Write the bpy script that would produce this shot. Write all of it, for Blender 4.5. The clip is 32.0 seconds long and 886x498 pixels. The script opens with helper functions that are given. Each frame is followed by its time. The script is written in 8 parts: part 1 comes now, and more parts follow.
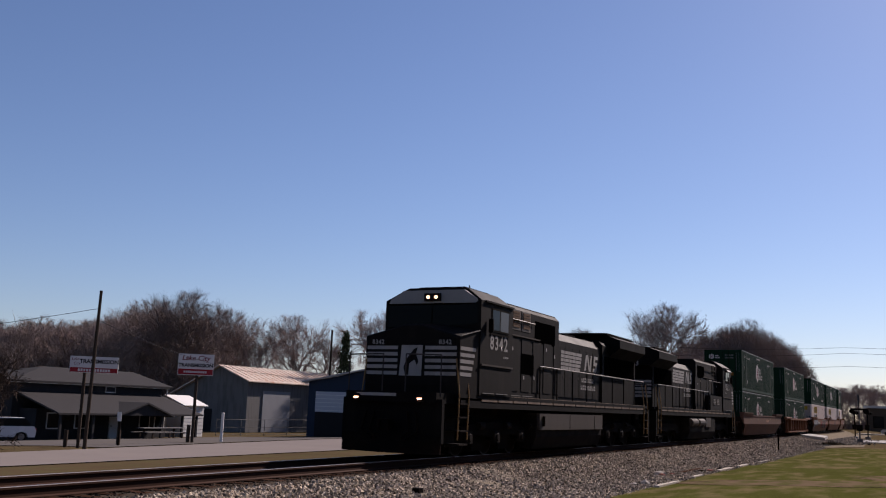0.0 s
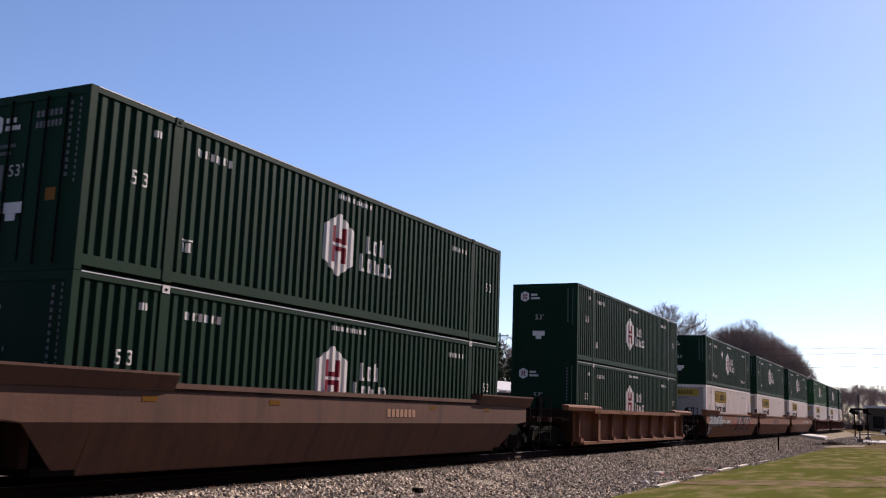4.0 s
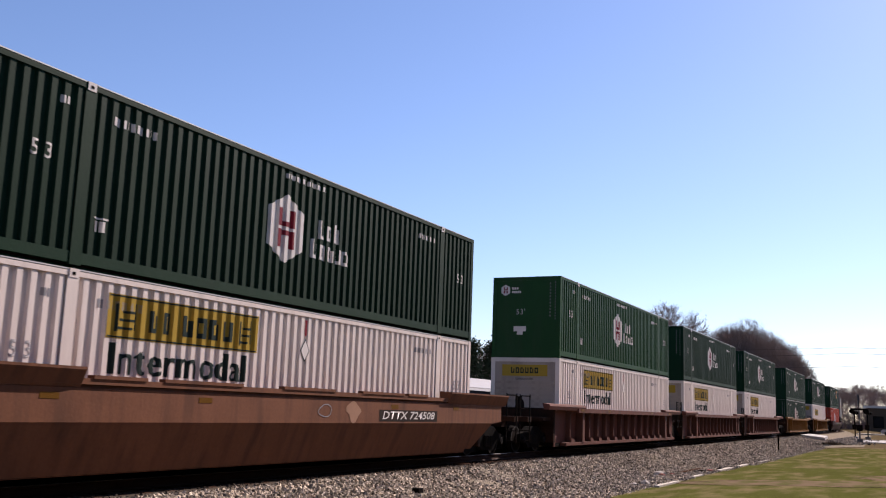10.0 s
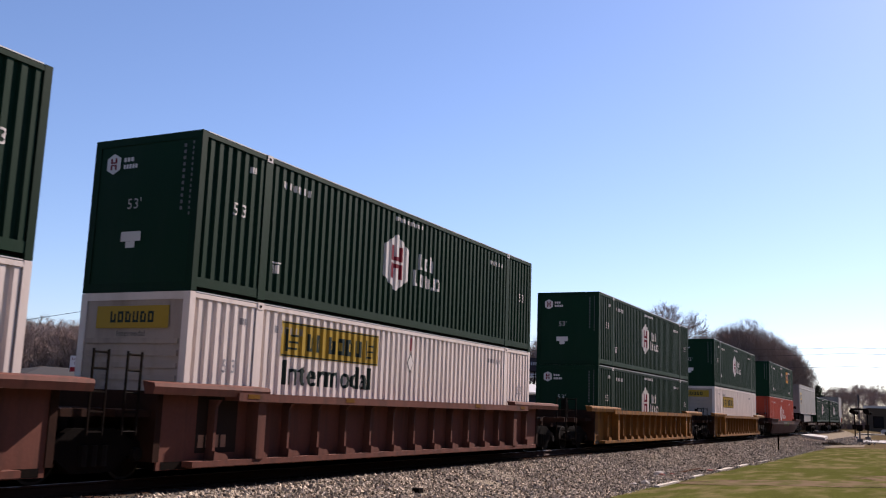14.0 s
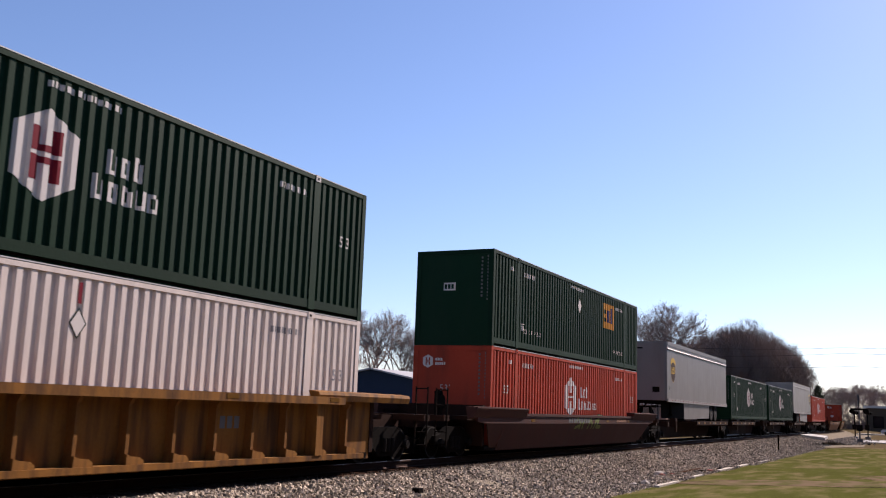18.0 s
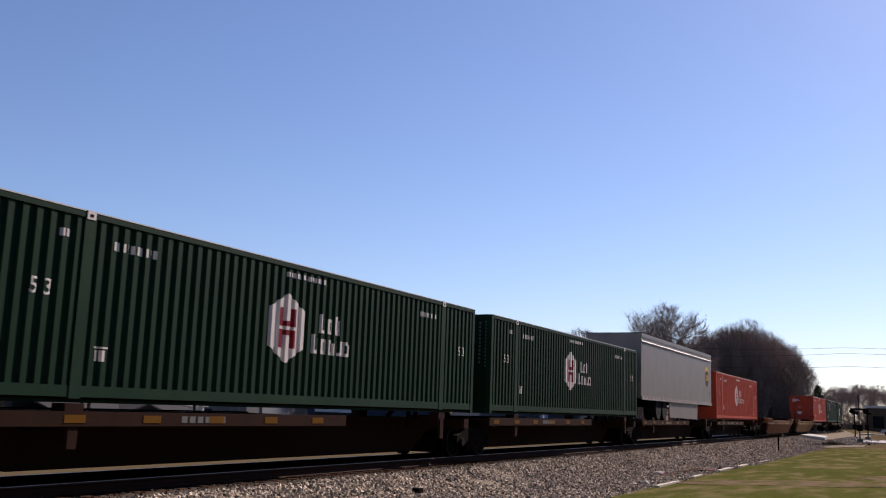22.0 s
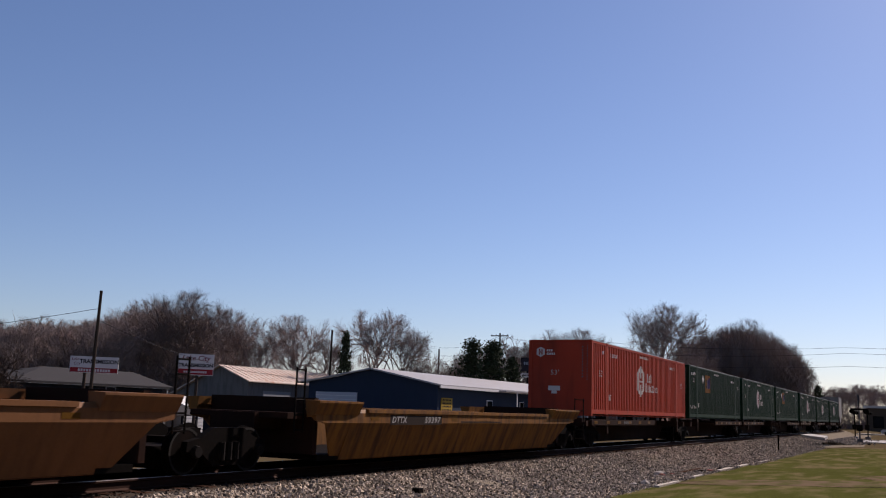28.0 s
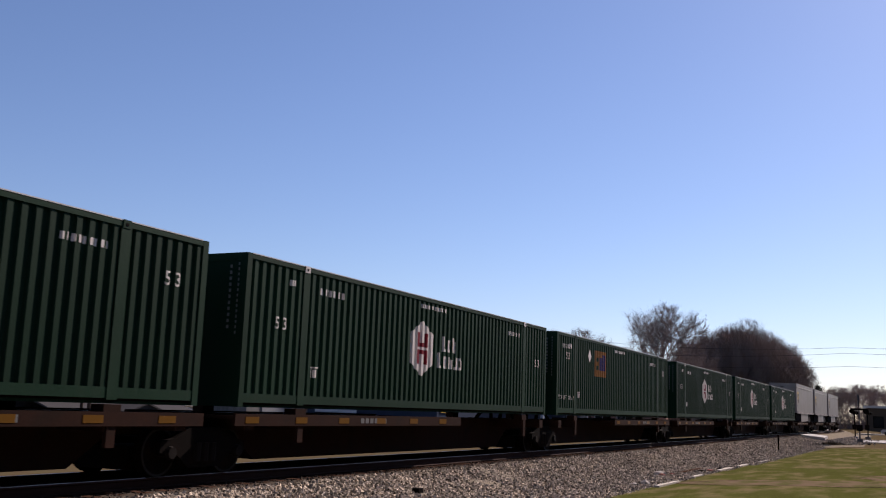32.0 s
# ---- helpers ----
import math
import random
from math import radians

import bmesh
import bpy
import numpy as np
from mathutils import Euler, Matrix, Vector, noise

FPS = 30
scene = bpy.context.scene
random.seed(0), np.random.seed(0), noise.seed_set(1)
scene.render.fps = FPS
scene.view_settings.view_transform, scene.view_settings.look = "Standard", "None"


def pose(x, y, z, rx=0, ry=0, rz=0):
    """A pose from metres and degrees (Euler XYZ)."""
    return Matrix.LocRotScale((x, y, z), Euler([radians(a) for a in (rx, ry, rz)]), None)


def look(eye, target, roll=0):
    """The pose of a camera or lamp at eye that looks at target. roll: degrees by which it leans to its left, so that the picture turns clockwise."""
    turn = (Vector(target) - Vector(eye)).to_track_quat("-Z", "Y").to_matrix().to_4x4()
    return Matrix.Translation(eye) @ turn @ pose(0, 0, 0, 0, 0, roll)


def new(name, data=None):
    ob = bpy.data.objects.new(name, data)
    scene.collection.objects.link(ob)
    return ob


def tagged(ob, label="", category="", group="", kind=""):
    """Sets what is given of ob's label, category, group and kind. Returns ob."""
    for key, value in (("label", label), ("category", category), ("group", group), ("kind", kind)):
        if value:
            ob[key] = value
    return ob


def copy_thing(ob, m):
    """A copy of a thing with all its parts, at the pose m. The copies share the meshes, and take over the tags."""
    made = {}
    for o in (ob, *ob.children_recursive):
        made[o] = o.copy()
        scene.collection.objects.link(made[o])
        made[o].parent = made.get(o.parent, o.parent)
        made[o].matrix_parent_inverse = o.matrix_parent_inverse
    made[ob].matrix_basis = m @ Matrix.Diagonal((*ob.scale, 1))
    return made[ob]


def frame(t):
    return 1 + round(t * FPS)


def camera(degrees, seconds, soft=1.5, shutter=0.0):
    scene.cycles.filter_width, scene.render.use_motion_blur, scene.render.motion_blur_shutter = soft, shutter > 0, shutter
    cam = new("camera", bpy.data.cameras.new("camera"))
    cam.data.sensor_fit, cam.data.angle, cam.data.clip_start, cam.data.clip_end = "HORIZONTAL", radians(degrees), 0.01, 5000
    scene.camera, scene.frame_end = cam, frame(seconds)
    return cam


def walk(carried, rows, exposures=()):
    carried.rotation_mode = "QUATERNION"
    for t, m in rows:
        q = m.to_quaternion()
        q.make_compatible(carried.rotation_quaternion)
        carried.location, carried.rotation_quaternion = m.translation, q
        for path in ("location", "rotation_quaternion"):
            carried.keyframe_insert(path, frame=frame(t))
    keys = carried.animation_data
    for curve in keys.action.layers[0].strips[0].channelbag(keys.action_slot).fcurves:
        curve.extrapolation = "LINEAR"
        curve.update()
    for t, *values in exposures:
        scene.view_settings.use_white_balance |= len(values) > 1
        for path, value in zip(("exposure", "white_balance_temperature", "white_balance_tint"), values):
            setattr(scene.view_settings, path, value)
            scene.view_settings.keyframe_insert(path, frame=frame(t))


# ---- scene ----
# camera: fixed on a tripod beside the track
EYE = Vector((12.58, 0.0, 1.356))
cam = camera(49.98, 32.0, soft=1.1, shutter=0.06)
AIM = (-math.sin(radians(26.78)) * math.cos(radians(9.44)), math.cos(radians(26.78)) * math.cos(radians(9.44)), math.sin(radians(9.44)))
STAND = look(EYE, EYE + Vector(AIM), 2.075)
KELVIN, TINT = 6200, 26
walk(cam, [(0.0, STAND), (32.0, STAND)],
     exposures=[(t, e, KELVIN, TINT) for t, e in ((0.0, 0.66), (1.0, 1.02), (2.0, 1.10), (3.0, 1.18), (6.0, 1.46), (7.0, 1.28), (8.0, 1.36), (14.0, 1.34), (18.0, 1.32), (20.0, 1.20), (22.0, 1.02), (24.0, 1.00), (25.0, 0.98), (28.5, 0.68), (30.0, 0.80), (32.0, 0.93))])

# sun and sky
SUN_AZ, SUN_EL = radians(13.5), radians(35.5)
world = bpy.data.worlds.new("sky")
scene.world = world
world.use_nodes = True
wn = world.node_tree.nodes
sky = wn.new("ShaderNodeTexSky")
sky.sky_type = "NISHITA"
sky.sun_disc = False
sky.sun_elevation, sky.sun_rotation = SUN_EL, SUN_AZ
sky.air_density, sky.dust_density, sky.ozone_density = 1.0, 0.25, 4.0
wn["Background"].inputs["Strength"].default_value = 0.054
world.node_tree.links.new(sky.outputs[0], wn["Background"].inputs["Color"])
sun_data = bpy.data.lights.new("sun", "SUN")
sun_data.energy, sun_data.angle, sun_data.color = 5.0, radians(0.53), (1.0, 0.90, 0.74)
sun = new("sun", sun_data)
sun.matrix_world = look((math.sin(SUN_AZ) * math.cos(SUN_EL) * 90, math.cos(SUN_AZ) * math.cos(SUN_EL) * 90, math.sin(SUN_EL) * 90), (0, 0, 0))


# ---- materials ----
BASE_SCALE = 0.84      # all base colours darkened, so that shade deepens under the raised exposure


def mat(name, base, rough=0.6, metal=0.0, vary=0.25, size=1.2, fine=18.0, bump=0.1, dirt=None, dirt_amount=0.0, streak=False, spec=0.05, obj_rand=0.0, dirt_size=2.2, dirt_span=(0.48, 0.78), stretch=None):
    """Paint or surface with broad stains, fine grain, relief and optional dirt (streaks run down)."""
    base = [c * BASE_SCALE for c in base]
    m = bpy.data.materials.new(name)
    m.use_nodes = True
    nt = m.node_tree
    n, ln = nt.nodes, nt.links
    b = n["Principled BSDF"]
    b.inputs["Metallic"].default_value = metal
    b.inputs["Specular IOR Level"].default_value = spec
    co = n.new("ShaderNodeTexCoord")
    broad = n.new("ShaderNodeTexNoise")
    broad.inputs["Scale"].default_value, broad.inputs["Detail"].default_value = size, 6
    grain = n.new("ShaderNodeTexNoise")
    grain.inputs["Scale"].default_value, grain.inputs["Detail"].default_value = fine, 5
    place = co.outputs["Object"]
    if stretch:
        lay = n.new("ShaderNodeMapping")
        lay.inputs["Scale"].default_value = stretch
        ln.new(place, lay.inputs["Vector"])
        place = lay.outputs[0]
    ln.new(place, broad.inputs["Vector"])
    ln.new(co.outputs["Object"], grain.inputs["Vector"])
    mix = n.new("ShaderNodeMix")
    mix.data_type = "RGBA"
    mix.inputs["A"].default_value = (*[c * (1 - vary) for c in base], 1)
    mix.inputs["B"].default_value = (*[min(1, c * (1 + vary)) for c in base], 1)
    add = n.new("ShaderNodeMath")
    add.operation = "MULTIPLY_ADD"
    add.inputs[1].default_value = 0.6
    ln.new(broad.outputs["Fac"], add.inputs[0])
    sc = n.new("ShaderNodeMath")
    sc.operation = "MULTIPLY"
    sc.inputs[1].default_value = 0.4
    ln.new(grain.outputs["Fac"], sc.inputs[0])
    ln.new(sc.outputs[0], add.inputs[2])
    ln.new(add.outputs[0], mix.inputs["Factor"])
    col = mix.outputs["Result"]
    if dirt:
        st = n.new("ShaderNodeTexNoise")
        st.inputs["Scale"].default_value, st.inputs["Detail"].default_value = dirt_size, 7
        mp = n.new("ShaderNodeMapping")
        mp.inputs["Scale"].default_value = (1, 1.6, 0.18) if streak else (1, 1, 1)
        ln.new(place, mp.inputs["Vector"])
        ln.new(mp.outputs[0], st.inputs["Vector"])
        rp = n.new("ShaderNodeValToRGB")
        rp.color_ramp.elements[0].position, rp.color_ramp.elements[1].position = dirt_span
        rp.color_ramp.elements[1].color = (dirt_amount,) * 3 + (1,)
        ln.new(st.outputs["Fac"], rp.inputs[0])
        dm = n.new("ShaderNodeMix")
        dm.data_type = "RGBA"
        dm.inputs["B"].default_value = (*dirt, 1)
        ln.new(rp.outputs[0], dm.inputs["Factor"])
        ln.new(col, dm.inputs["A"])
        col = dm.outputs["Result"]
    if obj_rand:
        info = n.new("ShaderNodeObjectInfo")
        hs = n.new("ShaderNodeHueSaturation")
        mr = n.new("ShaderNodeMapRange")
        mr.inputs["To Min"].default_value, mr.inputs["To Max"].default_value = 1 - obj_rand, 1 + obj_rand
        ln.new(info.outputs["Random"], mr.inputs["Value"])
        ln.new(mr.outputs[0], hs.inputs["Value"])
        ln.new(col, hs.inputs["Color"])
        col = hs.outputs[0]
    ln.new(col, b.inputs["Base Color"])
    rr = n.new("ShaderNodeMapRange")
    rr.inputs["To Min"].default_value, rr.inputs["To Max"].default_value = max(0.03, rough - 0.12), min(1, rough + 0.12)
    ln.new(broad.outputs["Fac"], rr.inputs["Value"])
    ln.new(rr.outputs[0], b.inputs["Roughness"])
    if bump:
        bp = n.new("ShaderNodeBump")
        bp.inputs["Strength"].default_value, bp.inputs["Distance"].default_value = bump, 0.02
        ln.new(grain.outputs["Fac"], bp.inputs["Height"])
        ln.new(bp.outputs[0], b.inputs["Normal"])
    return m


def glow(name, color, strength):
    m = bpy.data.materials.new(name)
    m.use_nodes = True
    b = m.node_tree.nodes["Principled BSDF"]
    b.inputs["Base Color"].default_value = (*color, 1)
    b.inputs["Emission Color"].default_value = (*color, 1)
    b.inputs["Emission Strength"].default_value = strength
    return m


RUST = (0.018, 0.009, 0.006)
GREEN = mat("green_paint", (0.0046, 0.024, 0.0118), 0.6, vary=0.25, dirt=(0.012, 0.024, 0.015), dirt_amount=0.45, streak=True, obj_rand=0.18)
LIGHT_GREEN = mat("light_green_paint", (0.015, 0.056, 0.019), 0.5, vary=0.22, dirt=(0.04, 0.045, 0.03), dirt_amount=0.3, streak=True)
WHITE = mat("white_container_paint", (0.68, 0.59, 0.53), 0.5, vary=0.08, dirt=(0.30, 0.25, 0.22), dirt_amount=0.45, streak=True)
# brown end grime, taken darker to put the end's shade into the paint
GRIMY_SHADED_WHITE = mat("grimy_shaded_white_paint", (0.37, 0.30, 0.255), 0.6, vary=0.18, dirt=(0.13, 0.095, 0.075), dirt_amount=0.7, streak=True)
RED = mat("red_container_paint", (0.37, 0.052, 0.026), 0.6, vary=0.25, dirt=(0.12, 0.030, 0.020), dirt_amount=0.75, streak=True)
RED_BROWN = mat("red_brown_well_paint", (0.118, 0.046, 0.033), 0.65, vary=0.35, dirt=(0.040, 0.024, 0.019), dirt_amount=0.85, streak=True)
BROWN = mat("brown_well_paint", (0.155, 0.065, 0.035), 0.65, vary=0.4, dirt=(0.060, 0.030, 0.020), dirt_amount=0.85, streak=True)
DARK_BROWN = mat("dark_brown_well_paint", (0.060, 0.026, 0.021), 0.65, vary=0.3, dirt=(0.035, 0.022, 0.019), dirt_amount=0.6, streak=True)
YELLOW = mat("yellow_well_paint", (0.215, 0.095, 0.021), 0.65, vary=0.45, dirt=(0.062, 0.030, 0.014), dirt_amount=0.95, streak=True, dirt_size=2.8, dirt_span=(0.40, 0.66))
TAN = mat("tan_well_paint", (0.19, 0.085, 0.034), 0.65, vary=0.25, dirt=(0.08, 0.04, 0.02), dirt_amount=0.7, streak=True)
# near black: the shade under the cars is put into this steel
STEEL = mat("grimy_darkened_steel", (0.0066, 0.0052, 0.0045), 0.75, 0.0, vary=0.4, dirt=RUST, dirt_amount=0.5, spec=0.012)
TREAD = mat("bright_wheel_steel", (0.028, 0.025, 0.022), 0.6, 0.2, vary=0.15)
SPINE = mat("spine_car_brown", (0.027, 0.013, 0.009), 0.7, vary=0.35, dirt=(0.014, 0.010, 0.008), dirt_amount=0.8, spec=0.02)
DECAL = mat("white_lettering", (0.62, 0.57, 0.53), 0.55, vary=0.08, bump=0.02)
DECAL_RED = mat("red_lettering", (0.17, 0.012, 0.022), 0.55, vary=0.12, bump=0.02)
DECAL_DARK = mat("dark_green_lettering", (0.018, 0.030, 0.026), 0.55, vary=0.15, bump=0.02)
DECAL_YELLOW = mat("yellow_panel_paint", (0.37, 0.24, 0.034), 0.5, vary=0.12, bump=0.02)
DIM_ORANGE = mat("faded_orange_panel", (0.20, 0.085, 0.018), 0.6, vary=0.2, bump=0.02)
DIM_WHITE = mat("dim_worn_lettering", (0.13, 0.13, 0.128), 0.6, vary=0.25, bump=0.02)
DECAL_ORANGE = mat("orange_panel_paint", (0.52, 0.23, 0.03), 0.55, vary=0.18, bump=0.02)
DECAL_BLUE = mat("blue_lettering", (0.030, 0.026, 0.10), 0.55, vary=0.15, bump=0.02)
ROOF_GLINT = mat("aluminium_roof_glint", (0.50, 0.49, 0.48), 0.45, 0.2, vary=0.1)
REFLECT = mat("amber_reflector", (0.125, 0.058, 0.009), 0.4, vary=0.1, bump=0.02)
BLACK = mat("black_locomotive_paint", (0.0092, 0.0078, 0.0074), 0.68, vary=0.35, dirt=(0.017, 0.0135, 0.012), dirt_amount=0.5, streak=True, spec=0.035)
# dusty, with the shade below the deck put into its base
FRAME_DARK_DIRT = mat("dusty_darkened_underframe", (0.011, 0.0092, 0.0084), 0.75, vary=0.35, dirt=(0.026, 0.021, 0.018), dirt_amount=0.5, spec=0.02)
SILL = mat("dusty_sill_paint", (0.055, 0.047, 0.042), 0.7, vary=0.35, dirt=(0.022, 0.018, 0.016), dirt_amount=0.7, streak=True)
TANK = mat("dusty_tank_paint", (0.056, 0.048, 0.043), 0.7, vary=0.2, dirt=(0.04, 0.034, 0.03), dirt_amount=0.6, streak=True)
# weathered white, dimmed further to put the nose's shade into it
LOCO_WHITE = mat("dimmed_weathered_white", (0.30, 0.285, 0.27), 0.6, vary=0.2, dirt=(0.10, 0.09, 0.08), dirt_amount=0.6, streak=True, bump=0.02)
HOOD = mat("dusty_hood_paint", (0.0125, 0.0108, 0.0102), 0.6, vary=0.35, dirt=(0.030, 0.025, 0.022), dirt_amount=0.6, streak=True, spec=0.03)
# near-black, for flat plates that paint the shade inside openings
VOID = mat("painted_opening_shade", (0.0016, 0.0016, 0.0017), 0.9, vary=0.2, spec=0.0)
GLASS = mat("dark_cab_glass", (0.008, 0.010, 0.012), 0.10, vary=0.05, bump=0.0, spec=0.07)
SILVER = mat("grey_trailer_aluminium", (0.20, 0.183, 0.172), 0.46, 0.25, vary=0.14, dirt=(0.13, 0.115, 0.105), dirt_amount=0.6, streak=True, bump=0.06)
RAIL_ALU = mat("scuffed_aluminium_rail", (0.33, 0.305, 0.285), 0.45, 0.3, vary=0.2, dirt=(0.12, 0.10, 0.09), dirt_amount=0.6)
TYRE = mat("black_rubber", (0.009, 0.009, 0.009), 0.8, vary=0.2)
SILL_TAN = mat("tan_dusty_sill_edge", (0.20, 0.155, 0.120), 0.7, vary=0.25, dirt=(0.06, 0.048, 0.04), dirt_amount=0.7, streak=True)
# pale metal that paints glints on edges and handrails
GLINT_METAL = mat("pale_glint_metal", (0.15, 0.14, 0.13), 0.55, 0.3, vary=0.2, bump=0.02, spec=0.15)
# darker tone of the locomotive black for radiator, pilot and sill
DEEP_BLACK = mat("deeper_black_paint", (0.0050, 0.0043, 0.0042), 0.7, vary=0.35, dirt=(0.012, 0.010, 0.009), dirt_amount=0.5, streak=True, spec=0.03)
INTAKE_FRAME = mat("pale_intake_frame", (0.14, 0.125, 0.112), 0.6, vary=0.2)
FILTER = mat("brown_filter", (0.10, 0.062, 0.040), 0.8)
WORN_YELLOW = mat("worn_yellow_rail", (0.20, 0.125, 0.055), 0.6)
VISOR = mat("dirty_white_panel", (0.27, 0.26, 0.25), 0.6, vary=0.2)
LAMP = glow("headlamp_glow", (1.0, 0.50, 0.26), 2.4)
SCREEN = mat("unlit_windscreen_glass", (0.004, 0.005, 0.006), 0.08, vary=0.05, bump=0.0, spec=0.03)


# ---- mesh helpers ----
def box(bm, x0, x1, y0, y1, z0, z1):
    v = [bm.verts.new(c) for c in ((x0, y0, z0), (x1, y0, z0), (x1, y1, z0), (x0, y1, z0), (x0, y0, z1), (x1, y0, z1), (x1, y1, z1), (x0, y1, z1))]
    for f in ((0, 3, 2, 1), (4, 5, 6, 7), (0, 1, 5, 4), (1, 2, 6, 5), (2, 3, 7, 6), (3, 0, 4, 7)):
        bm.faces.new([v[i] for i in f])


def prism(bm, ring, a0, a1, axis="y"):
    """A closed ring of 2D points, swept along an axis: for y the points are (x, z), for x (y, z), for z (x, y)."""
    def put(p, a):
        return {"y": (p[0], a, p[1]), "x": (a, p[0], p[1]), "z": (p[0], p[1], a)}[axis]
    lo = [bm.verts.new(put(p, a0)) for p in ring]
    hi = [bm.verts.new(put(p, a1)) for p in ring]
    k = len(ring)
    for i in range(k):
        bm.faces.new((lo[i], lo[(i + 1) % k], hi[(i + 1) % k], hi[i]))
    bm.faces.new(lo[::-1])
    bm.faces.new(hi)


def tube(bm, p0, p1, r0, r1=None, sides=8, caps=True):
    r1 = r0 if r1 is None else r1
    p0, p1 = Vector(p0), Vector(p1)
    q = (p1 - p0).to_track_quat("Z", "Y")
    lo, hi = [], []
    for i in range(sides):
        a = 2 * math.pi * i / sides
        o = Vector((math.cos(a), math.sin(a), 0))
        lo.append(bm.verts.new(p0 + q @ (o * r0)))
        hi.append(bm.verts.new(p1 + q @ (o * r1)))
    for i in range(sides):
        bm.faces.new((lo[i], lo[(i + 1) % sides], hi[(i + 1) % sides], hi[i]))
    if caps:
        bm.faces.new(lo[::-1])
        bm.faces.new(hi)


def ring_path(bm, pts, r, sides=6):
    for a, b in zip(pts, pts[1:]):
        tube(bm, a, b, r, sides=sides)


def part(name, bm, material, parent=None, label="", bevel=0.0, smooth=False):
    """Link a bmesh as one mesh object under a thing or a part."""
    if bevel:
        bmesh.ops.bevel(bm, geom=[e for e in bm.edges if e.is_manifold and e.calc_face_angle(0) > 0.5], offset=bevel, segments=1, affect="EDGES")
    bmesh.ops.recalc_face_normals(bm, faces=bm.faces)
    me = bpy.data.meshes.new(name)
    bm.to_mesh(me)
    bm.free()
    me.materials.append(material)
    if smooth:
        for p in me.polygons:
            p.use_smooth = True
    ob = new(name, me)
    if parent:
        ob.parent = parent
    if label:
        tagged(ob, label)
    return ob


def again(ob, loc, parent=None, rz=0.0):
    """The same part once more, on the same mesh, with its own sub-parts."""
    c = copy_thing(ob, pose(*loc, 0, 0, rz))
    c.parent = parent or ob.parent
    return c


def boxes(name, rows, material, parent=None, label="", bevel=0.0):
    bm = bmesh.new()
    for r in rows:
        box(bm, *r)
    return part(name, bm, material, parent, label, bevel)


def words(text, height, spacing=1.0, thick=0.0):
    """Flat lettering in a bmesh in the y (along) and z (up) plane, centred."""
    cu = bpy.data.curves.new("text", "FONT")
    cu.body, cu.size, cu.space_character, cu.offset = text, height * 1.38, spacing, thick
    cu.align_x, cu.align_y, cu.resolution_u = "CENTER", "CENTER", 2
    ob = new("text", cu)
    me = bpy.data.meshes.new_from_object(ob.evaluated_get(bpy.context.evaluated_depsgraph_get()))
    bpy.data.objects.remove(ob)
    bm = bmesh.new()
    bm.from_mesh(me)
    bpy.data.meshes.remove(me)
    for v in bm.verts:
        v.co = (0, v.co.x, v.co.y)
    return bm


def poly(bm, pts):
    """One flat polygon from (along, up) points."""
    bm.faces.new([bm.verts.new((0, a, b)) for a, b in pts])


def rect(bm, a0, a1, b0, b1):
    poly(bm, ((a0, b0), (a1, b0), (a1, b1), (a0, b1)))


# ---- the train: containers ----
CL, CW, CH = 16.15, 1.295, 2.896
PITCH, DEEP = 0.25, 0.046
SECTIONS = ((0.14, 1.87), (2.09, 14.06), (14.28, 16.01))


FIGURE = mat("thin_white_figures", (0.40, 0.38, 0.36), 0.6, vary=0.2, bump=0.02)
FADED = mat("faded_grey_lettering", (0.24, 0.23, 0.235), 0.6, vary=0.2, bump=0.02)


def rib_points():
    """Breaks of the corrugated side: (distance from the leading end, depth behind the outer face)."""
    pts = []
    for a, b in SECTIONS:
        n = max(1, round((b - a) / PITCH))
        p = (b - a) / n
        for i in range(n):
            u = a + i * p
            pts += [(u, 0.012 + DEEP), (u + 0.32 * p, 0.012 + DEEP), (u + 0.45 * p, 0.012), (u + 0.87 * p, 0.012)]
        pts.append((b, 0.012 + DEEP))
    return pts


RIBS = rib_points()


def rib_depth(u):
    for (a, da), (b, db) in zip(RIBS, RIBS[1:]):
        if a <= u <= b:
            return da + (db - da) * (u - a) / max(1e-6, b - a)
    return 0.0


def on_ribs(bm, u, z, side=1):
    """Lay flat lettering on the corrugated side, at u from the leading end and z above the floor; it follows the ribs."""
    for v in bm.verts:
        v.co = (0, v.co.y + u, v.co.z + z)
    lo, hi = min(v.co.y for v in bm.verts), max(v.co.y for v in bm.verts)
    for b, _ in RIBS:
        if lo < b < hi:
            bmesh.ops.bisect_plane(bm, geom=bm.verts[:] + bm.edges[:] + bm.faces[:], plane_co=(0, b, 0), plane_no=(0, 1, 0))
    for v in bm.verts:
        v.co = (side * (CW - rib_depth(v.co.y) + 0.004), v.co.y - CL / 2, v.co.z)
    return bm


def on_plate(bm, u, z):
    """A flat plate riveted across the ribs."""
    for v in bm.verts:
        v.co = (CW - 0.006, v.co.y + u - CL / 2, v.co.z + z)
    return bm


def on_end(bm, x, z, y=-CL / 2 - 0.004):
    """Lay flat lettering on the leading end."""
    for v in bm.verts:
        v.co = (v.co.y + x, y, v.co.z + z)
    return bm


def hexagon(bm, w, h):
    poly(bm, ((-w, -h * 0.55), (0, -h), (w, -h * 0.55), (w, h * 0.55), (0, h), (-w, h * 0.55)))


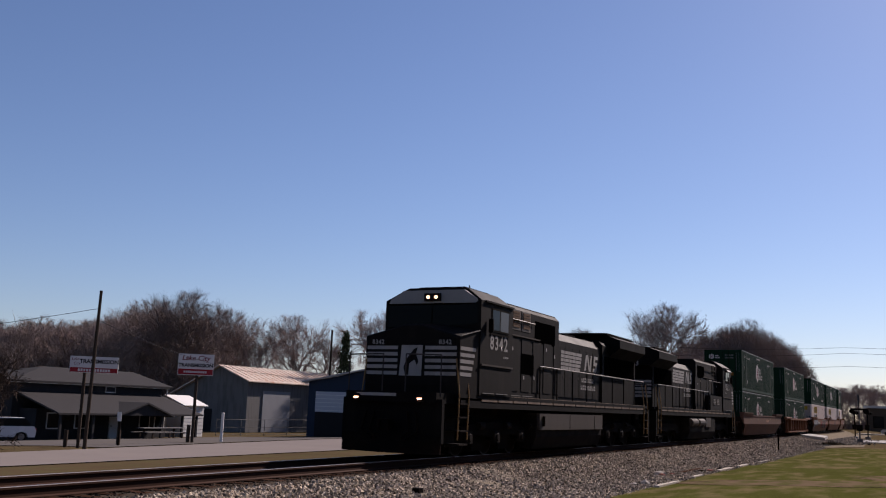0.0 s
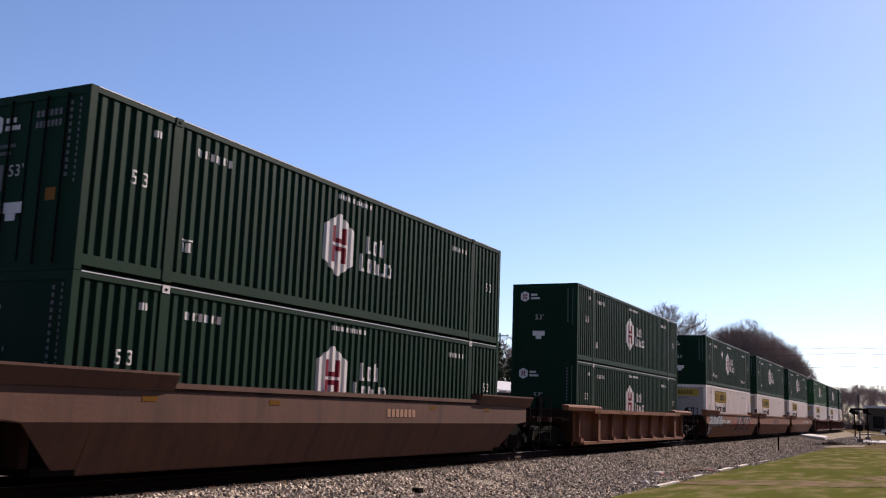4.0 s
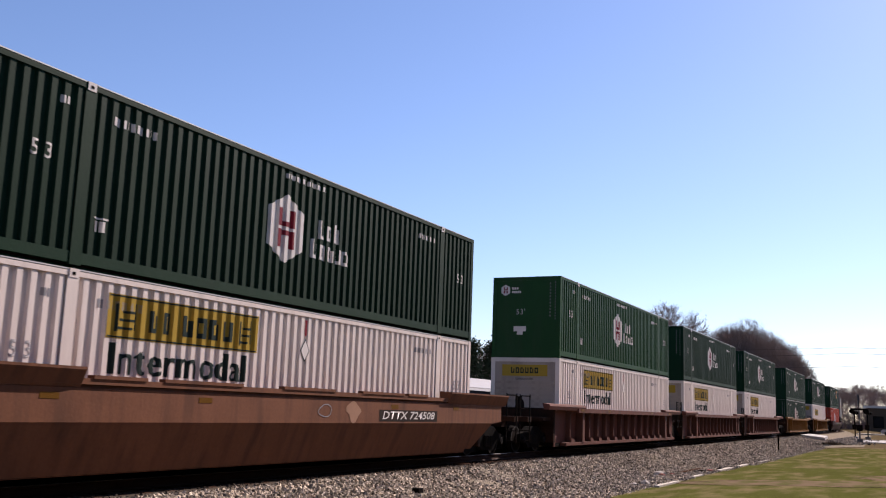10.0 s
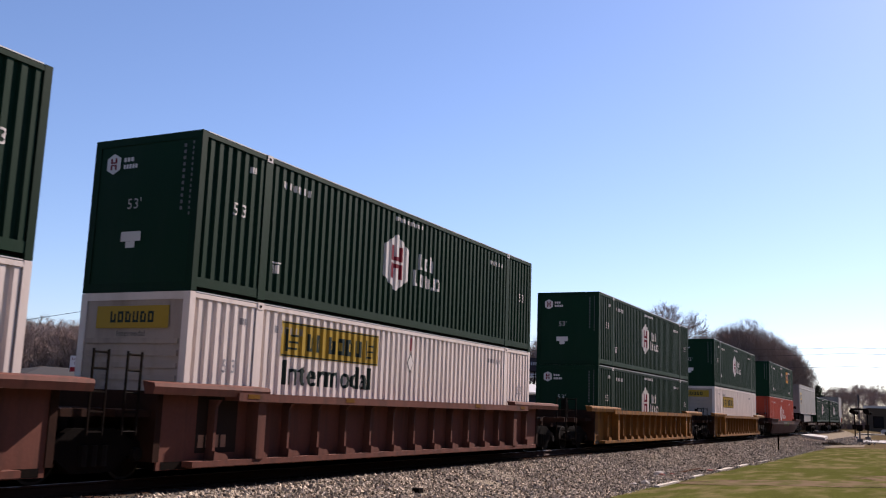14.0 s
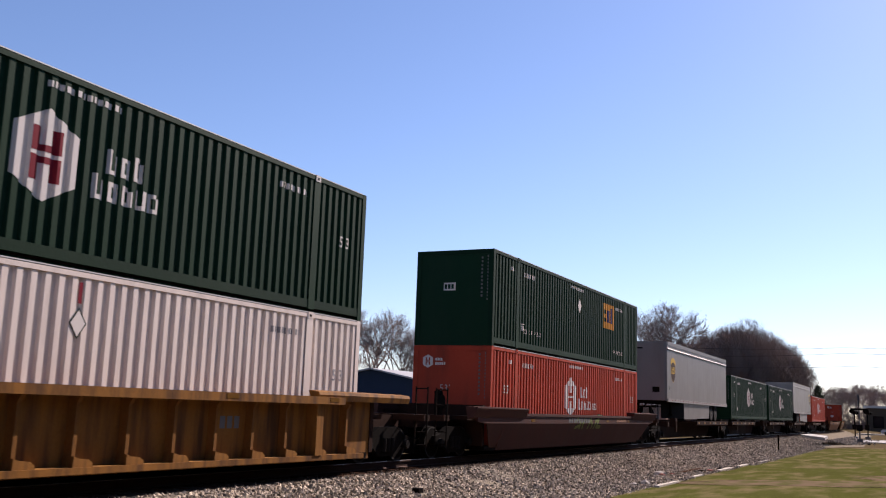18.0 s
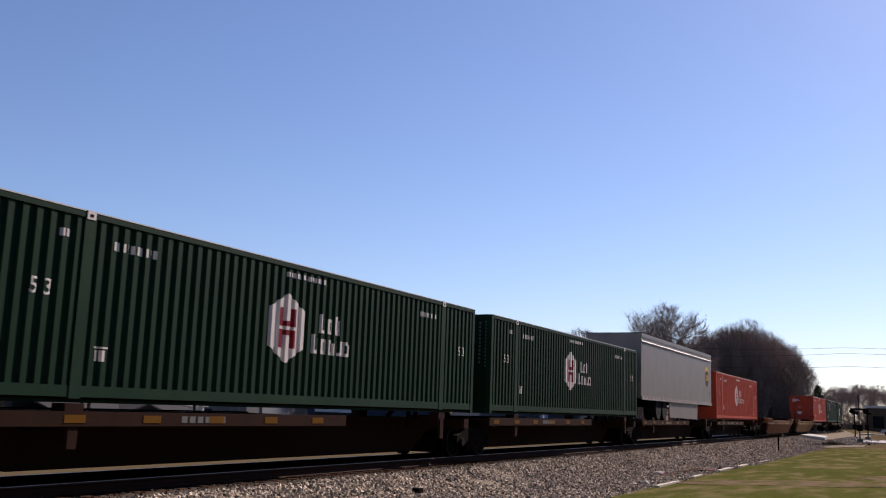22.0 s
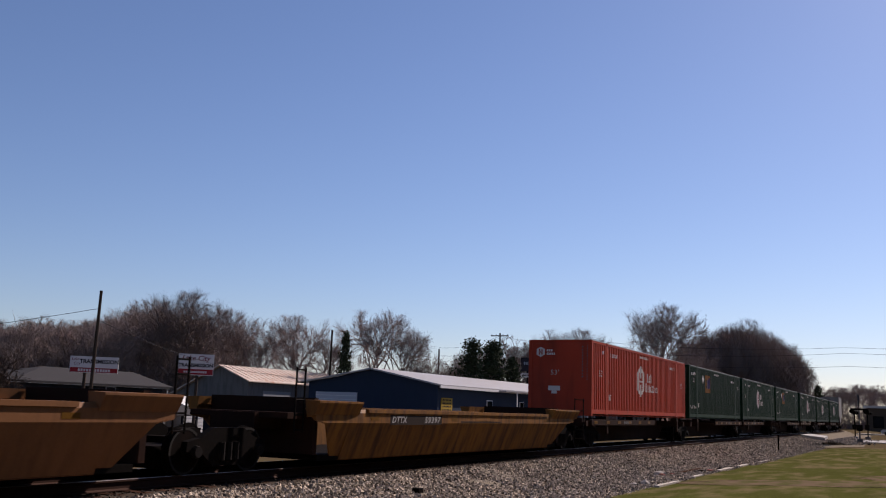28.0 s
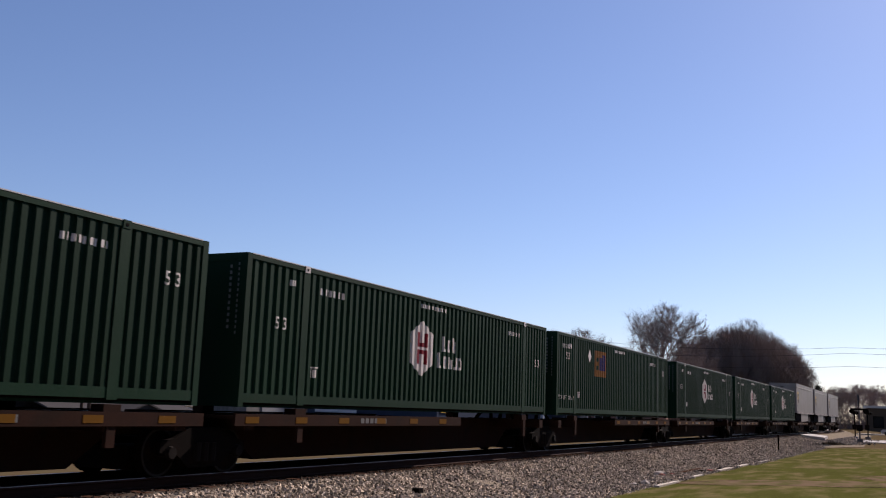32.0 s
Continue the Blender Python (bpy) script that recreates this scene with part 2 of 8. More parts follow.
def h_mark(bm, s):
    for a in (-1, 1):
        rect(bm, a * 0.30 * s - 0.13 * s, a * 0.30 * s + 0.13 * s, -0.62 * s, -0.05 * s)
        rect(bm, a * 0.30 * s - 0.13 * s, a * 0.30 * s + 0.13 * s, 0.05 * s, 0.62 * s)
    rect(bm, -0.17 * s, 0.17 * s, -0.22 * s, -0.06 * s)
    rect(bm, -0.17 * s, 0.17 * s, 0.06 * s, 0.22 * s)


def letter_bars(bm, a, b, z, h, n, gap=0.25, tall=(), open_mid=0.0):
    """n plain bars in place of the letters of a word; open_mid leaves that share of each bar's width and height bare in its middle."""
    p = (b - a) / n
    for i in range(n):
        u0, u1, z0, z1 = a + i * p, a + (i + 1 - gap) * p, z - h / 2, z + h / 2 * (1.5 if i in tall else 1.0)
        if not open_mid:
            rect(bm, u0, u1, z0, z1)
            continue
        w = (u1 - u0) * (1 - open_mid) / 2
        rect(bm, u0, u0 + w, z0, z1)
        rect(bm, u1 - w, u1, z0, z1 if i % 2 else z0 + (z1 - z0) * 0.8)
        rect(bm, u0 + w, u1 - w, z0, z0 + w)
        if i % 3:
            rect(bm, u0 + w, u1 - w, z1 - w, z1)


def container(kind):
    body = {"hub": GREEN, "door": GREEN, "light": LIGHT_GREEN, "hubn": GREEN, "jb": WHITE, "jb_plain": WHITE, "red": RED, "emp": GREEN, "emp_near": GREEN}[kind]
    white = body is WHITE
    root = new("shipping_container")
    # corrugated sides
    for side in (1, -1):
        bm = bmesh.new()
        for a, b in SECTIONS:
            row = [(u, d) for u, d in RIBS if a - 1e-6 <= u <= b + 1e-6]
            lo = [bm.verts.new((side * (CW - d), u - CL / 2, 0.25)) for u, d in row]
            hi = [bm.verts.new((side * (CW - d), u - CL / 2, CH - 0.10)) for u, d in row]
            for i in range(len(row) - 1):
                q = (lo[i], lo[i + 1], hi[i + 1], hi[i])
                bm.faces.new(q if side > 0 else q[::-1])
        me = bpy.data.meshes.new("side_panel")
        bm.to_mesh(me)
        bm.free()
        me.materials.append(body)
        new("side_panel", me).parent = root
    # rails and posts
    r0 = boxes("top_rail", [(CW - 0.07, CW, -CL / 2 + 0.13, CL / 2 - 0.13, CH - 0.10, CH - 0.022)], body, root, bevel=0.008)
    again(r0, (-2 * CW + 0.07, 0, 0), root)
    r1 = boxes("bottom_rail", [(CW - 0.13, CW - 0.006, -CL / 2 + 0.13, CL / 2 - 0.13, 0.085, 0.255), (CW - 0.17, CW - 0.11, -CL / 2 + 0.13, CL / 2 - 0.13, 0.0, 0.085)], body, root, bevel=0.008)
    again(r1, (-2 * CW + 0.136, 0, 0), root)
    post = boxes("post", [(CW - 0.09, CW + 0.003, -0.11, 0.11, 0.06, CH)], body, root, bevel=0.015)
    post.location = (0, -CL / 2 + 1.98, 0)
    for x, y in ((0, CL / 2 - 1.98), (-2 * CW + 0.087, -CL / 2 + 1.98), (-2 * CW + 0.087, CL / 2 - 1.98)):
        again(post, (x, y, 0), root)
    corner = boxes("corner_post", [(CW - 0.15, CW + 0.002, 0.0, 0.14, 0.0, CH)], body, root, bevel=0.015)
    corner.location = (0, -CL / 2, 0)
    for x, y in ((0, CL / 2 - 0.14), (-2 * CW + 0.148, -CL / 2), (-2 * CW + 0.148, CL / 2 - 0.14)):
        again(corner, (x, y, 0), root)
    cast_mat = DECAL if kind in ("hub", "hubn", "light") else body
    cast = boxes("lifting_casting", [(CW - 0.10, CW + 0.010, -0.085, 0.085, CH - 0.125, CH + 0.012)], body if white else cast_mat, root, "" if white else "pale worn lifting casting", bevel=0.012)
    cast.location = (0, -CL / 2 + 1.98, 0)
    for x, y in ((0, CL / 2 - 1.98), (-2 * CW + 0.09, -CL / 2 + 1.98), (-2 * CW + 0.09, CL / 2 - 1.98)):
        again(cast, (x, y, 0), root)
    hole = boxes("casting_slot", [(CW + 0.011, CW + 0.014, -0.03, 0.03, CH - 0.085, CH - 0.04)], STEEL, root)
    hole.location = (0, -CL / 2 + 1.98, 0)
    again(hole, (0, CL / 2 - 1.98, 0), root)
    # pale roof edge stands in for the sun's glint along the top
    boxes("roof", [(-CW + 0.003, CW - 0.003, -CL / 2 + 0.16, CL / 2 - 0.16, CH - 0.009, CH + 0.011)], ROOF_GLINT, root, "pale aluminium roof sheet, its edge painted as sun glint")
    boxes("floor", [(-CW + 0.08, CW - 0.08, -CL / 2 + 0.05, CL / 2 - 0.05, 0.05, 0.12)], STEEL, root)
    # ends
    far = boxes("end_panel", [(-CW + 0.14, CW - 0.14, CL / 2 - 0.07, CL / 2 - 0.03, 0.02, CH - 0.02)], body, root)
    bm = bmesh.new()
    box(bm, -CW + 0.14, CW - 0.14, -CL / 2 + 0.02, -CL / 2 + 0.06, 0.02, CH - 0.02)
    part("end_panel", bm, GRIMY_SHADED_WHITE if white else body, root, "grimy white end wall, darkened also for its shade" if white else "")
    if white:
        rib = boxes("end_rib", [(-CW + 0.2, CW - 0.2, -CL / 2 - 0.012, -CL / 2 + 0.022, 0.26, 0.35)], GRIMY_SHADED_WHITE, root, bevel=0.016)
        for k in range(1, 9):
            again(rib, (0, 0, k * 0.215), root)
    boxes("end_header", [(-CW + 0.14, CW - 0.14, -CL / 2, -CL / 2 + 0.08, CH - 0.14, CH)], body, root, bevel=0.01)
    boxes("end_sill", [(-CW + 0.14, CW - 0.14, -CL / 2, -CL / 2 + 0.08, 0.0, 0.16)], body, root, bevel=0.01)
    if kind == "door":
        rod = bmesh.new()
        tube(rod, (0, -CL / 2 - 0.025, 0.1), (0, -CL / 2 - 0.025, CH - 0.1), 0.018, sides=6)
        rod = part("locking_rod", rod, STEEL, root)
        for x in (-0.85, -0.4, 0.4, 0.85):
            (again(rod, (x, 0, 0), root) if x != -0.85 else rod).location.x = x
        bm = bmesh.new()
        letter_bars(bm, 0.15, 0.75, 2.52, 0.11, 6, 0.35)
        letter_bars(bm, 0.15, 0.75, 2.34, 0.11, 7, 0.35)
        part("door_marking", on_end(bm, 0, 0, -CL / 2 - 0.004), DIM_WHITE, root)
        bm = bmesh.new()
        letter_bars(bm, -0.95, -0.25, 2.05, 0.06, 12, 0.35)
        letter_bars(bm, -0.95, -0.35, 1.93, 0.06, 10, 0.35)
        part("door_note", on_end(bm, 0, 0, -CL / 2 - 0.004), DIM_WHITE, root)
        boxes("door_label", [(-0.80, -0.52, -CL / 2 + 0.012, -CL / 2 + 0.018, 1.30, 1.75)], DIM_WHITE, root)
        boxes("door_label", [(0.50, 0.72, -CL / 2 + 0.012, -CL / 2 + 0.018, 1.10, 1.30)], DIM_ORANGE, root, "orange sticker")
        boxes("door_seam", [(-0.012, 0.012, -CL / 2 + 0.005, -CL / 2 + 0.018, 0.1, CH - 0.1)], STEEL, root)
    # lettering
    dark = DECAL_DARK
    ink = FADED if white else DECAL
    if kind in ("hub", "hubn", "door", "light", "red"):
        bm = bmesh.new()
        hexagon(bm, 0.58, 0.70)
        part("emblem_field", on_ribs(bm, 7.22, 1.58), DECAL, root, "white six-sided emblem")
        bm = bmesh.new()
        h_mark(bm, 0.64)
        ob = part("emblem_mark", on_ribs(bm, 7.22, 1.58), DECAL_RED if kind != "red" else RED, root, "red block emblem")
        for o in (ob,):
            o.location.x = 0.003
        bm = bmesh.new()
        letter_bars(bm, 0.26, 1.10, 0.20, 0.32, 3, tall=(0, 2), open_mid=0.36)
        part("name_marking", on_ribs(bm, 8.14, 1.54), DECAL, root, "white name marking")
        bm = bmesh.new()
        letter_bars(bm, 0.0, 1.50, -0.24, 0.32, 5, tall=(0,), open_mid=0.36)
        if kind == "red":
            letter_bars(bm, 1.6, 2.15, -0.26, 0.24, 3, open_mid=0.36)
        part("name_marking", on_ribs(bm, 8.14, 1.54), DECAL, root, "white name marking")
        bm = bmesh.new()
        hexagon(bm, 0.17, 0.20)
        part("end_emblem", on_end(bm, -0.80, 2.42), DECAL, root)
        bm = bmesh.new()
        h_mark(bm, 0.18)
        part("end_emblem_mark", on_end(bm, -0.80, 2.42, -CL / 2 - 0.007), DECAL_RED if kind != "red" else RED, root)
        bm = bmesh.new()
        letter_bars(bm, 0, 0.26, 0.06, 0.08, 3)
        letter_bars(bm, 0, 0.36, -0.07, 0.08, 5)
        part("end_name_marking", on_end(bm, -0.55, 2.42), DECAL, root)
    if kind == "hubn":
        bm = bmesh.new()
        poly(bm, ((-0.19, 0), (0, -0.26), (0.19, 0), (0, 0.26)))
        part("placard", on_plate(bm, 5.25, 2.10), DECAL, root, "white diamond placard")
        for q in (2.75, 13.0):
            part("lift_note", on_ribs(words("TOP LIFT ONLY", 0.17, 1.05, 0.006), q, 0.62), DECAL, root)
    if kind in ("emp", "emp_near"):
        u = 11.8 if kind == "emp" else 5.15
        bm = bmesh.new()
        rect(bm, -0.74, 0.74, -0.5, 0.5)
        part("sign_panel", on_ribs(bm, u, 2.02), DECAL_ORANGE if kind == "emp" else DIM_ORANGE, root, "faded orange square panel")
        bm = bmesh.new()
        letter_bars(bm, -0.2, 0.68, 0.0, 0.5, 2, tall=(1,))
        ob = part("sign_marking", on_ribs(bm, u, 2.02), DECAL_BLUE, root, "dark blue marking")
        ob.location.x = 0.003
        bm = bmesh.new()
        letter_bars(bm, -0.62, -0.24, 0.16, 0.16, 1)
        letter_bars(bm, -0.62, -0.24, -0.16, 0.16, 1)
        ob = part("sign_marking", on_ribs(bm, u, 2.02), GREEN, root)
        ob.location.x = 0.003
        bm = bmesh.new()
        poly(bm, ((-0.19, 0), (0, -0.26), (0.19, 0), (0, 0.26)))
        part("placard", on_plate(bm, 8.1 if kind == "emp" else 3.7, 2.06 if kind == "emp" else 2.25), DECAL, root, "white diamond placard")
        part("lift_note", on_ribs(words("TOP LIFT ONLY", 0.15, 1.15), 3.3 if kind == "emp" else 1.05, 0.62), DECAL, root)
        if kind == "emp":
            part("lift_note", on_ribs(words("TOP LIFT ONLY", 0.15, 1.15), 13.1, 0.62), DECAL, root)
        bm = bmesh.new()
        rect(bm, -0.2, 0.2, -0.12, 0.12)
        part("end_label", on_end(bm, -0.15, 1.78), DECAL, root)
        bm = bmesh.new()
        letter_bars(bm, -0.17, 0.17, 0, 0.14, 3)
        part("end_label_marking", on_end(bm, -0.15, 1.78, -CL / 2 - 0.007), GREEN, root)
    if white:
        bm = bmesh.new()
        rect(bm, -1.90, 1.90, -0.35, 0.35)
        up = 2.29 if kind == "jb" else 2.02
        part("sign_panel", on_ribs(bm, 4.62, up), DECAL_YELLOW, root, "yellow sign panel")
        bm = bmesh.new()
        letter_bars(bm, -0.95, -0.35, -0.02, 0.36, 2, 0.4, open_mid=0.24)
        letter_bars(bm, -0.18, 1.25, -0.02, 0.36, 4, 0.28, open_mid=0.3)
        for a0, a1 in ((-1.70, -1.25), (1.35, 1.70)):
            for q in range(3):
                rect(bm, a0 + 0.06 * q, a1 - 0.05 * (2 - q), -0.20 + 0.13 * q, -0.16 + 0.13 * q)
            rect(bm, a0, a0 + 0.035, -0.24, 0.20)
            rect(bm, a1 - 0.035, a1, -0.20, 0.24)
        for a, b, c, e in ((-1.87, 1.87, 0.31, 0.335), (-1.87, 1.87, -0.335, -0.31)):
            rect(bm, a, b, c, e)
        ob = part("sign_marking", on_ribs(bm, 4.62, up), dark, root, "black marking on the yellow panel")
        ob.location.x = 0.003
        if kind == "jb":
            # bold face: two impressions a finger's width apart, one a touch proud
            bm = on_ribs(words("Intermodal", 0.52, 1.08), 4.51, 1.60)
            twin = on_ribs(words("Intermodal", 0.52, 1.08), 4.55, 1.60)
            for v in twin.verts:
                v.co.x += 0.003
            me = bpy.data.meshes.new("twin")
            twin.to_mesh(me)
            twin.free()
            bm.from_mesh(me)
            bpy.data.meshes.remove(me)
            part("service_word", bm, dark, root, "dark green word Intermodal")
        bm = bmesh.new()
        poly(bm, ((-0.17, 0), (0, -0.24), (0.17, 0), (0, 0.24)))
        part("placard_frame", on_plate(bm, 8.1, 2.1), dark, root)
        bm = bmesh.new()
        rect(bm, -0.035, 0.035, 0.30, 0.62)
        part("placard_stripe", on_plate(bm, 8.1, 2.1), DECAL_RED, root, "red upright stripe")
        bm = bmesh.new()
        poly(bm, ((-0.14, 0), (0, -0.20), (0.14, 0), (0, 0.20)))
        ob = part("placard", on_plate(bm, 8.1, 2.1), DECAL, root)
        ob.location.x = 0.003
        bm = bmesh.new()
        w = 0.86 if kind == "jb" else 0.95
        rect(bm, -w, w, -0.20, 0.20)
        part("end_sign", on_end(bm, 0, 2.45, -CL / 2 - 0.016), DECAL_YELLOW, root, "yellow end sign")
        bm = bmesh.new()
        letter_bars(bm, -0.6 * w, 0.65 * w, 0, 0.20, 6, open_mid=0.34)
        part("end_sign_marking", on_end(bm, 0, 2.45, -CL / 2 - 0.019), dark, root)
        if kind == "jb":
            part("end_word", on_end(words("Intermodal", 0.10, 1.1), 0, 2.15, -CL / 2 - 0.016), dark, root)
    # length figures, number bars and notes
    thin = FADED if white else FIGURE
    up = 2.10 if kind == "emp_near" else 1.64
    for u in (1.06, 15.20) if kind != "emp" else ():
        part("length_figure", on_ribs(words("5", 0.25, 1.0, 0.003), u, up), thin, root)
        part("length_figure", on_ribs(words("3", 0.25, 1.0, 0.003), u + 0.247, up), thin, root)
    bm = bmesh.new()
    letter_bars(bm, 0, 1.0, 0, 0.14, 10, 0.5)
    part("number_marking", on_ribs(bm, 0.62 if kind == "emp_near" else 2.5, 2.45), ink, root)
    bm = bmesh.new()
    letter_bars(bm, 0, 1.0, 0, 0.12, 9, 0.48)
    part("number_marking", on_ribs(bm, 12.9, 2.45), ink, root)
    bm = bmesh.new()
    letter_bars(bm, -0.75, 0.75, 0, 0.10, 14, 0.35)
    if not white:
        part("note_marking", on_ribs(bm, 7.9, 2.66), ink, root)
    else:
        bm.free()
    bm = bmesh.new()
    letter_bars(bm, -0.12, 0.12, 0, 0.17, 2, 0.3)
    rect(bm, -0.14, 0.14, 0.11, 0.14)
    part("stencil", on_ribs(bm, 2.42, 0.72), ink, root)
    bm = bmesh.new()
    letter_bars(bm, -0.10, 0.10, 0, 0.12, 2, 0.3)
    part("stencil", on_ribs(bm, 1.55, 2.5), ink, root)
    if not white:
        if kind != "emp":
            part("end_figure", on_end(words("53'", 0.20, 1.1), -0.20, 1.62), FIGURE, root)
        bm = bmesh.new()
        rect(bm, -0.24, 0.24, -0.05, 0.13)
        rect(bm, -0.11, 0.11, -0.17, -0.052)
        if not kind.startswith("emp"):
            part("end_label", on_end(bm, -0.22, 0.98), DECAL, root, "white data label")
        else:
            bm.free()
        bm = bmesh.new()
        for k in range(11):
            rect(bm, -0.028, 0.028, -k * 0.115, -k * 0.115 + 0.065)
        for k in range(14):
            rect(bm, 0.17, 0.205, -k * 0.10 + 0.05, -k * 0.10 + 0.105)
        part("end_number_marking", on_end(bm, 0.92, 2.6), DIM_WHITE, root)
    return root


# ---- the train: trucks ----
def wheelset(parent, y, r=0.42):
    bm = bmesh.new()
    tube(bm, (-1.02, 0, 0), (1.02, 0, 0), 0.075, sides=8)
    for s in (-1, 1):
        tube(bm, (s * 0.70, 0, 0), (s * 0.83, 0, 0), r, r - 0.004, 24)
        tube(bm, (s * 0.675, 0, 0), (s * 0.70, 0, 0), r + 0.028, sides=24)
        tube(bm, (s * 0.83, 0, 0), (s * 0.86, 0, 0), 0.14, sides=12)
    w = part("wheelset", bm, STEEL, parent)
    w.location = (0, y, r)
    for s in (-1, 1):
        bm = bmesh.new()
        n = 24
        for i in range(n):
            a, b = 2 * math.pi * i / n, 2 * math.pi * (i + 1) / n
            q = [(s * 0.834, math.cos(k) * q2, math.sin(k) * q2) for k, q2 in ((a, r - 0.05), (b, r - 0.05), (b, r - 0.006), (a, r - 0.006))]
            bm.faces.new([bm.verts.new(c) for c in q])
        part("rim", bm, TREAD, w)
    return w


def truck(parent, y, axle=0.89):
    """Freight truck: bolster under the car with two cast side frames and two wheelsets."""
    t = boxes("truck", [(-1.0, 1.0, -0.16, 0.16, 0.38, 0.62), (-0.22, 0.22, -0.2, 0.2, 0.62, 0.80)], STEEL, parent, "grimy cast-steel freight truck, darkened for shade", bevel=0.02)
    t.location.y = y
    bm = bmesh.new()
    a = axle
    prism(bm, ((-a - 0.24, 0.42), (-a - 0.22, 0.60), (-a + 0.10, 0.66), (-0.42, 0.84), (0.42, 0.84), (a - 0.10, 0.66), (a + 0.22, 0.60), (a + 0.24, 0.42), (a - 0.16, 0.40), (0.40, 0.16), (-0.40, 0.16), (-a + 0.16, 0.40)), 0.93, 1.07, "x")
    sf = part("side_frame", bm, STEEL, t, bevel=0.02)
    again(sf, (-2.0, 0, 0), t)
    # solid block for the rigging, shaped to hide lit ground from the camera
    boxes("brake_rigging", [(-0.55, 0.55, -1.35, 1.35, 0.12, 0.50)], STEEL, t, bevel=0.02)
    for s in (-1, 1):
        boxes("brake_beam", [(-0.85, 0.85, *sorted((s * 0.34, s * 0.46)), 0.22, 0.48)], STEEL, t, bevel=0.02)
    for s in (-1, 1):
        cap = bmesh.new()
        tube(cap, (1.07, s * a, 0.42), (1.15, s * a, 0.42), 0.12, 0.10, 10)
        part("bearing_cap", cap, FRAME_DARK_DIRT, t)
    sp = bmesh.new()
    tube(sp, (1.075, 0, 0.26), (1.075, 0, 0.58), 0.075, sides=8)
    sp = part("spring", sp, FRAME_DARK_DIRT, t)
    for k in (-0.2, 0.2):
        again(sp, (0, k, 0), t)
    for s in (-1, 1):
        wheelset(t, s * a)
    return t


def coupler(parent, y, turn):
    bm = bmesh.new()
    box(bm, -0.09, 0.09, -0.6, -0.12, -0.09, 0.09)
    box(bm, -0.17, 0.17, -0.14, 0.06, -0.15, 0.15)
    box(bm, 0.05, 0.15, 0.05, 0.16, -0.14, 0.14)
    c = part("coupler", bm, STEEL, parent, bevel=0.02)
    c.location, c.rotation_euler = (0, y, 0.86), (0, 0, 0 if turn > 0 else math.pi)


# ---- the train: well cars ----
def well_face(z, out=1.62):
    """How far out the folded side of a smooth well stands at a height."""
    return out if z > 0.95 else 1.335 + (z - 0.24) / 0.66 * (out - 1.355) if z < 0.9 else out - 0.02 + (z - 0.9) * 0.4


def on_well(bm, lift=0.004):
    """Lay flat paint on the folded side of a smooth well; trimmed at its rising foot."""
    for z in (0.90, 0.95):
        bmesh.ops.bisect_plane(bm, geom=bm.verts[:] + bm.edges[:] + bm.faces[:], plane_co=(0, 0, z), plane_no=(0, 0, 1))
    for e in (-1, 1):
        bmesh.ops.bisect_plane(bm, geom=bm.verts[:] + bm.edges[:] + bm.faces[:], plane_co=(0, e * 8.20, 0.27), plane_no=(0, e * 0.66, -0.80), clear_outer=True)
    bmesh.ops.bisect_plane(bm, geom=bm.verts[:] + bm.edges[:] + bm.faces[:], plane_co=(0, 0, 1.44), plane_no=(0, 0, 1), clear_outer=True)
    for v in bm.verts:
        v.co.x = well_face(v.co.z) + lift
    return bm


def blob(cu, cz, w, h, seed, n=26, power=2.6, rough=0.06):
    """A rounded uneven loop of (along, up) points."""
    r = random.Random(seed)
    ph = [r.uniform(0, 6.28) for _ in range(3)]
    pts = []
    for i in range(n):
        a = 2 * math.pi * i / n
        k = 1 + rough * sum(math.sin((j + 2) * a + ph[j]) for j in range(3))
        c, s = math.cos(a), math.sin(a)
        pts.append((cu + w * k * math.copysign(abs(c) ** (2 / power), c), cz + h * k * math.copysign(abs(s) ** (2 / power), s)))
    return pts


def stroke(bm, pts, wide, closed=True):
    """A painted line of even width along points."""
    k = len(pts)
    for i in range(k if closed else k - 1):
        (a, b), (c, d) = pts[i], pts[(i + 1) % k]
        ln = math.hypot(c - a, d - b) or 1.0
        nx, nz = -(d - b) / ln * wide / 2, (c - a) / ln * wide / 2
        ex, ez = (c - a) / ln * wide * 0.3, (d - b) / ln * wide * 0.3
        poly(bm, ((a + nx - ex, b + nz - ez), (a - nx - ex, b - nz - ez), (c - nx + ex, d - nz + ez), (c + nx + ex, d + nz + ez)))


def paint_tag(car, fills, lines, lift=0.0, fill_label="", line_label=""):
    """Spray paint on a well's side: filled shapes and lines of (points, width, closed) in given paints."""
    for k, (m, shapes) in enumerate(fills):
        bm = bmesh.new()
        for pts in shapes:
            poly(bm, pts)
        bmesh.ops.triangulate(bm, faces=bm.faces)
        part("graffiti_fill", on_well(bm, 0.004 + lift + 0.002 * k), m, car, fill_label)
    for k, (m, rows) in enumerate(lines):
        bm = bmesh.new()
        for pts, wide, closed in rows:
            stroke(bm, pts, wide, closed)
        part("graffiti_outline", on_well(bm, 0.004 + lift + 0.002 * (len(fills) + k)), m, car, line_label)


def ledge_ring(out, high):
    return ((out - 0.16, 1.40), (out + 0.02, 1.40), (out + 0.05, high - 0.06), (out + 0.03, high), (out - 0.22, high + 0.03))


def flared_ring(out, high, foot=1.40):
    """A ledge whose face leans out to a sharp top lip."""
    return ((out - 0.16, foot), (out + 0.03, min(foot + 0.06, high - 0.12)), (out + 0.14, high - 0.01), (out + 0.14, high + 0.03), (out - 0.22, high + 0.04))


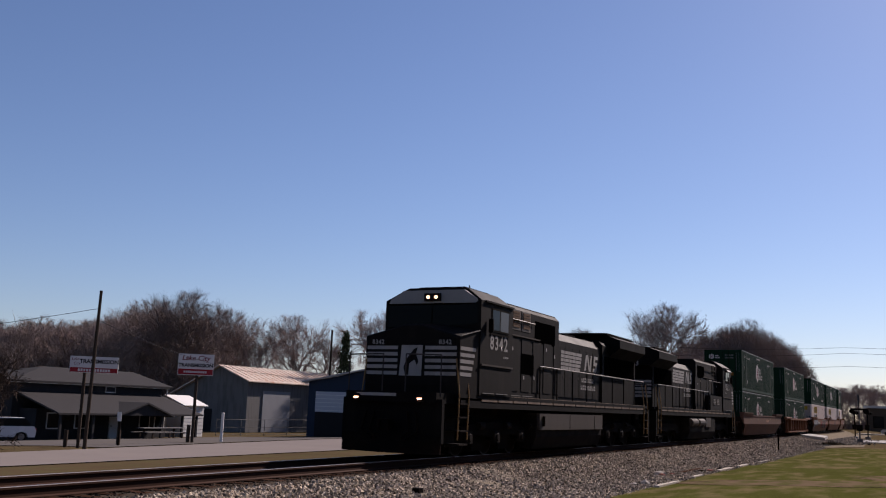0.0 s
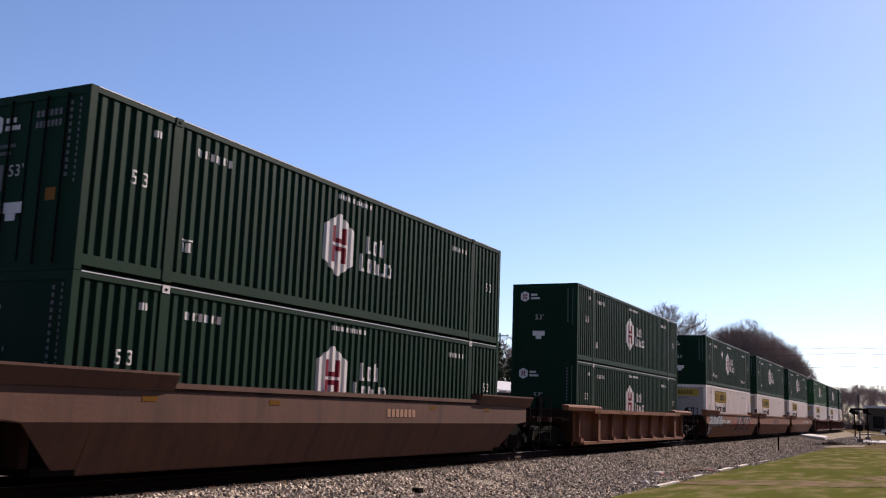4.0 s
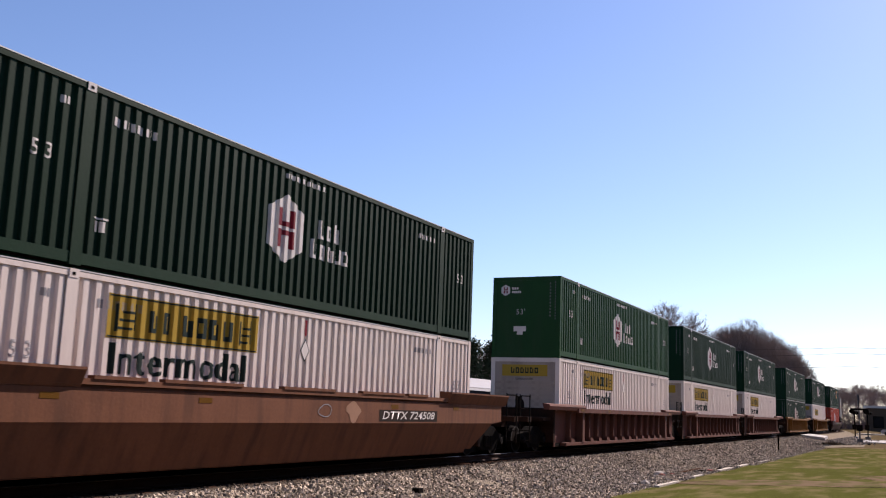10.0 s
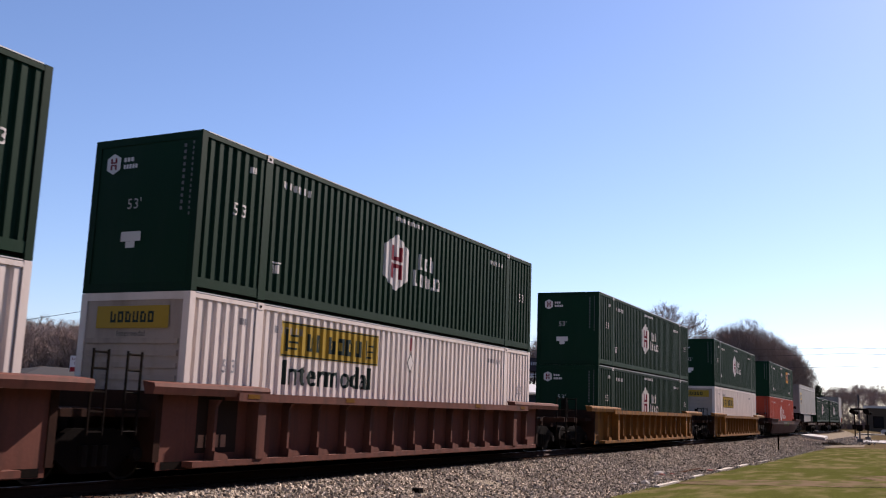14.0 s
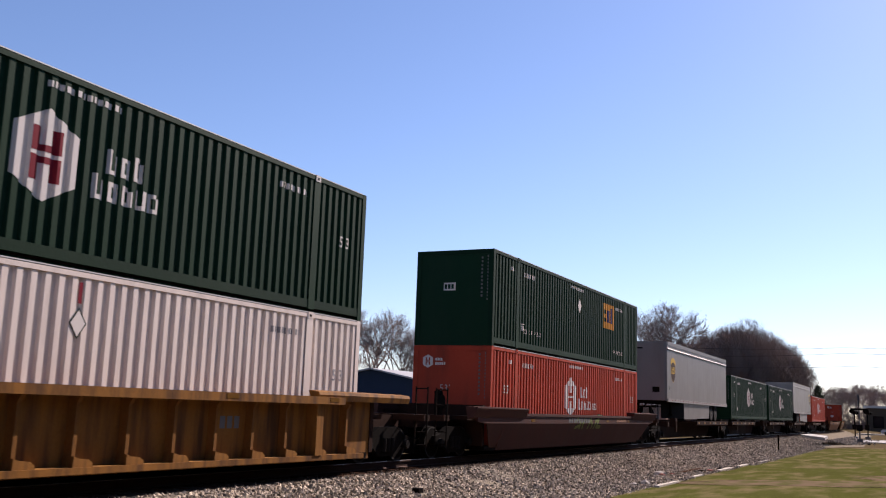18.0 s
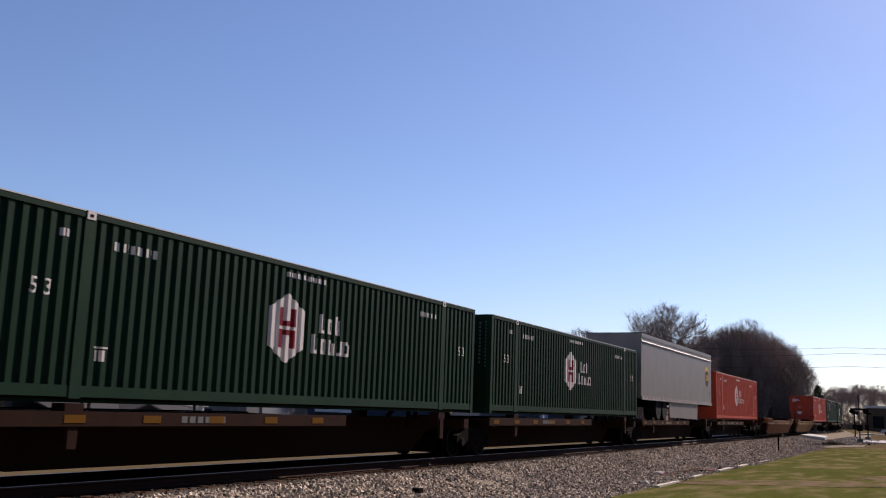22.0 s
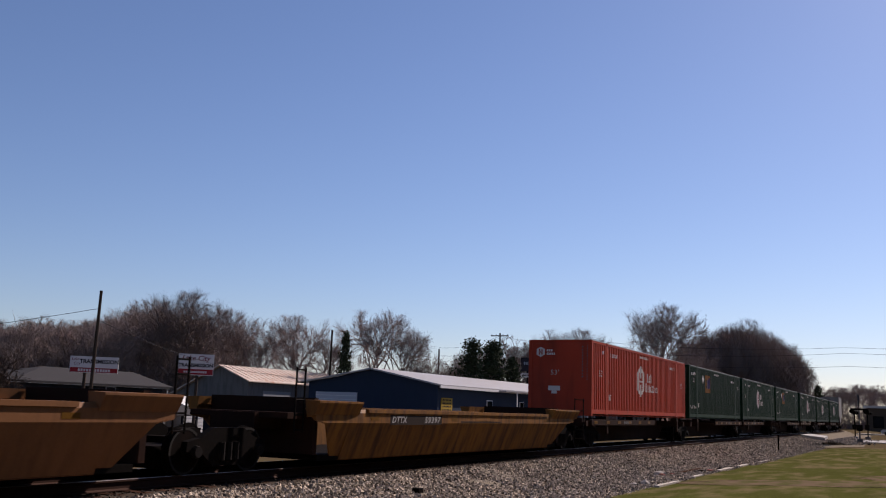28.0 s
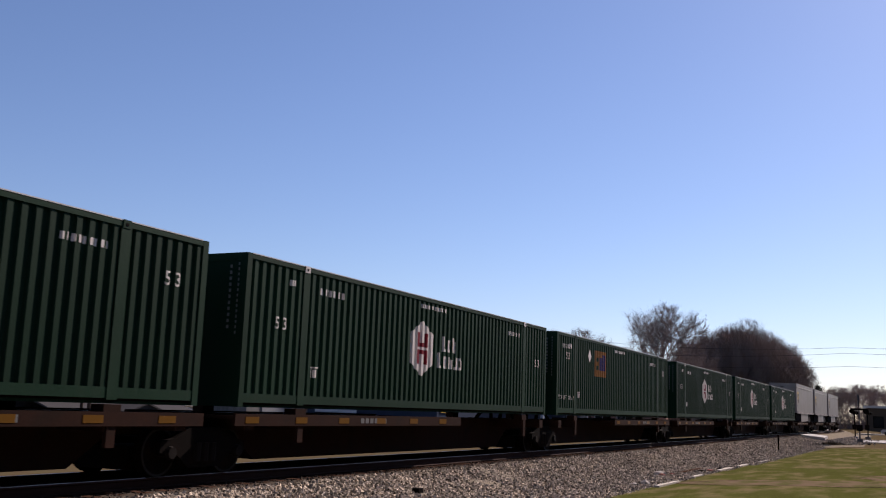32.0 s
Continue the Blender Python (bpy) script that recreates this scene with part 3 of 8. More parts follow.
def well_car(ribbed, paint, marks, shared=(False, False), half=8.62, low=False, lips=(), wide_stakes=False):
    """A well for 53-foot boxes, with the floor of the well low between the trucks. shared: ends that rest on a truck of the next unit; low: a shallow side under higher end ledges."""
    root = new("well_car")
    out = 1.62
    rim = 1.24 if low else 1.52
    for s in (1, -1):
        bm = bmesh.new()
        if ribbed:
            prism(bm, ((s * 1.30, 0.16), (s * 1.335, 0.16), (s * 1.335, 1.40), (s * 1.30, 1.40)), -half, half)
        else:
            prism(bm, ((s * 1.31, 0.16), (s * 1.335, 0.16), (s * (out - 0.02), 0.90), (s * out, 0.95), (s * out, rim - 0.08), (s * (out - 0.06), rim), (s * 1.34, rim)), -half + 0.9, half - 0.9)
            for e in (-1, 1):
                # the folded plate runs on past the wheels, its foot rising
                prev = None
                for d, foot in (((-0.9, 0.16), (-0.55, 0.26), (0.05, 0.93), (0.45, 1.0)) if shared[0 if e < 0 else 1] else ((-0.9, 0.16), (-0.45, 0.26), (0.35, 0.93), (1.0, 1.0))):
                    y = e * (half + d)
                    ring = [(well_face(foot, out) - 0.03, foot), (well_face(foot, out), foot), (well_face(max(0.90, foot), out), max(0.90, foot)), (out, max(0.95, foot + 0.02)), (out, rim - 0.08), (out - 0.06, rim), (1.34, rim)]
                    cur = [bm.verts.new((s * x, y, z)) for x, z in ring]
                    if prev:
                        for k in range(7):
                            bm.faces.new((prev[k], prev[(k + 1) % 7], cur[(k + 1) % 7], cur[k]))
                    prev = cur
                bm.faces.new(prev)
        side = part("side_plate", bm, paint, root, bevel=0.012)
        bm = bmesh.new()
        top = 1.41 if ribbed else rim
        wide = 1.68 if ribbed else out + 0.03
        box(bm, s * 1.30, s * wide, -half + 1.6, half - 1.6, top - (0.08 if ribbed else 0.07 if low else 0.02), top + (0.01 if low else 0.07))
        part("top_chord", bm, paint, root, bevel=0.015)
        if ribbed:
            bm = bmesh.new()
            box(bm, s * 1.30, s * 1.58, -half + 0.6, half - 0.6, 0.20, 0.30)
            part("bottom_chord", bm, paint, root, bevel=0.015)
        for e in (-1, 1):
            bm = bmesh.new()
            ring = [(s * a, b) for a, b in (ledge_ring(1.60, 1.58) if ribbed else flared_ring(1.60, 1.37, 1.06) if low else flared_ring(1.60, 1.72))]
            lo, hi = sorted((e * (half - 2.55 if half > 8 else half - 1.2), e * (half + (0.5 if shared[0 if e < 0 else 1] else 1.3))))
            prism(bm, ring, lo, hi)
            part("end_ledge", bm, paint, root, bevel=0.015)
    if ribbed:
        bm = bmesh.new()
        prism(bm, ((1.33, 0.30), (1.56, 0.30), (1.49, 0.44), (1.50, 1.22), (1.58, 1.34), (1.33, 1.34)), -0.035, 0.035)
        stake = part("stake", bm, paint, root, bevel=0.008)
        bm = bmesh.new()
        prism(bm, ((-0.06, 0.28), (0.34, 0.28), (0.31, 0.36), (0.24, 0.41), (0.05, 0.43), (-0.05, 0.46)), 1.33, 1.56, "x")
        part("stake_foot", bm, paint, stake, bevel=0.012)
        rows = [k * 2.065 for k in range(-4, 5)] if wide_stakes else [-7.4] + [k * 1.042 for k in range(-6, 7)] + [7.4]
        for i, y in enumerate(rows):
            if i:
                again(stake, (0, y, 0), root)
            else:
                stake.location.y = y
        back = [o for o in root.children if o.name.startswith("stake")]
        for o in back:
            again(o, (0, -o.location.y, 0), root, 180)
        bm = bmesh.new()
        box(bm, 1.34, 1.60, -0.12, 0.12, 0.30, 1.42)
        end_post = part("end_post", bm, paint, root, bevel=0.012)
        end_post.location.y = -half + 2.4
        for y, q in ((half - 2.4, 0), (half - 2.4, 180), (-half + 2.4, 180)):
            again(end_post, (0, y, 0), root, q)
    else:
        # bright lip plates along the top
        for y, w in lips:
            boxes("lip_plate", [(out - 0.10, out + 0.045, y - w, y + w, 1.585, 1.64)], paint, root, bevel=0.01)
    patch = boxes("reflector", [(out - 0.001, out + 0.004, -0.17, 0.17, rim - 0.24, rim - 0.15)] if not ribbed else [(1.681, 1.686, -0.17, 0.17, 1.38, 1.46)], REFLECT, root, "amber reflector patch")
    for i, y in enumerate((-5.4, -1.3, 2.6, 5.6) if low else (-6.6, -3.3, 3.3, 6.6)):
        if i:
            again(patch, (0, y, 0), root)
        else:
            patch.location.y = y
    boxes("well_floor", [(-1.34, 1.34, -half + 0.1, half - 0.1, 0.17, 0.295)], STEEL, root)
    for e in (-1, 1):
        lo, hi = sorted((e * half, e * (half + (1.05 if shared[0 if e < 0 else 1] else 2.75))))
        bm = bmesh.new()
        box(bm, -1.36, 1.36, *sorted((e * (half - 0.02), e * (half + 0.12))), 0.30, 1.45)
        part("end_bulkhead", bm, SPINE, root, bevel=0.01)
        bm = bmesh.new()
        box(bm, -0.55, 0.55, lo, hi, 0.80, 1.12)
        box(bm, -1.25, 1.25, *sorted((e * (half + 0.12), e * (half + 0.9))), 1.02, 1.14)
        part("end_platform", bm, SPINE, root, "dark brown end platform", bevel=0.02)
        if not shared[0 if e < 0 else 1]:
            truck(root, e * (half + 1.32))
            coupler(root, e * (half + 2.95), e)
            bm = bmesh.new()
            box(bm, -1.45, 1.45, *sorted((e * (half + 2.45), e * (half + 2.75))), 1.00, 1.15)
            part("end_sill", bm, SPINE, root, bevel=0.02)
            # ladder and grab irons at the corner
            bm = bmesh.new()
            yy = e * (half + 2.6)
            for x in (1.12, 1.45):
                tube(bm, (x, yy, 0.35), (x, yy, 1.85), 0.022, sides=5)
            for z in (0.4, 0.72, 1.04, 1.4, 1.8):
                tube(bm, (1.12, yy, z), (1.45, yy, z), 0.018, sides=5)
            part("ladder", bm, STEEL, root)
        else:
            bm = bmesh.new()
            yy = e * (half + 0.62)
            for dy in (0, e * 0.3):
                tube(bm, (1.43, yy + dy, 0.75), (1.43, yy + dy, 2.05), 0.022, sides=5)
            for z in (0.8, 1.1, 1.4, 1.75, 2.0):
                tube(bm, (1.43, yy, z), (1.43, yy + e * 0.3, z), 0.018, sides=5)
            part("ladder", bm, STEEL, root)
    bm = bmesh.new()
    tube(bm, (0.66, -half - 1.4, 1.50), (0.70, -half - 1.4, 1.50), 0.22, 0.21, 16)
    tube(bm, (0.6, -half - 1.4, 1.50), (0.67, -half - 1.4, 1.50), 0.05, sides=6)
    box(bm, 0.5, 0.66, -half - 1.5, -half - 1.3, 1.1, 1.8)
    if not shared[0]:
        part("hand_brake", bm, STEEL, root)
    else:
        bm.free()
    # number panel and lettering as bars
    surf = out + 0.004 if not ribbed else 1.339
    for y0, y1, z, h, m, n in marks:
        bm = bmesh.new()
        if isinstance(n, str):
            bm.free()
            bm = words(n, h, 1.0, 0.002)
            for v in bm.verts:
                v.co.y += 0.2 * v.co.z
            f = (y1 - y0) / (max(v.co.y for v in bm.verts) - min(v.co.y for v in bm.verts))
            for v in bm.verts:
                v.co = (0, v.co.y * f + (y0 + y1) / 2, v.co.z + z)
        elif n:
            letter_bars(bm, y0, y1, z, h, n, 0.3)
        else:
            rect(bm, y0, y1, z - h / 2, z + h / 2)
        for v in bm.verts:
            v.co.x = surf + (0.003 if n else 0.0)
        part("marking" if n else "marking_panel", bm, m, root)
    return root


def middle_truck(parent, y):
    """The truck that two articulated units share."""
    t = truck(parent, y)
    return t


# ---- the train: spine cars and trailers ----
def spine_car(pitch, near_deck, first, last):
    """A spine with a wide deck for trailer wheels on one side of the middle. pitch: distance to the next unit."""
    root = new("spine_car")
    h0, h1 = -pitch / 2, pitch / 2
    bm = bmesh.new()
    prism(bm, ((h0 + 0.15, 0.70), (h0 + 1.6, 0.70), (h0 + 2.4, 0.17), (h1 - 2.4, 0.17), (h1 - 1.6, 0.70), (h1 - 0.15, 0.70), (h1 - 0.15, 1.05), (h0 + 0.15, 1.05)), -0.32, 0.32, "x")
    part("centre_sill", bm, SPINE, root, "deep fish-bellied centre sill", bevel=0.02)
    a, b = (-8.2, 1.4) if near_deck else (-1.2, 8.2)
    for q in (-1, 1):
        bm = bmesh.new()
        prism(bm, ((q * 0.33, 1.0), (q * 1.29, 1.0), (q * 1.29, 0.88), (q * 1.36, 0.88), (q * 1.36, 1.10), (q * 1.30, 1.10), (q * 1.30, 1.07), (q * 0.33, 1.07)), a, b)
        part("wheel_deck", bm, SPINE, root, bevel=0.008)
    arm = boxes("cross_arm", [(-1.30, 1.30, -0.14, 0.14, 0.80, 1.05)], SPINE, root, bevel=0.02)
    for i, y in enumerate((-6.1, 6.1, -7.7, 7.7)):
        if i:
            again(arm, (0, y, 0), root)
        else:
            arm.location.y = y
    ped = boxes("container_pedestal", [(1.05, 1.33, -0.18, 0.18, 1.05, 1.215)], SPINE, root, bevel=0.02)
    for i, (y, q) in enumerate(((-6.1, 0), (6.1, 0), (6.1, 180), (-6.1, 180))):
        if i:
            again(ped, (0, y, 0), root, q)
        else:
            ped.location.y = y
    strut = boxes("pedestal_drop", [(1.26, 1.34, -0.09, 0.09, 0.55, 1.05)], SPINE, root, bevel=0.01)
    strut.location.y = -6.1
    again(strut, (0, 6.1, 0), root)
    patch = boxes("reflector", [(1.361, 1.366, -0.2, 0.2, 0.93, 1.05)], REFLECT, root, "amber reflector patch")
    for i, y in enumerate(a + 0.5 + 1.6 * k for k in range(6)):
        if i:
            again(patch, (0, y, 0), root)
        else:
            patch.location.y = y
    bm = bmesh.new()
    letter_bars(bm, a + 4.4, a + 5.6, 0.99, 0.11, 6, 0.3)
    for v in bm.verts:
        v.co.x = 1.364
    part("marking", bm, DIM_WHITE, root)
    truck(root, h1)
    if first:
        h0 += 0.0 if first is True else first
        truck(root, h0)
        boxes("end_sill", [(-1.3, 1.3, h0 - 1.2, h0 - 0.95, 0.85, 1.05), (-0.32, 0.32, h0 - 1.2, h0 + 1.3, 0.62, 1.05)], SPINE, root, bevel=0.02)
        coupler(root, h0 - 1.5, -1)
    if last:
        boxes("end_sill", [(-1.3, 1.3, h1 + 0.95, h1 + 1.2, 0.85, 1.05), (-0.32, 0.32, h1 - 0.2, h1 + 1.2, 0.62, 1.05)], SPINE, root, bevel=0.02)
        coupler(root, h1 + 1.5, 1)
    # hitch stand
    hy = 7.0 if near_deck else -7.0
    bm = bmesh.new()
    for s in (-1, 1):
        ring_path(bm, [(s * 0.42, hy - 0.7, 1.05), (s * 0.2, hy, 1.75)], 0.06, 6)
        ring_path(bm, [(s * 0.42, hy + 0.5, 1.05), (s * 0.2, hy, 1.75)], 0.06, 6)
    box(bm, -0.45, 0.45, hy - 0.3, hy + 0.3, 1.72, 1.80)
    part("trailer_hitch", bm, STEEL, root)
    return root


def shield_pts(w, h):
    pts = [(-w, h * 0.72), (-w * 0.5, h * 0.90), (0, h), (w * 0.5, h * 0.90), (w, h * 0.72), (w, -h * 0.2), (w * 0.86, -h * 0.52), (w * 0.5, -h * 0.82), (0, -h), (-w * 0.5, -h * 0.82), (-w * 0.86, -h * 0.52), (-w, -h * 0.2)]
    return pts[::-1]


GOLD = mat("gold_shield_paint", (0.52, 0.33, 0.05), 0.5, vary=0.15, bump=0.02)
SHIELD = mat("dark_brown_shield_paint", (0.050, 0.026, 0.018), 0.5, vary=0.15, bump=0.02)


def flat_plate(bm, x, y, z):
    """Lay flat lettering on an upright side."""
    for v in bm.verts:
        v.co = (x, v.co.y + y, v.co.z + z)
    return bm


def trailer(nose_first, body=None):
    """A 53-foot dry van on its wheels; nose towards the train's head or its tail."""
    body = body or SILVER
    root = new("semi_trailer")
    w, z0, z1 = 1.295, 1.00, 3.92
    d = 1 if nose_first else -1      # nose at -y when d = 1
    yn, yr = -CL / 2 * d, CL / 2 * d
    bm = bmesh.new()
    r = 0.14
    ring = [(-w, yr), (-w, yn + r * d), (-w + r * 0.3, yn + r * 0.3 * d), (-w + r, yn), (w - r, yn), (w - r * 0.3, yn + r * 0.3 * d), (w, yn + r * d), (w, yr)]
    prism(bm, ring, z0, z1, "z")
    part("body", bm, body, root, bevel=0.012)
    for s in (1, -1):
        lo, hi = sorted((yn + 0.2 * d, yr))
        boxes("top_rail", [(s * w, s * (w + 0.018), lo, hi, z1 - 0.17, z1 + 0.01)] if s > 0 else [(-w - 0.018, -w, lo, hi, z1 - 0.17, z1 + 0.01)], body, root, bevel=0.006)
        bm = bmesh.new()
        prism(bm, ((s * w, z1 - 0.42), (s * (w + 0.035), z1 - 0.39), (s * (w + 0.035), z1 - 0.35), (s * w, z1 - 0.32)), lo, hi)
        part("belt_rail", bm, SILVER, root, "bright aluminium belt rail")
        boxes("bottom_rail", [(w, w + 0.05, lo, hi, z0 - 0.06, z0 + 0.10)] if s > 0 else [(-w - 0.05, -w, lo, hi, z0 - 0.06, z0 + 0.10)], RAIL_ALU, root, "bright aluminium bottom rail", bevel=0.006)
    boxes("roof_cap", [(-w - 0.012, w + 0.012, *sorted((yn + 3.2 * d, yr - 0.03 * d)), z1 + 0.011, z1 + 0.035)], STEEL, root, "dark roof edge strip")
    # seams, rivets and tape
    bm = bmesh.new()
    for i in range(54):
        y = -CL / 2 + 0.25 + i * 0.29
        box(bm, w + 0.05, w + 0.056, y - 0.012, y + 0.012, z0 + 0.066, z0 + 0.09)
    tagged(part("rivet_row", bm, STEEL, root), kind="stuff")
    tape = boxes("reflective_tape", [(w + 0.051, w + 0.054, -0.09, 0.09, z0 + 0.01, z0 + 0.05)], DECAL_RED, root)
    for i in range(26):
        y = -CL / 2 + 0.5 + i * 0.61
        if i:
            again(tape, (0, y, 0), root)
        else:
            tape.location.y = y
    # shield
    sy = yn + 1.42 * d
    bm = bmesh.new()
    poly(bm, shield_pts(0.50, 0.64))
    for v in bm.verts:
        v.co = (w + 0.006, v.co.y + sy, v.co.z + z0 + 1.55)
    part("shield_field", bm, GOLD, root, "gold shield emblem")
    bm = bmesh.new()
    poly(bm, [(a * 0.92, b * 0.78 - 0.10) for a, b in shield_pts(0.50, 0.64)])
    for v in bm.verts:
        v.co = (w + 0.009, v.co.y + sy, v.co.z + z0 + 1.55)
    part("shield_centre", bm, SHIELD, root)
    bm = bmesh.new()
    letter_bars(bm, -0.36, 0.40, -0.02, 0.34, 3, 0.25, open_mid=0.36)
    for v in bm.verts:
        v.co = (w + 0.012, v.co.y + sy, v.co.z + z0 + 1.55)
    part("shield_marking", bm, GOLD, root)
    # nose details
    bm = bmesh.new()
    yy = yn - 0.012 * d
    for x0, x1, a, b in ((-0.9, -0.65, 0.35, 0.62), (0.6, 0.95, 0.4, 0.66), (-0.2, 0.1, 2.55, 2.62)):
        box(bm, x0, x1, *sorted((yy, yy + 0.02 * d)), z0 + a, z0 + b)
    part("nose_plates", bm, STEEL, root)
    # underframe, skirt, landing gear, wheels
    beam = boxes("floor_beam", [(-1.2, 1.2, -0.04, 0.04, z0 - 0.12, z0)], STEEL, root)
    for k in range(17):
        if k:
            again(beam, (0, -CL / 2 + 0.29 + k * 0.98, 0), root)
        else:
            beam.location.y = -CL / 2 + 0.29
    bm = bmesh.new()
    prism(bm, [(yn + a * d, b) for a, b in ((3.95, z0 - 0.06), (4.05, 0.10), (10.6, 0.18), (10.7, z0 - 0.06))], w - 0.05, w - 0.02, "x")
    part("side_skirt", bm, body, root, "grey side skirt panel")
    # black panel paints the dark void ahead of the skirt
    bm = bmesh.new()
    prism(bm, [(w - 0.05, yn + 3.95 * d), (w - 0.02, yn + 3.95 * d), (w - 0.72, yn + 1.95 * d), (w - 0.75, yn + 1.95 * d)], 0.12, z0 - 0.06, "z")
    part("skirt_flap", bm, TYRE, root, "black turned-in panel painting the void behind the landing legs")
    part("length_figure", flat_plate(words("53", 0.20, 1.0, 0.004), w + 0.006, yn + 0.62 * d, z0 + 0.62), DECAL_DARK, root)
    bm = bmesh.new()
    for s in (-1, 1):
        x = s * 0.85
        box(bm, x - 0.07, x + 0.07, *sorted((yn + 2.6 * d, yn + 2.76 * d)), 0.34, z0)
        box(bm, x - 0.14, x + 0.14, *sorted((yn + 2.5 * d, yn + 2.86 * d)), 0.28, 0.34)
        tube(bm, (x, yn + 2.7 * d, 0.45), (x * 0.7, yn + 4.0 * d, z0), 0.035, sides=5)
    tube(bm, (-0.9, yn + 2.68 * d, 0.7), (0.9, yn + 2.68 * d, 0.7), 0.03, sides=5)
    part("landing_gear", bm, STEEL, root)
    boxes("bogie", [(-0.62, -0.42, *sorted((yr - 5.4 * d, yr - 2.4 * d)), 0.62, z0), (0.42, 0.62, *sorted((yr - 5.4 * d, yr - 2.4 * d)), 0.62, z0)], STEEL, root)
    wheel = None
    for y in (yr - 4.62 * d, yr - 3.38 * d):
        for s in (-1, 1):
            if wheel is None:
                bm = bmesh.new()
                prev = None
                for x, q in ((0.62, 0.30), (0.62, 0.47), (0.66, 0.51), (0.86, 0.51), (0.90, 0.44), (0.96, 0.44), (1.0, 0.51), (1.20, 0.51), (1.24, 0.46), (1.24, 0.30)):
                    cur = [bm.verts.new((x, q * math.cos(k * math.pi / 12), q * math.sin(k * math.pi / 12))) for k in range(24)]
                    if prev:
                        for k in range(24):
                            bm.faces.new((prev[k], prev[(k + 1) % 24], cur[(k + 1) % 24], cur[k]))
                    else:
                        bm.faces.new(cur[::-1])
                    prev = cur
                bm.faces.new(prev)
                wheel = part("tyre", bm, TYRE, root)
                bm = bmesh.new()
                n = 20
                for i in range(n):
                    a0, a1 = 2 * math.pi * i / n, 2 * math.pi * (i + 1) / n
                    bm.faces.new([bm.verts.new((x, math.cos(k) * q, math.sin(k) * q)) for x, k, q in ((1.246, a0, 0.262), (1.246, a1, 0.262), (1.246, a1, 0.282), (1.246, a0, 0.282))])
                tube(bm, (1.14, 0, 0), (1.25, 0, 0), 0.10, 0.08, 10)
                part("wheel_rim", bm, TREAD, wheel, "dull steel wheel rim")
                wheel.location = (0, y, 0.53)
            else:
                again(wheel, (0, y, 0.53), root, 0 if s < 0 else 180)
    return root


# ---- the train: locomotives ----
def flat_on_side(bm, side, x, y, z):
    """Lay lettering on a flat side wall; side -1 reads the other way along."""
    for v in bm.verts:
        v.co = (side * x, y + side * v.co.y, z + v.co.z)
    return bm


def loco_truck(parent, y):
    t = boxes("truck", [(-0.9, 0.9, -2.5, 2.5, 0.34, 0.95)], STEEL, parent, "grimy three-axle truck, darkened for shade", bevel=0.02)
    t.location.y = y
    # solid blocks added to close the camera's view under the truck
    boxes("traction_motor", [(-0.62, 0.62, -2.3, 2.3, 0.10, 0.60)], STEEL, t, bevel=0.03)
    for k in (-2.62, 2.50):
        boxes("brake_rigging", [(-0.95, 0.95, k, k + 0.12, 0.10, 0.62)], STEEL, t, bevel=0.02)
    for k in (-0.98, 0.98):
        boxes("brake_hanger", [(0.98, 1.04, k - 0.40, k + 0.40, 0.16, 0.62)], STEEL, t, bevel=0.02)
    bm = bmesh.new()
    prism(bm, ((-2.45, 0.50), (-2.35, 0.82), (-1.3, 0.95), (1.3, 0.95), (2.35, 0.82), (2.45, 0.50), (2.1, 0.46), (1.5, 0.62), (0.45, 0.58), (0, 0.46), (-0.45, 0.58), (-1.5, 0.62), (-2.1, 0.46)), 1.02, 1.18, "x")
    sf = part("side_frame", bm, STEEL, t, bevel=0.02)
    again(sf, (-2.2, 0, 0), t)
    for k, yy in enumerate((-1.95, 0.0, 1.95)):
        wheelset(t, yy, 0.53)
        bm = bmesh.new()
        box(bm, 1.18, 1.26, yy - 0.2, yy + 0.2, 0.38, 0.72)
        tube(bm, (1.26, yy, 0.53), (1.31, yy, 0.53), 0.13, 0.10, 10)
        part("axle_box", bm, FRAME_DARK_DIRT, t)
        bm = bmesh.new()
        tube(bm, (1.22, yy + 0.62, 0.86), (1.22, yy + 0.98, 0.86), 0.11, sides=10)
        part("brake_cylinder", bm, FRAME_DARK_DIRT, t, "dusty pale brake cylinder")
    return t


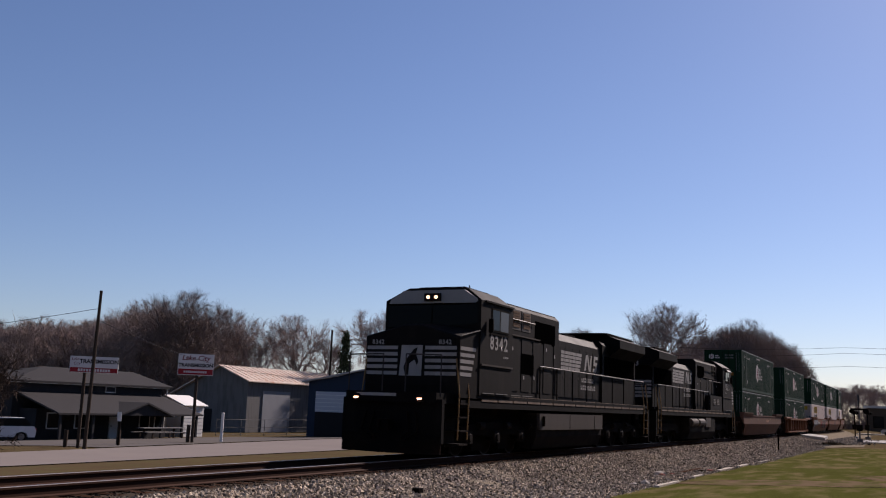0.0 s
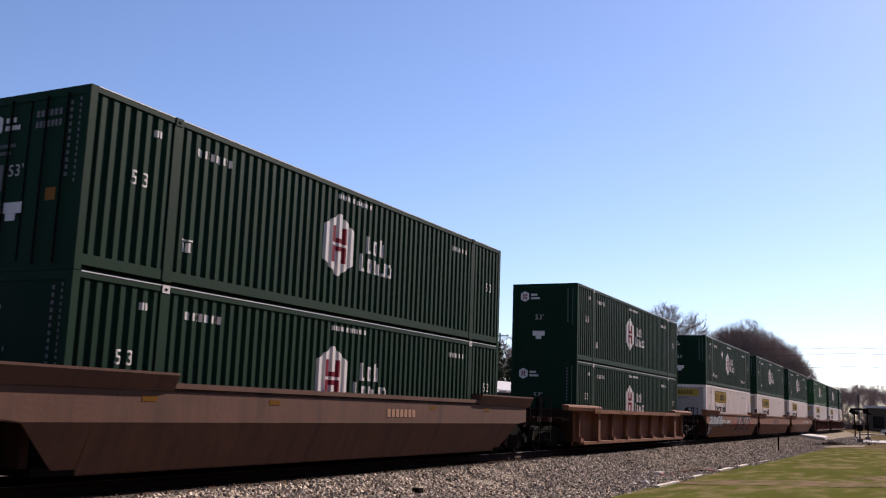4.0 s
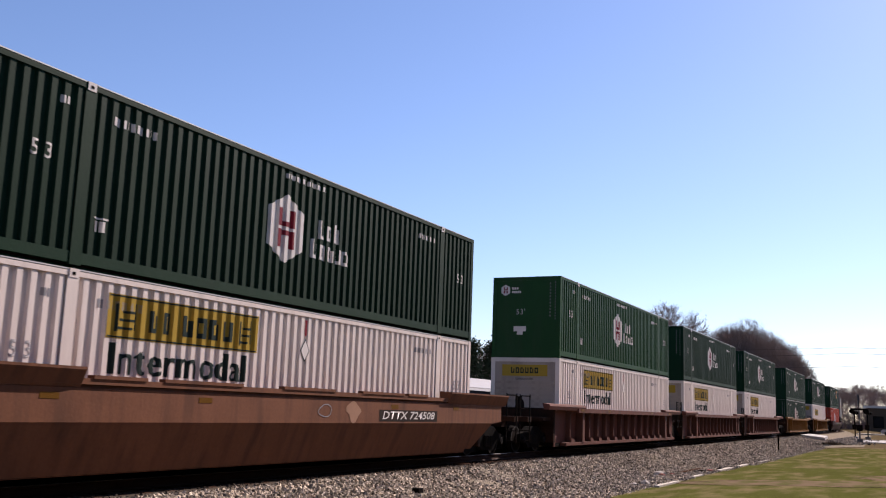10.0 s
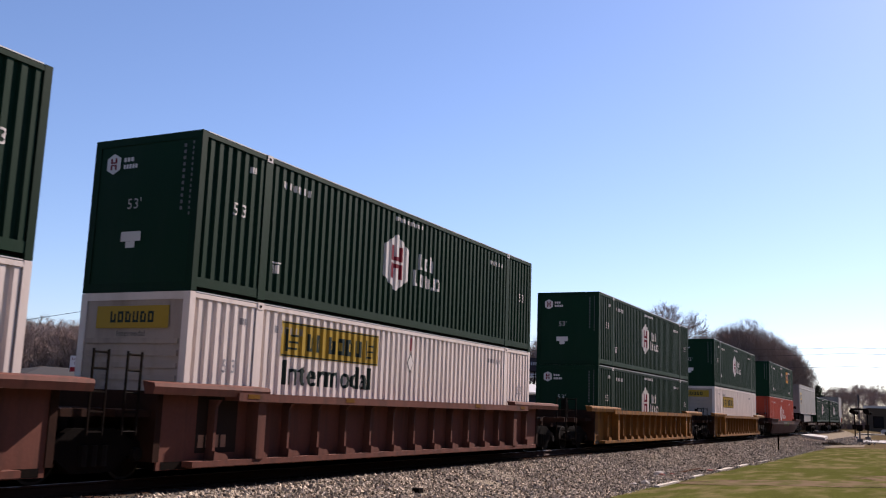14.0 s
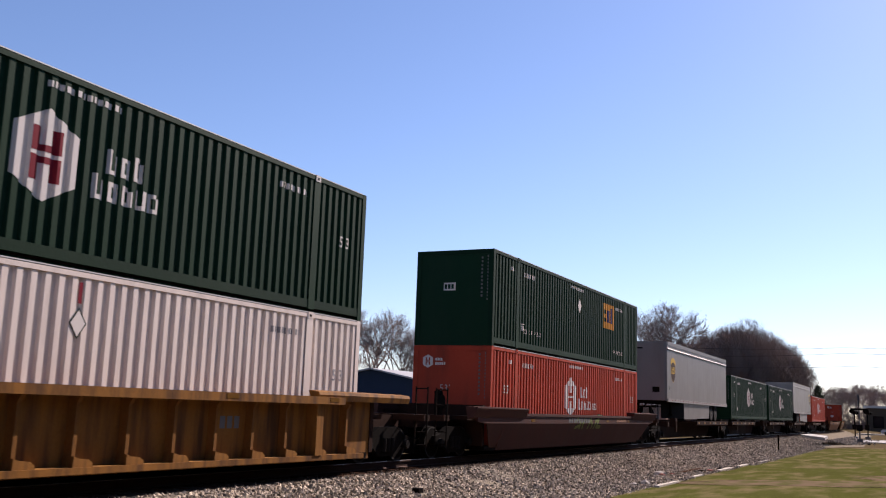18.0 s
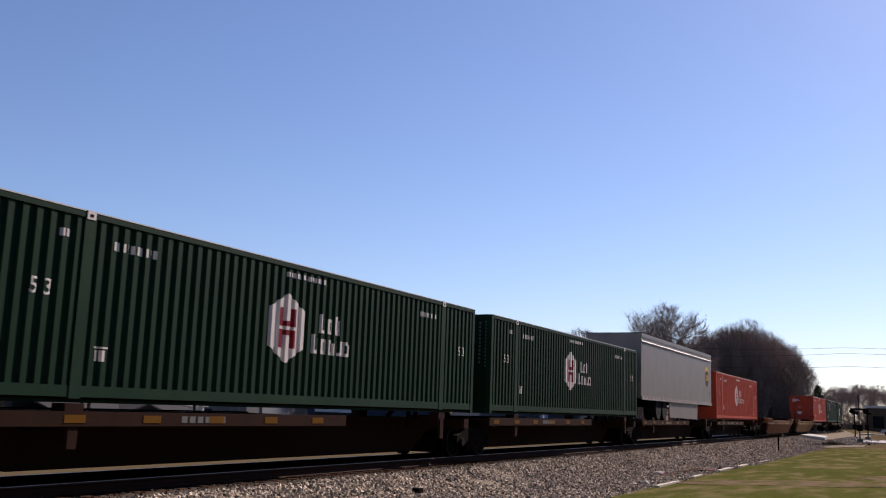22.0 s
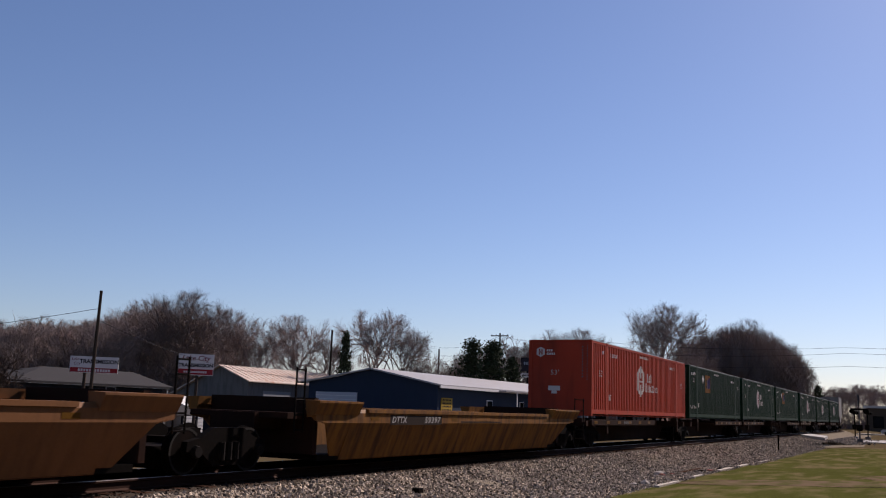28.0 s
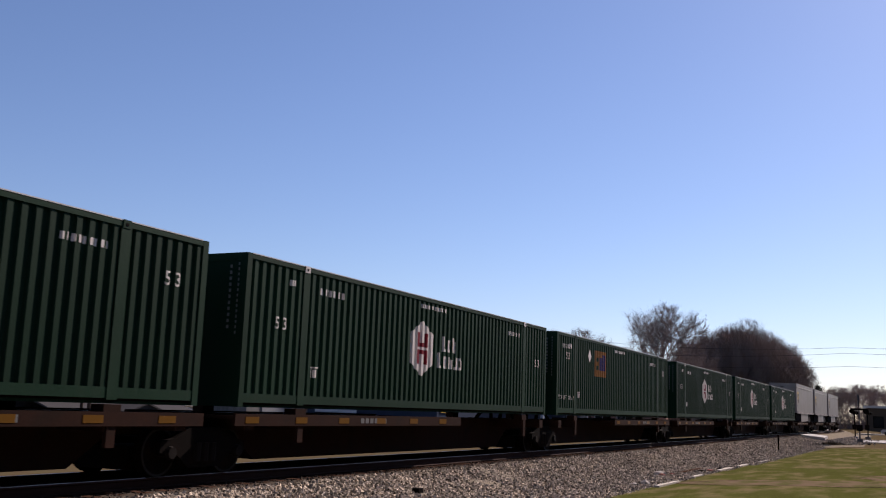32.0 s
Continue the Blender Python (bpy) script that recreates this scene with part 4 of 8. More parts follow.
def locomotive(length, rad0, hood0, number, early):
    """Six-axle wide-cab diesel; y runs from the front coupler to the back, both sides alike."""
    root = new("diesel_locomotive")
    end = length
    deck = 1.72
    rear = 4.5 if early else 5.0
    mid = 9.0 if early else 11.35
    # frame and walkway edge
    boxes("frame_deck", [(-1.52, 1.52, 1.0, end - 0.95, deck - 0.10, deck)], DEEP_BLACK, root, bevel=0.01)
    for s in (-1, 1):
        a, b = sorted((s * 1.30, s * 1.50))
        boxes("side_sill", [(a, b, 1.1, end - 1.1, deck - 0.36, deck - 0.15)], DEEP_BLACK, root, bevel=0.01)
        step = boxes("sill_plate", [(s * 1.50 if s > 0 else -1.515, 1.515 if s > 0 else -1.50, -0.54, 0.54, deck - 0.17, deck + 0.015)], SILL_TAN, root, "tan dusty sill edge")
        n = 15
        for i in range(n):
            y = 3.0 + (end - 5.2) * i / (n - 1)
            if i:
                again(step, (0, y, 0), root)
            else:
                step.location.y = y
    # solid box, placed to hide what the camera sees below the deck
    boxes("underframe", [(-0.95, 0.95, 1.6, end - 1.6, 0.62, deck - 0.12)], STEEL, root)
    # fuel tank
    ty = end * 0.50
    bm = bmesh.new()
    prism(bm, ((-1.45, 0.52), (-1.30, 0.14), (1.30, 0.14), (1.45, 0.52), (1.45, 1.28), (-1.45, 1.28)), ty - 3.9, ty + 3.1)
    part("fuel_tank", bm, FRAME_DARK_DIRT, root, "dusty fuel tank", bevel=0.03)
    if not early:
        for s in (-1, 1):
            for k in range(2):
                bm = bmesh.new()
                y = ty + 0.2 + k * 1.9
                tube(bm, (s * 1.40, y - 0.75, 1.02), (s * 1.40, y + 0.75, 1.02), 0.21, sides=14)
                part("air_reservoir", bm, TANK, root, "dusty pale air reservoir")
            boxes("battery_box", [(min(s * 1.30, s * 1.52), max(s * 1.30, s * 1.52), ty - 2.3, ty - 1.0, 0.78, 1.30)], TANK, root, bevel=0.02)
    else:
        for s in (-1, 1):
            lo, hi = sorted((s * 1.44, s * 1.53))
            boxes("tank_cover", [(lo, hi, ty - 3.8, ty + 3.0, 0.74, 1.26)], TANK, root, "pale dusty tank side cover", bevel=0.02)
            bm = bmesh.new()
            box(bm, s * 1.53 - 0.002, s * 1.53 + 0.006, ty - 0.83, ty - 0.80, 0.76, 1.24)
            box(bm, s * 1.53 - 0.002, s * 1.53 + 0.006, ty + 1.98, ty + 2.01, 0.76, 1.24)
            part("cover_seam", bm, STEEL, root)
            bm = bmesh.new()
            tube(bm, (s * 1.56, ty - 3.5, 0.86), (s * 1.56, ty - 3.5, 1.18), 0.05, sides=8)
            part("sight_glass", bm, STEEL, root)
    loco_truck(root, 4.2)
    loco_truck(root, end - 4.2)
    # nose and cab, wide
    bm = bmesh.new()
    rows = []
    for y, half, low, side, peak in ((0.96, 1.42, deck + 0.22, 3.24, 3.56), (1.00, 1.47, deck, 3.27, 3.60), (2.15, 1.53, deck, 3.50, 3.72)):
        rows.append([bm.verts.new(c) for c in ((-half, y, low), (-half, y, side), (-0.25, y, peak), (0.25, y, peak), (half, y, side), (half, y, low))])
    for p, q in zip(rows, rows[1:]):
        for k in range(6):
            bm.faces.new((p[k], p[(k + 1) % 6], q[(k + 1) % 6], q[k]))
    bm.faces.new(rows[0])
    bm.faces.new(rows[-1][::-1])
    part("nose", bm, BLACK, root, "wide black nose with a peaked top", bevel=0.03)
    bm = bmesh.new()
    ring = ((-1.55, deck), (-1.55, 4.40), (-1.02, 4.76), (-0.9, 4.80), (0.9, 4.80), (1.02, 4.76), (1.55, 4.40), (1.55, deck))
    prism(bm, ring, 2.15, rear)
    for v in bm.verts:
        if v.co.y < 2.3 and v.co.z > 4.6:
            v.co.y += 0.25
    part("cab", bm, BLACK, root, bevel=0.03)
    # windscreen panes lie on the sloped cab front
    bm = bmesh.new()
    for a, b in ((-1.47, -0.015), (0.015, 1.47)):
        prism(bm, ((a, 3.62), (b, 3.72), (b, 4.26), (a, 4.26)), 2.135, 2.155)
    part("windscreen", bm, SCREEN, root, "dark cab windscreen")
    bm = bmesh.new()
    prism(bm, ((-1.46, 4.32), (1.46, 4.32), (1.40, 4.44), (0.98, 4.70), (-0.98, 4.70), (-1.40, 4.44)), 2.17, 2.45)
    part("visor_panel", bm, VISOR if early else BLACK, root, "dirty white panel over the windscreen" if early else "", bevel=0.01)
    boxes("headlamp_box", [(-0.26, 0.26, 2.09, 2.45, 4.38, 4.60)], BLACK, root, bevel=0.02)
    for x in (-0.13, 0.13):
        bm = bmesh.new()
        tube(bm, (x, 2.07, 4.49), (x, 2.10, 4.49), 0.05, sides=14)
        part("headlamp", bm, LAMP if early else GLASS, root)
    boxes("cab_roof_hatch", [(-0.75, 0.75, 2.7, 4.4, 4.79, 4.86)], BLACK, root, bevel=0.02)
    # cab side windows, both sides
    for s in (-1, 1):
        x = 1.552
        lo, hi = sorted((s * (x - 0.004), s * (x + 0.012)))
        for y0, y1, m in ((2.95, 3.45, GLASS), (3.52, 4.12, mat("window_blind", (0.11, 0.115, 0.12), 0.2, vary=0.1, bump=0.0) if early and s > 0 else GLASS)):
            fr = boxes("window_frame", [(lo, hi, y0 - 0.05, y1 + 0.05, 3.56, 4.24)], STEEL, root, bevel=0.004)
            lo2, hi2 = sorted((s * (x + 0.010), s * (x + 0.016)))
            boxes("pane", [(lo2, hi2, y0, y1, 3.61, 4.19)], m, fr)
        boxes("drip_rail", [(*sorted((s * 1.55, s * 1.60)), 2.4, rear, 4.36, 4.41)], BLACK, root)
        boxes("arm_rest", [(*sorted((s * 1.55, s * 1.572)), 2.8, 4.2, 3.46, 3.52)], STEEL, root)
        boxes("belt_ledge", [(*sorted((s * 1.55, s * 1.585)), 2.2, rear, 2.55, 2.60)], SILL, root)
        if not early:
            bm = bmesh.new()
            prism(bm, ((s * 1.55, 4.30), (s * 1.56, 4.33), (s * 1.72, 4.22), (s * 1.72, 4.19)), 2.8, 4.2)
            part("sun_shade", bm, LOCO_WHITE, root, "pale sun shade over the cab window")
        bm = bmesh.new()
        box(bm, *sorted((s * 1.58, s * 1.72)), 2.62, 2.67, 3.5, 3.9)
        part("mirror", bm, STEEL, root)
        part("road_number", flat_on_side(words(number, 0.41, 1.2, 0.012), s, 1.556, 3.46, 3.22), LOCO_WHITE, root, "white road number")
        bm = bmesh.new()
        letter_bars(bm, -0.2, 0.2, 0, 0.05, 7, 0.3)
        part("model_marking", flat_on_side(bm, s, 1.556, 4.0, 2.86), LOCO_WHITE, root)
    # hood behind the cab
    def hood(name, w, y0, y1, top, cut=0.22, material=BLACK):
        bm2 = bmesh.new()
        prism(bm2, ((-w, deck), (-w, top - cut), (-w + cut, top), (w - cut, top), (w, top - cut), (w, deck)), y0, y1)
        return part(name, bm2, material, root, bevel=0.02)
    hood("electrical_hood", 1.42 if early else 1.2, rear, mid, 4.56, 0.14)
    hood("engine_hood", 1.02, mid, rad0, 4.16, 0.30, HOOD)
    hood("radiator_hood", 1.10, rad0, end - 1.55, 4.20, 0.15, DEEP_BLACK)
    for s in (-1, 1):
        x = 1.42 if early else 1.2
        # equipment doors, grilles and vents
        for k in range(2):
            y = rear + 0.2 + k * 0.85
            boxes("intake_grille", [(*sorted((s * x, s * (x + 0.012))), y, y + 0.72, 3.80, 4.42)], INTAKE_FRAME if early else STEEL, root, bevel=0.004)
            slats = boxes("grille_slats", [(*sorted((s * (x + 0.012), s * (x + 0.03))), y + 0.08, y + 0.64, 3.88 + q * 0.085, 3.945 + q * 0.085) for q in range(6)], FILTER if early else FRAME_DARK_DIRT, root)
        # openings are solid plates with their inner shade painted on
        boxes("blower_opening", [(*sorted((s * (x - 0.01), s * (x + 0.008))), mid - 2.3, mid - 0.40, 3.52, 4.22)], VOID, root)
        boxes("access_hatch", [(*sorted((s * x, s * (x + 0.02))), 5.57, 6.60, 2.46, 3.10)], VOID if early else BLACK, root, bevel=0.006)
        door = boxes("hood_door", [(min(s * 1.02, s * 1.045), max(s * 1.02, s * 1.045), -0.38, 0.38, deck + 0.15, 3.66)], HOOD, root, bevel=0.008)
        n = int((hood0[1] - mid) / 0.82)
        for i in range(n):
            y = mid + 0.5 + 0.82 * i
            if i:
                again(door, (0, y, 0), root)
            else:
                door.location.y = y
        for i in range(5):
            y = 4.95 + i * (mid - 5.1) / 4
            boxes("cabinet_door", [(*sorted((s * x, s * (x + 0.016))), y - 0.36, y + 0.36, deck + 0.2, 3.55)], BLACK, root, bevel=0.006)
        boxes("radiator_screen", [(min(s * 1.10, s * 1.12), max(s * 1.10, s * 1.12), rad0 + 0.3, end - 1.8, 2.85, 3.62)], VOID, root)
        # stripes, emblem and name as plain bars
        y = (hood0[0] + hood0[1]) / 2
        z = 3.22 if early else 3.42
        bm = bmesh.new()
        for k in range(5):
            for q in range(4):
                rect(bm, -2.42 + 0.05 * k + q * 0.66, -1.79 + 0.05 * k + q * 0.66, z - 0.36 + 0.14 * k, z - 0.25 + 0.14 * k)
        part("side_stripes", flat_on_side(bm, s, 1.052, y, 0), LOCO_WHITE, root, "white stripes")
        bm = bmesh.new()
        poly(bm, ((0.62, -0.30), (0.80, -0.30), (1.0, 0.32), (0.82, 0.32)))
        poly(bm, ((0.90, 0.32), (1.10, 0.32), (1.38, -0.30), (1.18, -0.30)))
        poly(bm, ((1.26, -0.30), (1.42, -0.30), (1.58, 0.32), (1.42, 0.32)))
        for pts in (((1.66, -0.30), (2.14, -0.30), (2.18, -0.16), (1.70, -0.16)), ((2.00, -0.16), (2.18, -0.16), (2.26, 0.08), (2.08, 0.08)), ((1.76, -0.06), (2.05, -0.06), (2.09, 0.08), (1.80, 0.08)),
                    ((1.78, 0.08), (1.96, 0.08), (2.00, 0.20), (1.82, 0.20)), ((1.82, 0.20), (2.30, 0.20), (2.34, 0.32), (1.86, 0.32))):
            poly(bm, pts)
        for v in bm.verts:
            v.co.y += 0.08
        part("side_emblem", flat_on_side(bm, s, 1.052, y, z), LOCO_WHITE, root, "white block emblem")
        bm = bmesh.new()
        letter_bars(bm, 0.40, 1.9, -0.66, 0.17, 7, 0.28, open_mid=0.4)
        letter_bars(bm, 0.32, 2.15, -0.94, 0.17, 8, 0.28, open_mid=0.4)
        part("side_name_marking", flat_on_side(bm, s, 1.052, y, z), LOCO_WHITE, root)
        for i in range(n):
            boxes("door_latch", [(*sorted((s * 1.045, s * 1.06)), mid + 0.5 + 0.82 * i + 0.22, mid + 0.5 + 0.82 * i + 0.30, 2.55, 2.63)], SILL, root)
        # bright strips and rods put in for sun glints, and small plates
        for y0, y1 in ((2.35, 3.15), (3.3, 4.15), (4.75, 5.5), (5.65, 6.5)):
            boxes("kick_strip", [(*sorted((s * (1.556 if y1 < rear else x + 0.018), s * (1.572 if y1 < rear else x + 0.034))), y0, y1, deck + 0.05, deck + 0.075)], GLINT_METAL, root, "bright strip painted for a glint above the walkway")
        if not early:
            # rail above the side cabinet
            bm = bmesh.new()
            ring_path(bm, [(s * 1.46, 5.15, 3.45), (s * 1.46, 9.0, 3.45), (s * 1.46, 9.0, 1.8)], 0.018, 6)
            part("handrail", bm, GLINT_METAL, root, "handrail, its glint put into pale metal")
            bm = bmesh.new()
            for y0 in (5.2, 7.1):
                tube(bm, (s * 1.46, y0, 2.58), (s * 1.46, y0, 3.45), 0.018, sides=6)
            part("stanchion", bm, BLACK, root)
        bm = bmesh.new()
        tube(bm, (s * (x + 0.05), rear + 0.15, 4.10), (s * (x + 0.05), mid - 2.4, 4.10), 0.018, sides=6)
        for y0 in (rear + 0.2, mid - 2.5):
            tube(bm, (s * x, y0, 4.10), (s * (x + 0.05), y0, 4.10), 0.014, sides=5)
        part("side_grab_rod", bm, GLINT_METAL if early else BLACK, root, "thin grab rod along the hood")
        bm = bmesh.new()
        tube(bm, (s * 1.50, 1.02, 3.285), (s * 1.545, 2.13, 3.515), 0.013, sides=5)
        part("nose_edge_strip", bm, GLINT_METAL, root, "bright strip painted for the nose edge glint")
        bm = bmesh.new()
        tube(bm, (s * (x - 0.13), rear + 0.1, 4.565), (s * (x - 0.13), mid - 0.1, 4.565), 0.014, sides=5)
        part("roof_edge_strip", bm, GLINT_METAL if early else BLACK, root, "thin strip added along the roof edge")
        boxes("cabinet_ledge", [(*sorted((s * x, s * (x + 0.045))), rear + 0.1, mid - 1.9, 3.60, 3.64)], SILL, root)
        for y0, z0 in ((rear + 0.25, 3.15), (rear + 1.2, 2.30), (rear + 2.1, 2.32), (mid - 1.3, 3.30), (mid - 0.5, 3.12)):
            boxes("warning_plate", [(*sorted((s * (x + 0.017), s * (x + 0.022))), y0, y0 + 0.09, z0, z0 + 0.11)], LOCO_WHITE, root)
        # handrail with stanchions
        h0, h1 = (7.1, end - 1.4) if early else (9.1, end - 1.0)
        bm = bmesh.new()
        tube(bm, (s * 1.47, h0, 2.78), (s * 1.47, h1, 2.78), 0.018, sides=6)
        part("handrail", bm, GLINT_METAL, root, "handrail, its glint put into pale metal")
        bm = bmesh.new()
        tube(bm, (s * 1.47, 0, deck), (s * 1.47, 0, 2.78), 0.024, sides=6)
        st = part("stanchion", bm, BLACK, root)
        n = 9
        for i in range(n):
            yy = h0 + (h1 - h0) * i / (n - 1)
            if i:
                again(st, (0, yy, 0), root)
            else:
                st.location.y = yy
        if not early:
            boxes("louvre", [(*sorted((s * 1.5, s * 1.53)), 6.2 + q * 1.15, 6.75 + q * 1.15, 2.1 + k * 0.085, 2.14 + k * 0.085) for q in range(2) for k in range(4)], LOCO_WHITE, root)
            boxes("side_cabinet", [(*sorted((s * 1.1, s * 1.5)), rear, 8.7, deck, 2.6)], BLACK, root, bevel=0.02)
        # radiator wings
        bm = bmesh.new()
        prism(bm, ((s * 1.08, 3.62), (s * 1.56, 4.0), (s * 1.56, 4.33), (s * 1.08, 4.36)), rad0 + 0.95, end - (1.55 if early else 1.0))
        part("radiator_wing", bm, DEEP_BLACK, root, "black overhanging radiator wing", bevel=0.02)
        # steps and end rails
        for yy, e in ((1.25, -1), (end - 1.25, 1)):
            bm = bmesh.new()
            for k in range(4):
                box(bm, *sorted((s * 1.12, s * 1.54)), yy - 0.26, yy + 0.26, 0.36 + 0.36 * k, 0.40 + 0.36 * k)
            box(bm, *sorted((s * 1.05, s * 1.12)), yy - 0.3, yy + 0.3, 0.3, deck)
            part("steps", bm, FRAME_DARK_DIRT, root)
            bm = bmesh.new()
            for q in (-0.3, 0.3):
                ring_path(bm, [(s * 1.5, yy + q, 0.5), (s * 1.52, yy + q, 1.7), (s * 1.40, yy + q, 2.66)], 0.02, 6)
            part("grab_rail", bm, WORN_YELLOW, root, "worn yellow grab rail")
    bm = bmesh.new()
    prism(bm, ((-1.06, 3.70), (1.06, 3.70), (1.54, 4.32), (1.02, 4.53), (-1.02, 4.53), (-1.54, 4.32)), rad0 + 0.98, end - (1.6 if early else 1.05))
    part("radiator_roof", bm, DEEP_BLACK, root, bevel=0.02)
    bm = bmesh.new()
    ring_path(bm, [(-0.6, end - 1.5, 4.53), (-0.6, end - 1.5, 4.70), (0.25, end - 1.5, 4.72), (0.25, end - 1.5, 4.53)], 0.018, 6)
    part("roof_grab_rail", bm, STEEL, root)
    boxes("radiator_screen_frame", [(-1.1, 1.1, rad0 + 0.6, end - 2.0, 4.53, 4.60)], STEEL, root, bevel=0.01)
    boxes("exhaust_stack", [(-0.35, 0.35, hood0[1] - 2.2, hood0[1] - 1.0, 4.14, 4.32)], STEEL, root, bevel=0.03)
    bm = bmesh.new()
    for x in (-0.25, -0.05, 0.15):
        tube(bm, (x, mid + 0.5, 4.40), (x, mid + 1.05, 4.40), 0.06, 0.13, 10)
    box(bm, -0.35, 0.25, mid + 0.65, mid + 0.75, 4.14, 4.36)
    part("air_horn", bm, STEEL, root)
    bm = bmesh.new()
    box(bm, -0.5, 0.5, 3.1, 3.5, 4.86, 4.91)
    tube(bm, (0.85, 2.8, 4.7), (0.85, 2.8, 4.9), 0.02, sides=5)
    tube(bm, (0.3, 4.0, 4.72), (0.3, 4.0, 4.88), 0.05, sides=6)
    part("roof_aerial_base", bm, STEEL, root)
    # rear end: stripes and number
    bm = bmesh.new()
    for k in range(5):
        for a, b in ((-1.04, 1.04),):
            rect(bm, a, b, 2.17 + 0.175 * k, 2.29 + 0.175 * k)
    for v in bm.verts:
        v.co = (-v.co.y, end - 1.545, v.co.z)
    part("rear_stripes", bm, LOCO_WHITE, root)
    bm = words(number, 0.24, 1.15, 0.010)
    for v in bm.verts:
        v.co = (-v.co.y - 0.2, end - 1.545 if early else end - 1.045, v.co.z + 3.75)
    part("rear_number", bm, LOCO_WHITE, root)
    # front: stripes, emblem, door, number boards, plow, lamps
    bm = bmesh.new()
    for k in range(5):
        z = 2.20 + 0.175 * k
        for a, b in ((-1.40, -0.42), (0.44, 1.40)):
            rect(bm, a, b, z, z + 0.10)
    for v in bm.verts:
        v.co = (v.co.y, 0.944, v.co.z)
    part("front_stripes", bm, LOCO_WHITE, root, "white nose stripes")
    for s in (-1, 1):
        bm = bmesh.new()
        for k in range(5):
            z = 2.20 + 0.175 * k
            rect(bm, 1.02, 1.80 + 0.06 * (k - 2), z, z + 0.10)
        for v in bm.verts:
            v.co = (s * (1.472 + (v.co.y - 1.0) * 0.052 + 0.004), v.co.y, v.co.z)
        part("nose_side_stripes", bm, LOCO_WHITE, root)
    bm = bmesh.new()
    poly(bm, ((-0.36, -0.44), (0.34, -0.44), (0.36, 0.40), (-0.30, 0.40)))
    for v in bm.verts:
        v.co = (v.co.y, 0.946, v.co.z + 2.62)
    part("front_emblem", bm, LOCO_WHITE, root, "white emblem block")
    bm = bmesh.new()
    poly(bm, ((-0.16, -0.42), (-0.06, -0.42), (-0.04, -0.10), (0.12, 0.0), (0.20, -0.16), (0.24, -0.04), (0.16, 0.16), (0.20, 0.34), (0.08, 0.28), (-0.10, 0.06), (-0.22, -0.20)))
    for v in bm.verts:
        v.co = (v.co.y, 0.942, v.co.z + 2.62)
    part("emblem_figure", bm, BLACK, root)
    for x in (-1.05, 1.05):
        nb = boxes("number_board", [(x - 0.30, x + 0.30, 0.94, 0.97, 3.00, 3.20)], FRAME_DARK_DIRT, root)
        bm = words(number, 0.13, 1.1, 0.004)
        for v in bm.verts:
            v.co = (v.co.y + x, 0.936, v.co.z + 3.10)
        part("number_marking", bm, LOCO_WHITE, nb)
    boxes("nose_door", [(-1.34, -0.80, 0.950, 0.97, 2.05, 3.0)], BLACK, root, bevel=0.005)
    front = 0.05 if early else 0.62
    boxes("anticlimber", [(-1.35, 1.35, front - 0.2, 1.2, 1.45, 1.72)], DEEP_BLACK, root, bevel=0.03)
    boxes("walkway_mark", [(-1.0, 0.2, front - 0.215, front - 0.198, 1.60, 1.68)], LOCO_WHITE, root)
    for yy, e in ((front, -1), (end - 0.7, 1)):
        bm = bmesh.new()
        box(bm, -1.5, 1.5, yy - 0.07, yy + 0.07, 0.42, 1.55)
        part("pilot_plate", bm, DEEP_BLACK, root, bevel=0.02)
        coupler(root, front - 0.46 if e < 0 else end - 0.16, e)
        bm = bmesh.new()
        f = e * 0.42
        prism(bm, ((-1.48, 0.14), (0, 0.14), (1.48, 0.14), (1.48, 0.62), (0, 0.62), (-1.48, 0.62)), yy + e * 0.02, yy + e * 0.08)
        for v in bm.verts:
            v.co.y += f * (0.55 if abs(v.co.x) < 0.1 else 0.0) * (0.62 - v.co.z) * 2
        part("snow_plough", bm, STEEL, root)
        for s in (-1, 1):
            bm = bmesh.new()
            ring_path(bm, [(s * 1.40, yy, 1.6), (s * 1.40, yy, 2.7), (s * 0.35, yy, 2.72), (s * 0.35, yy, 1.6)], 0.02, 6)
            part("end_rail", bm, SILL, root)
            for q in (0.5, 0.75):
                bm = bmesh.new()
                ring_path(bm, [(s * q, yy + e * 0.1, 1.2), (s * (q + 0.1), yy + e * 0.16, 0.7), (s * q * 0.7, yy + e * 0.2, 0.5)], 0.03, 5)
                part("air_hose", bm, STEEL, root)
    for x in (-1.0, 0.92):
        bm = bmesh.new()
        tube(bm, (x, front - 0.24, 1.57), (x, front - 0.14, 1.54), 0.12, sides=14)
        h = part("ditch_light", bm, BLACK, root)
        bm = bmesh.new()
        tube(bm, (x, front - 0.25, 1.57), (x, front - 0.238, 1.54), 0.07, sides=14)
        part("lens", bm, LAMP if early else GLASS, h)
    return root


# ---- ground, track and ballast ----
GX = (-1500, -300, -120, -70, -50, -40, -30, -22, -15, -8, -6, -3.4, -1.6, 1.6, 4.2, 5.9, 8.5, 12.6, 20, 60, 300, 1500)
GZ = (-3.9, -3.6, -3.0, -2.35, -2.0, -1.75, -1.35, -0.98, -0.82, -0.68, -0.60, -0.55, -0.42, -0.42, -0.66, -0.60, -0.46, -0.32, -0.34, -0.6, -1.0, -1.5)


def ground_z(x):
    return float(np.interp(x, GX, GZ))


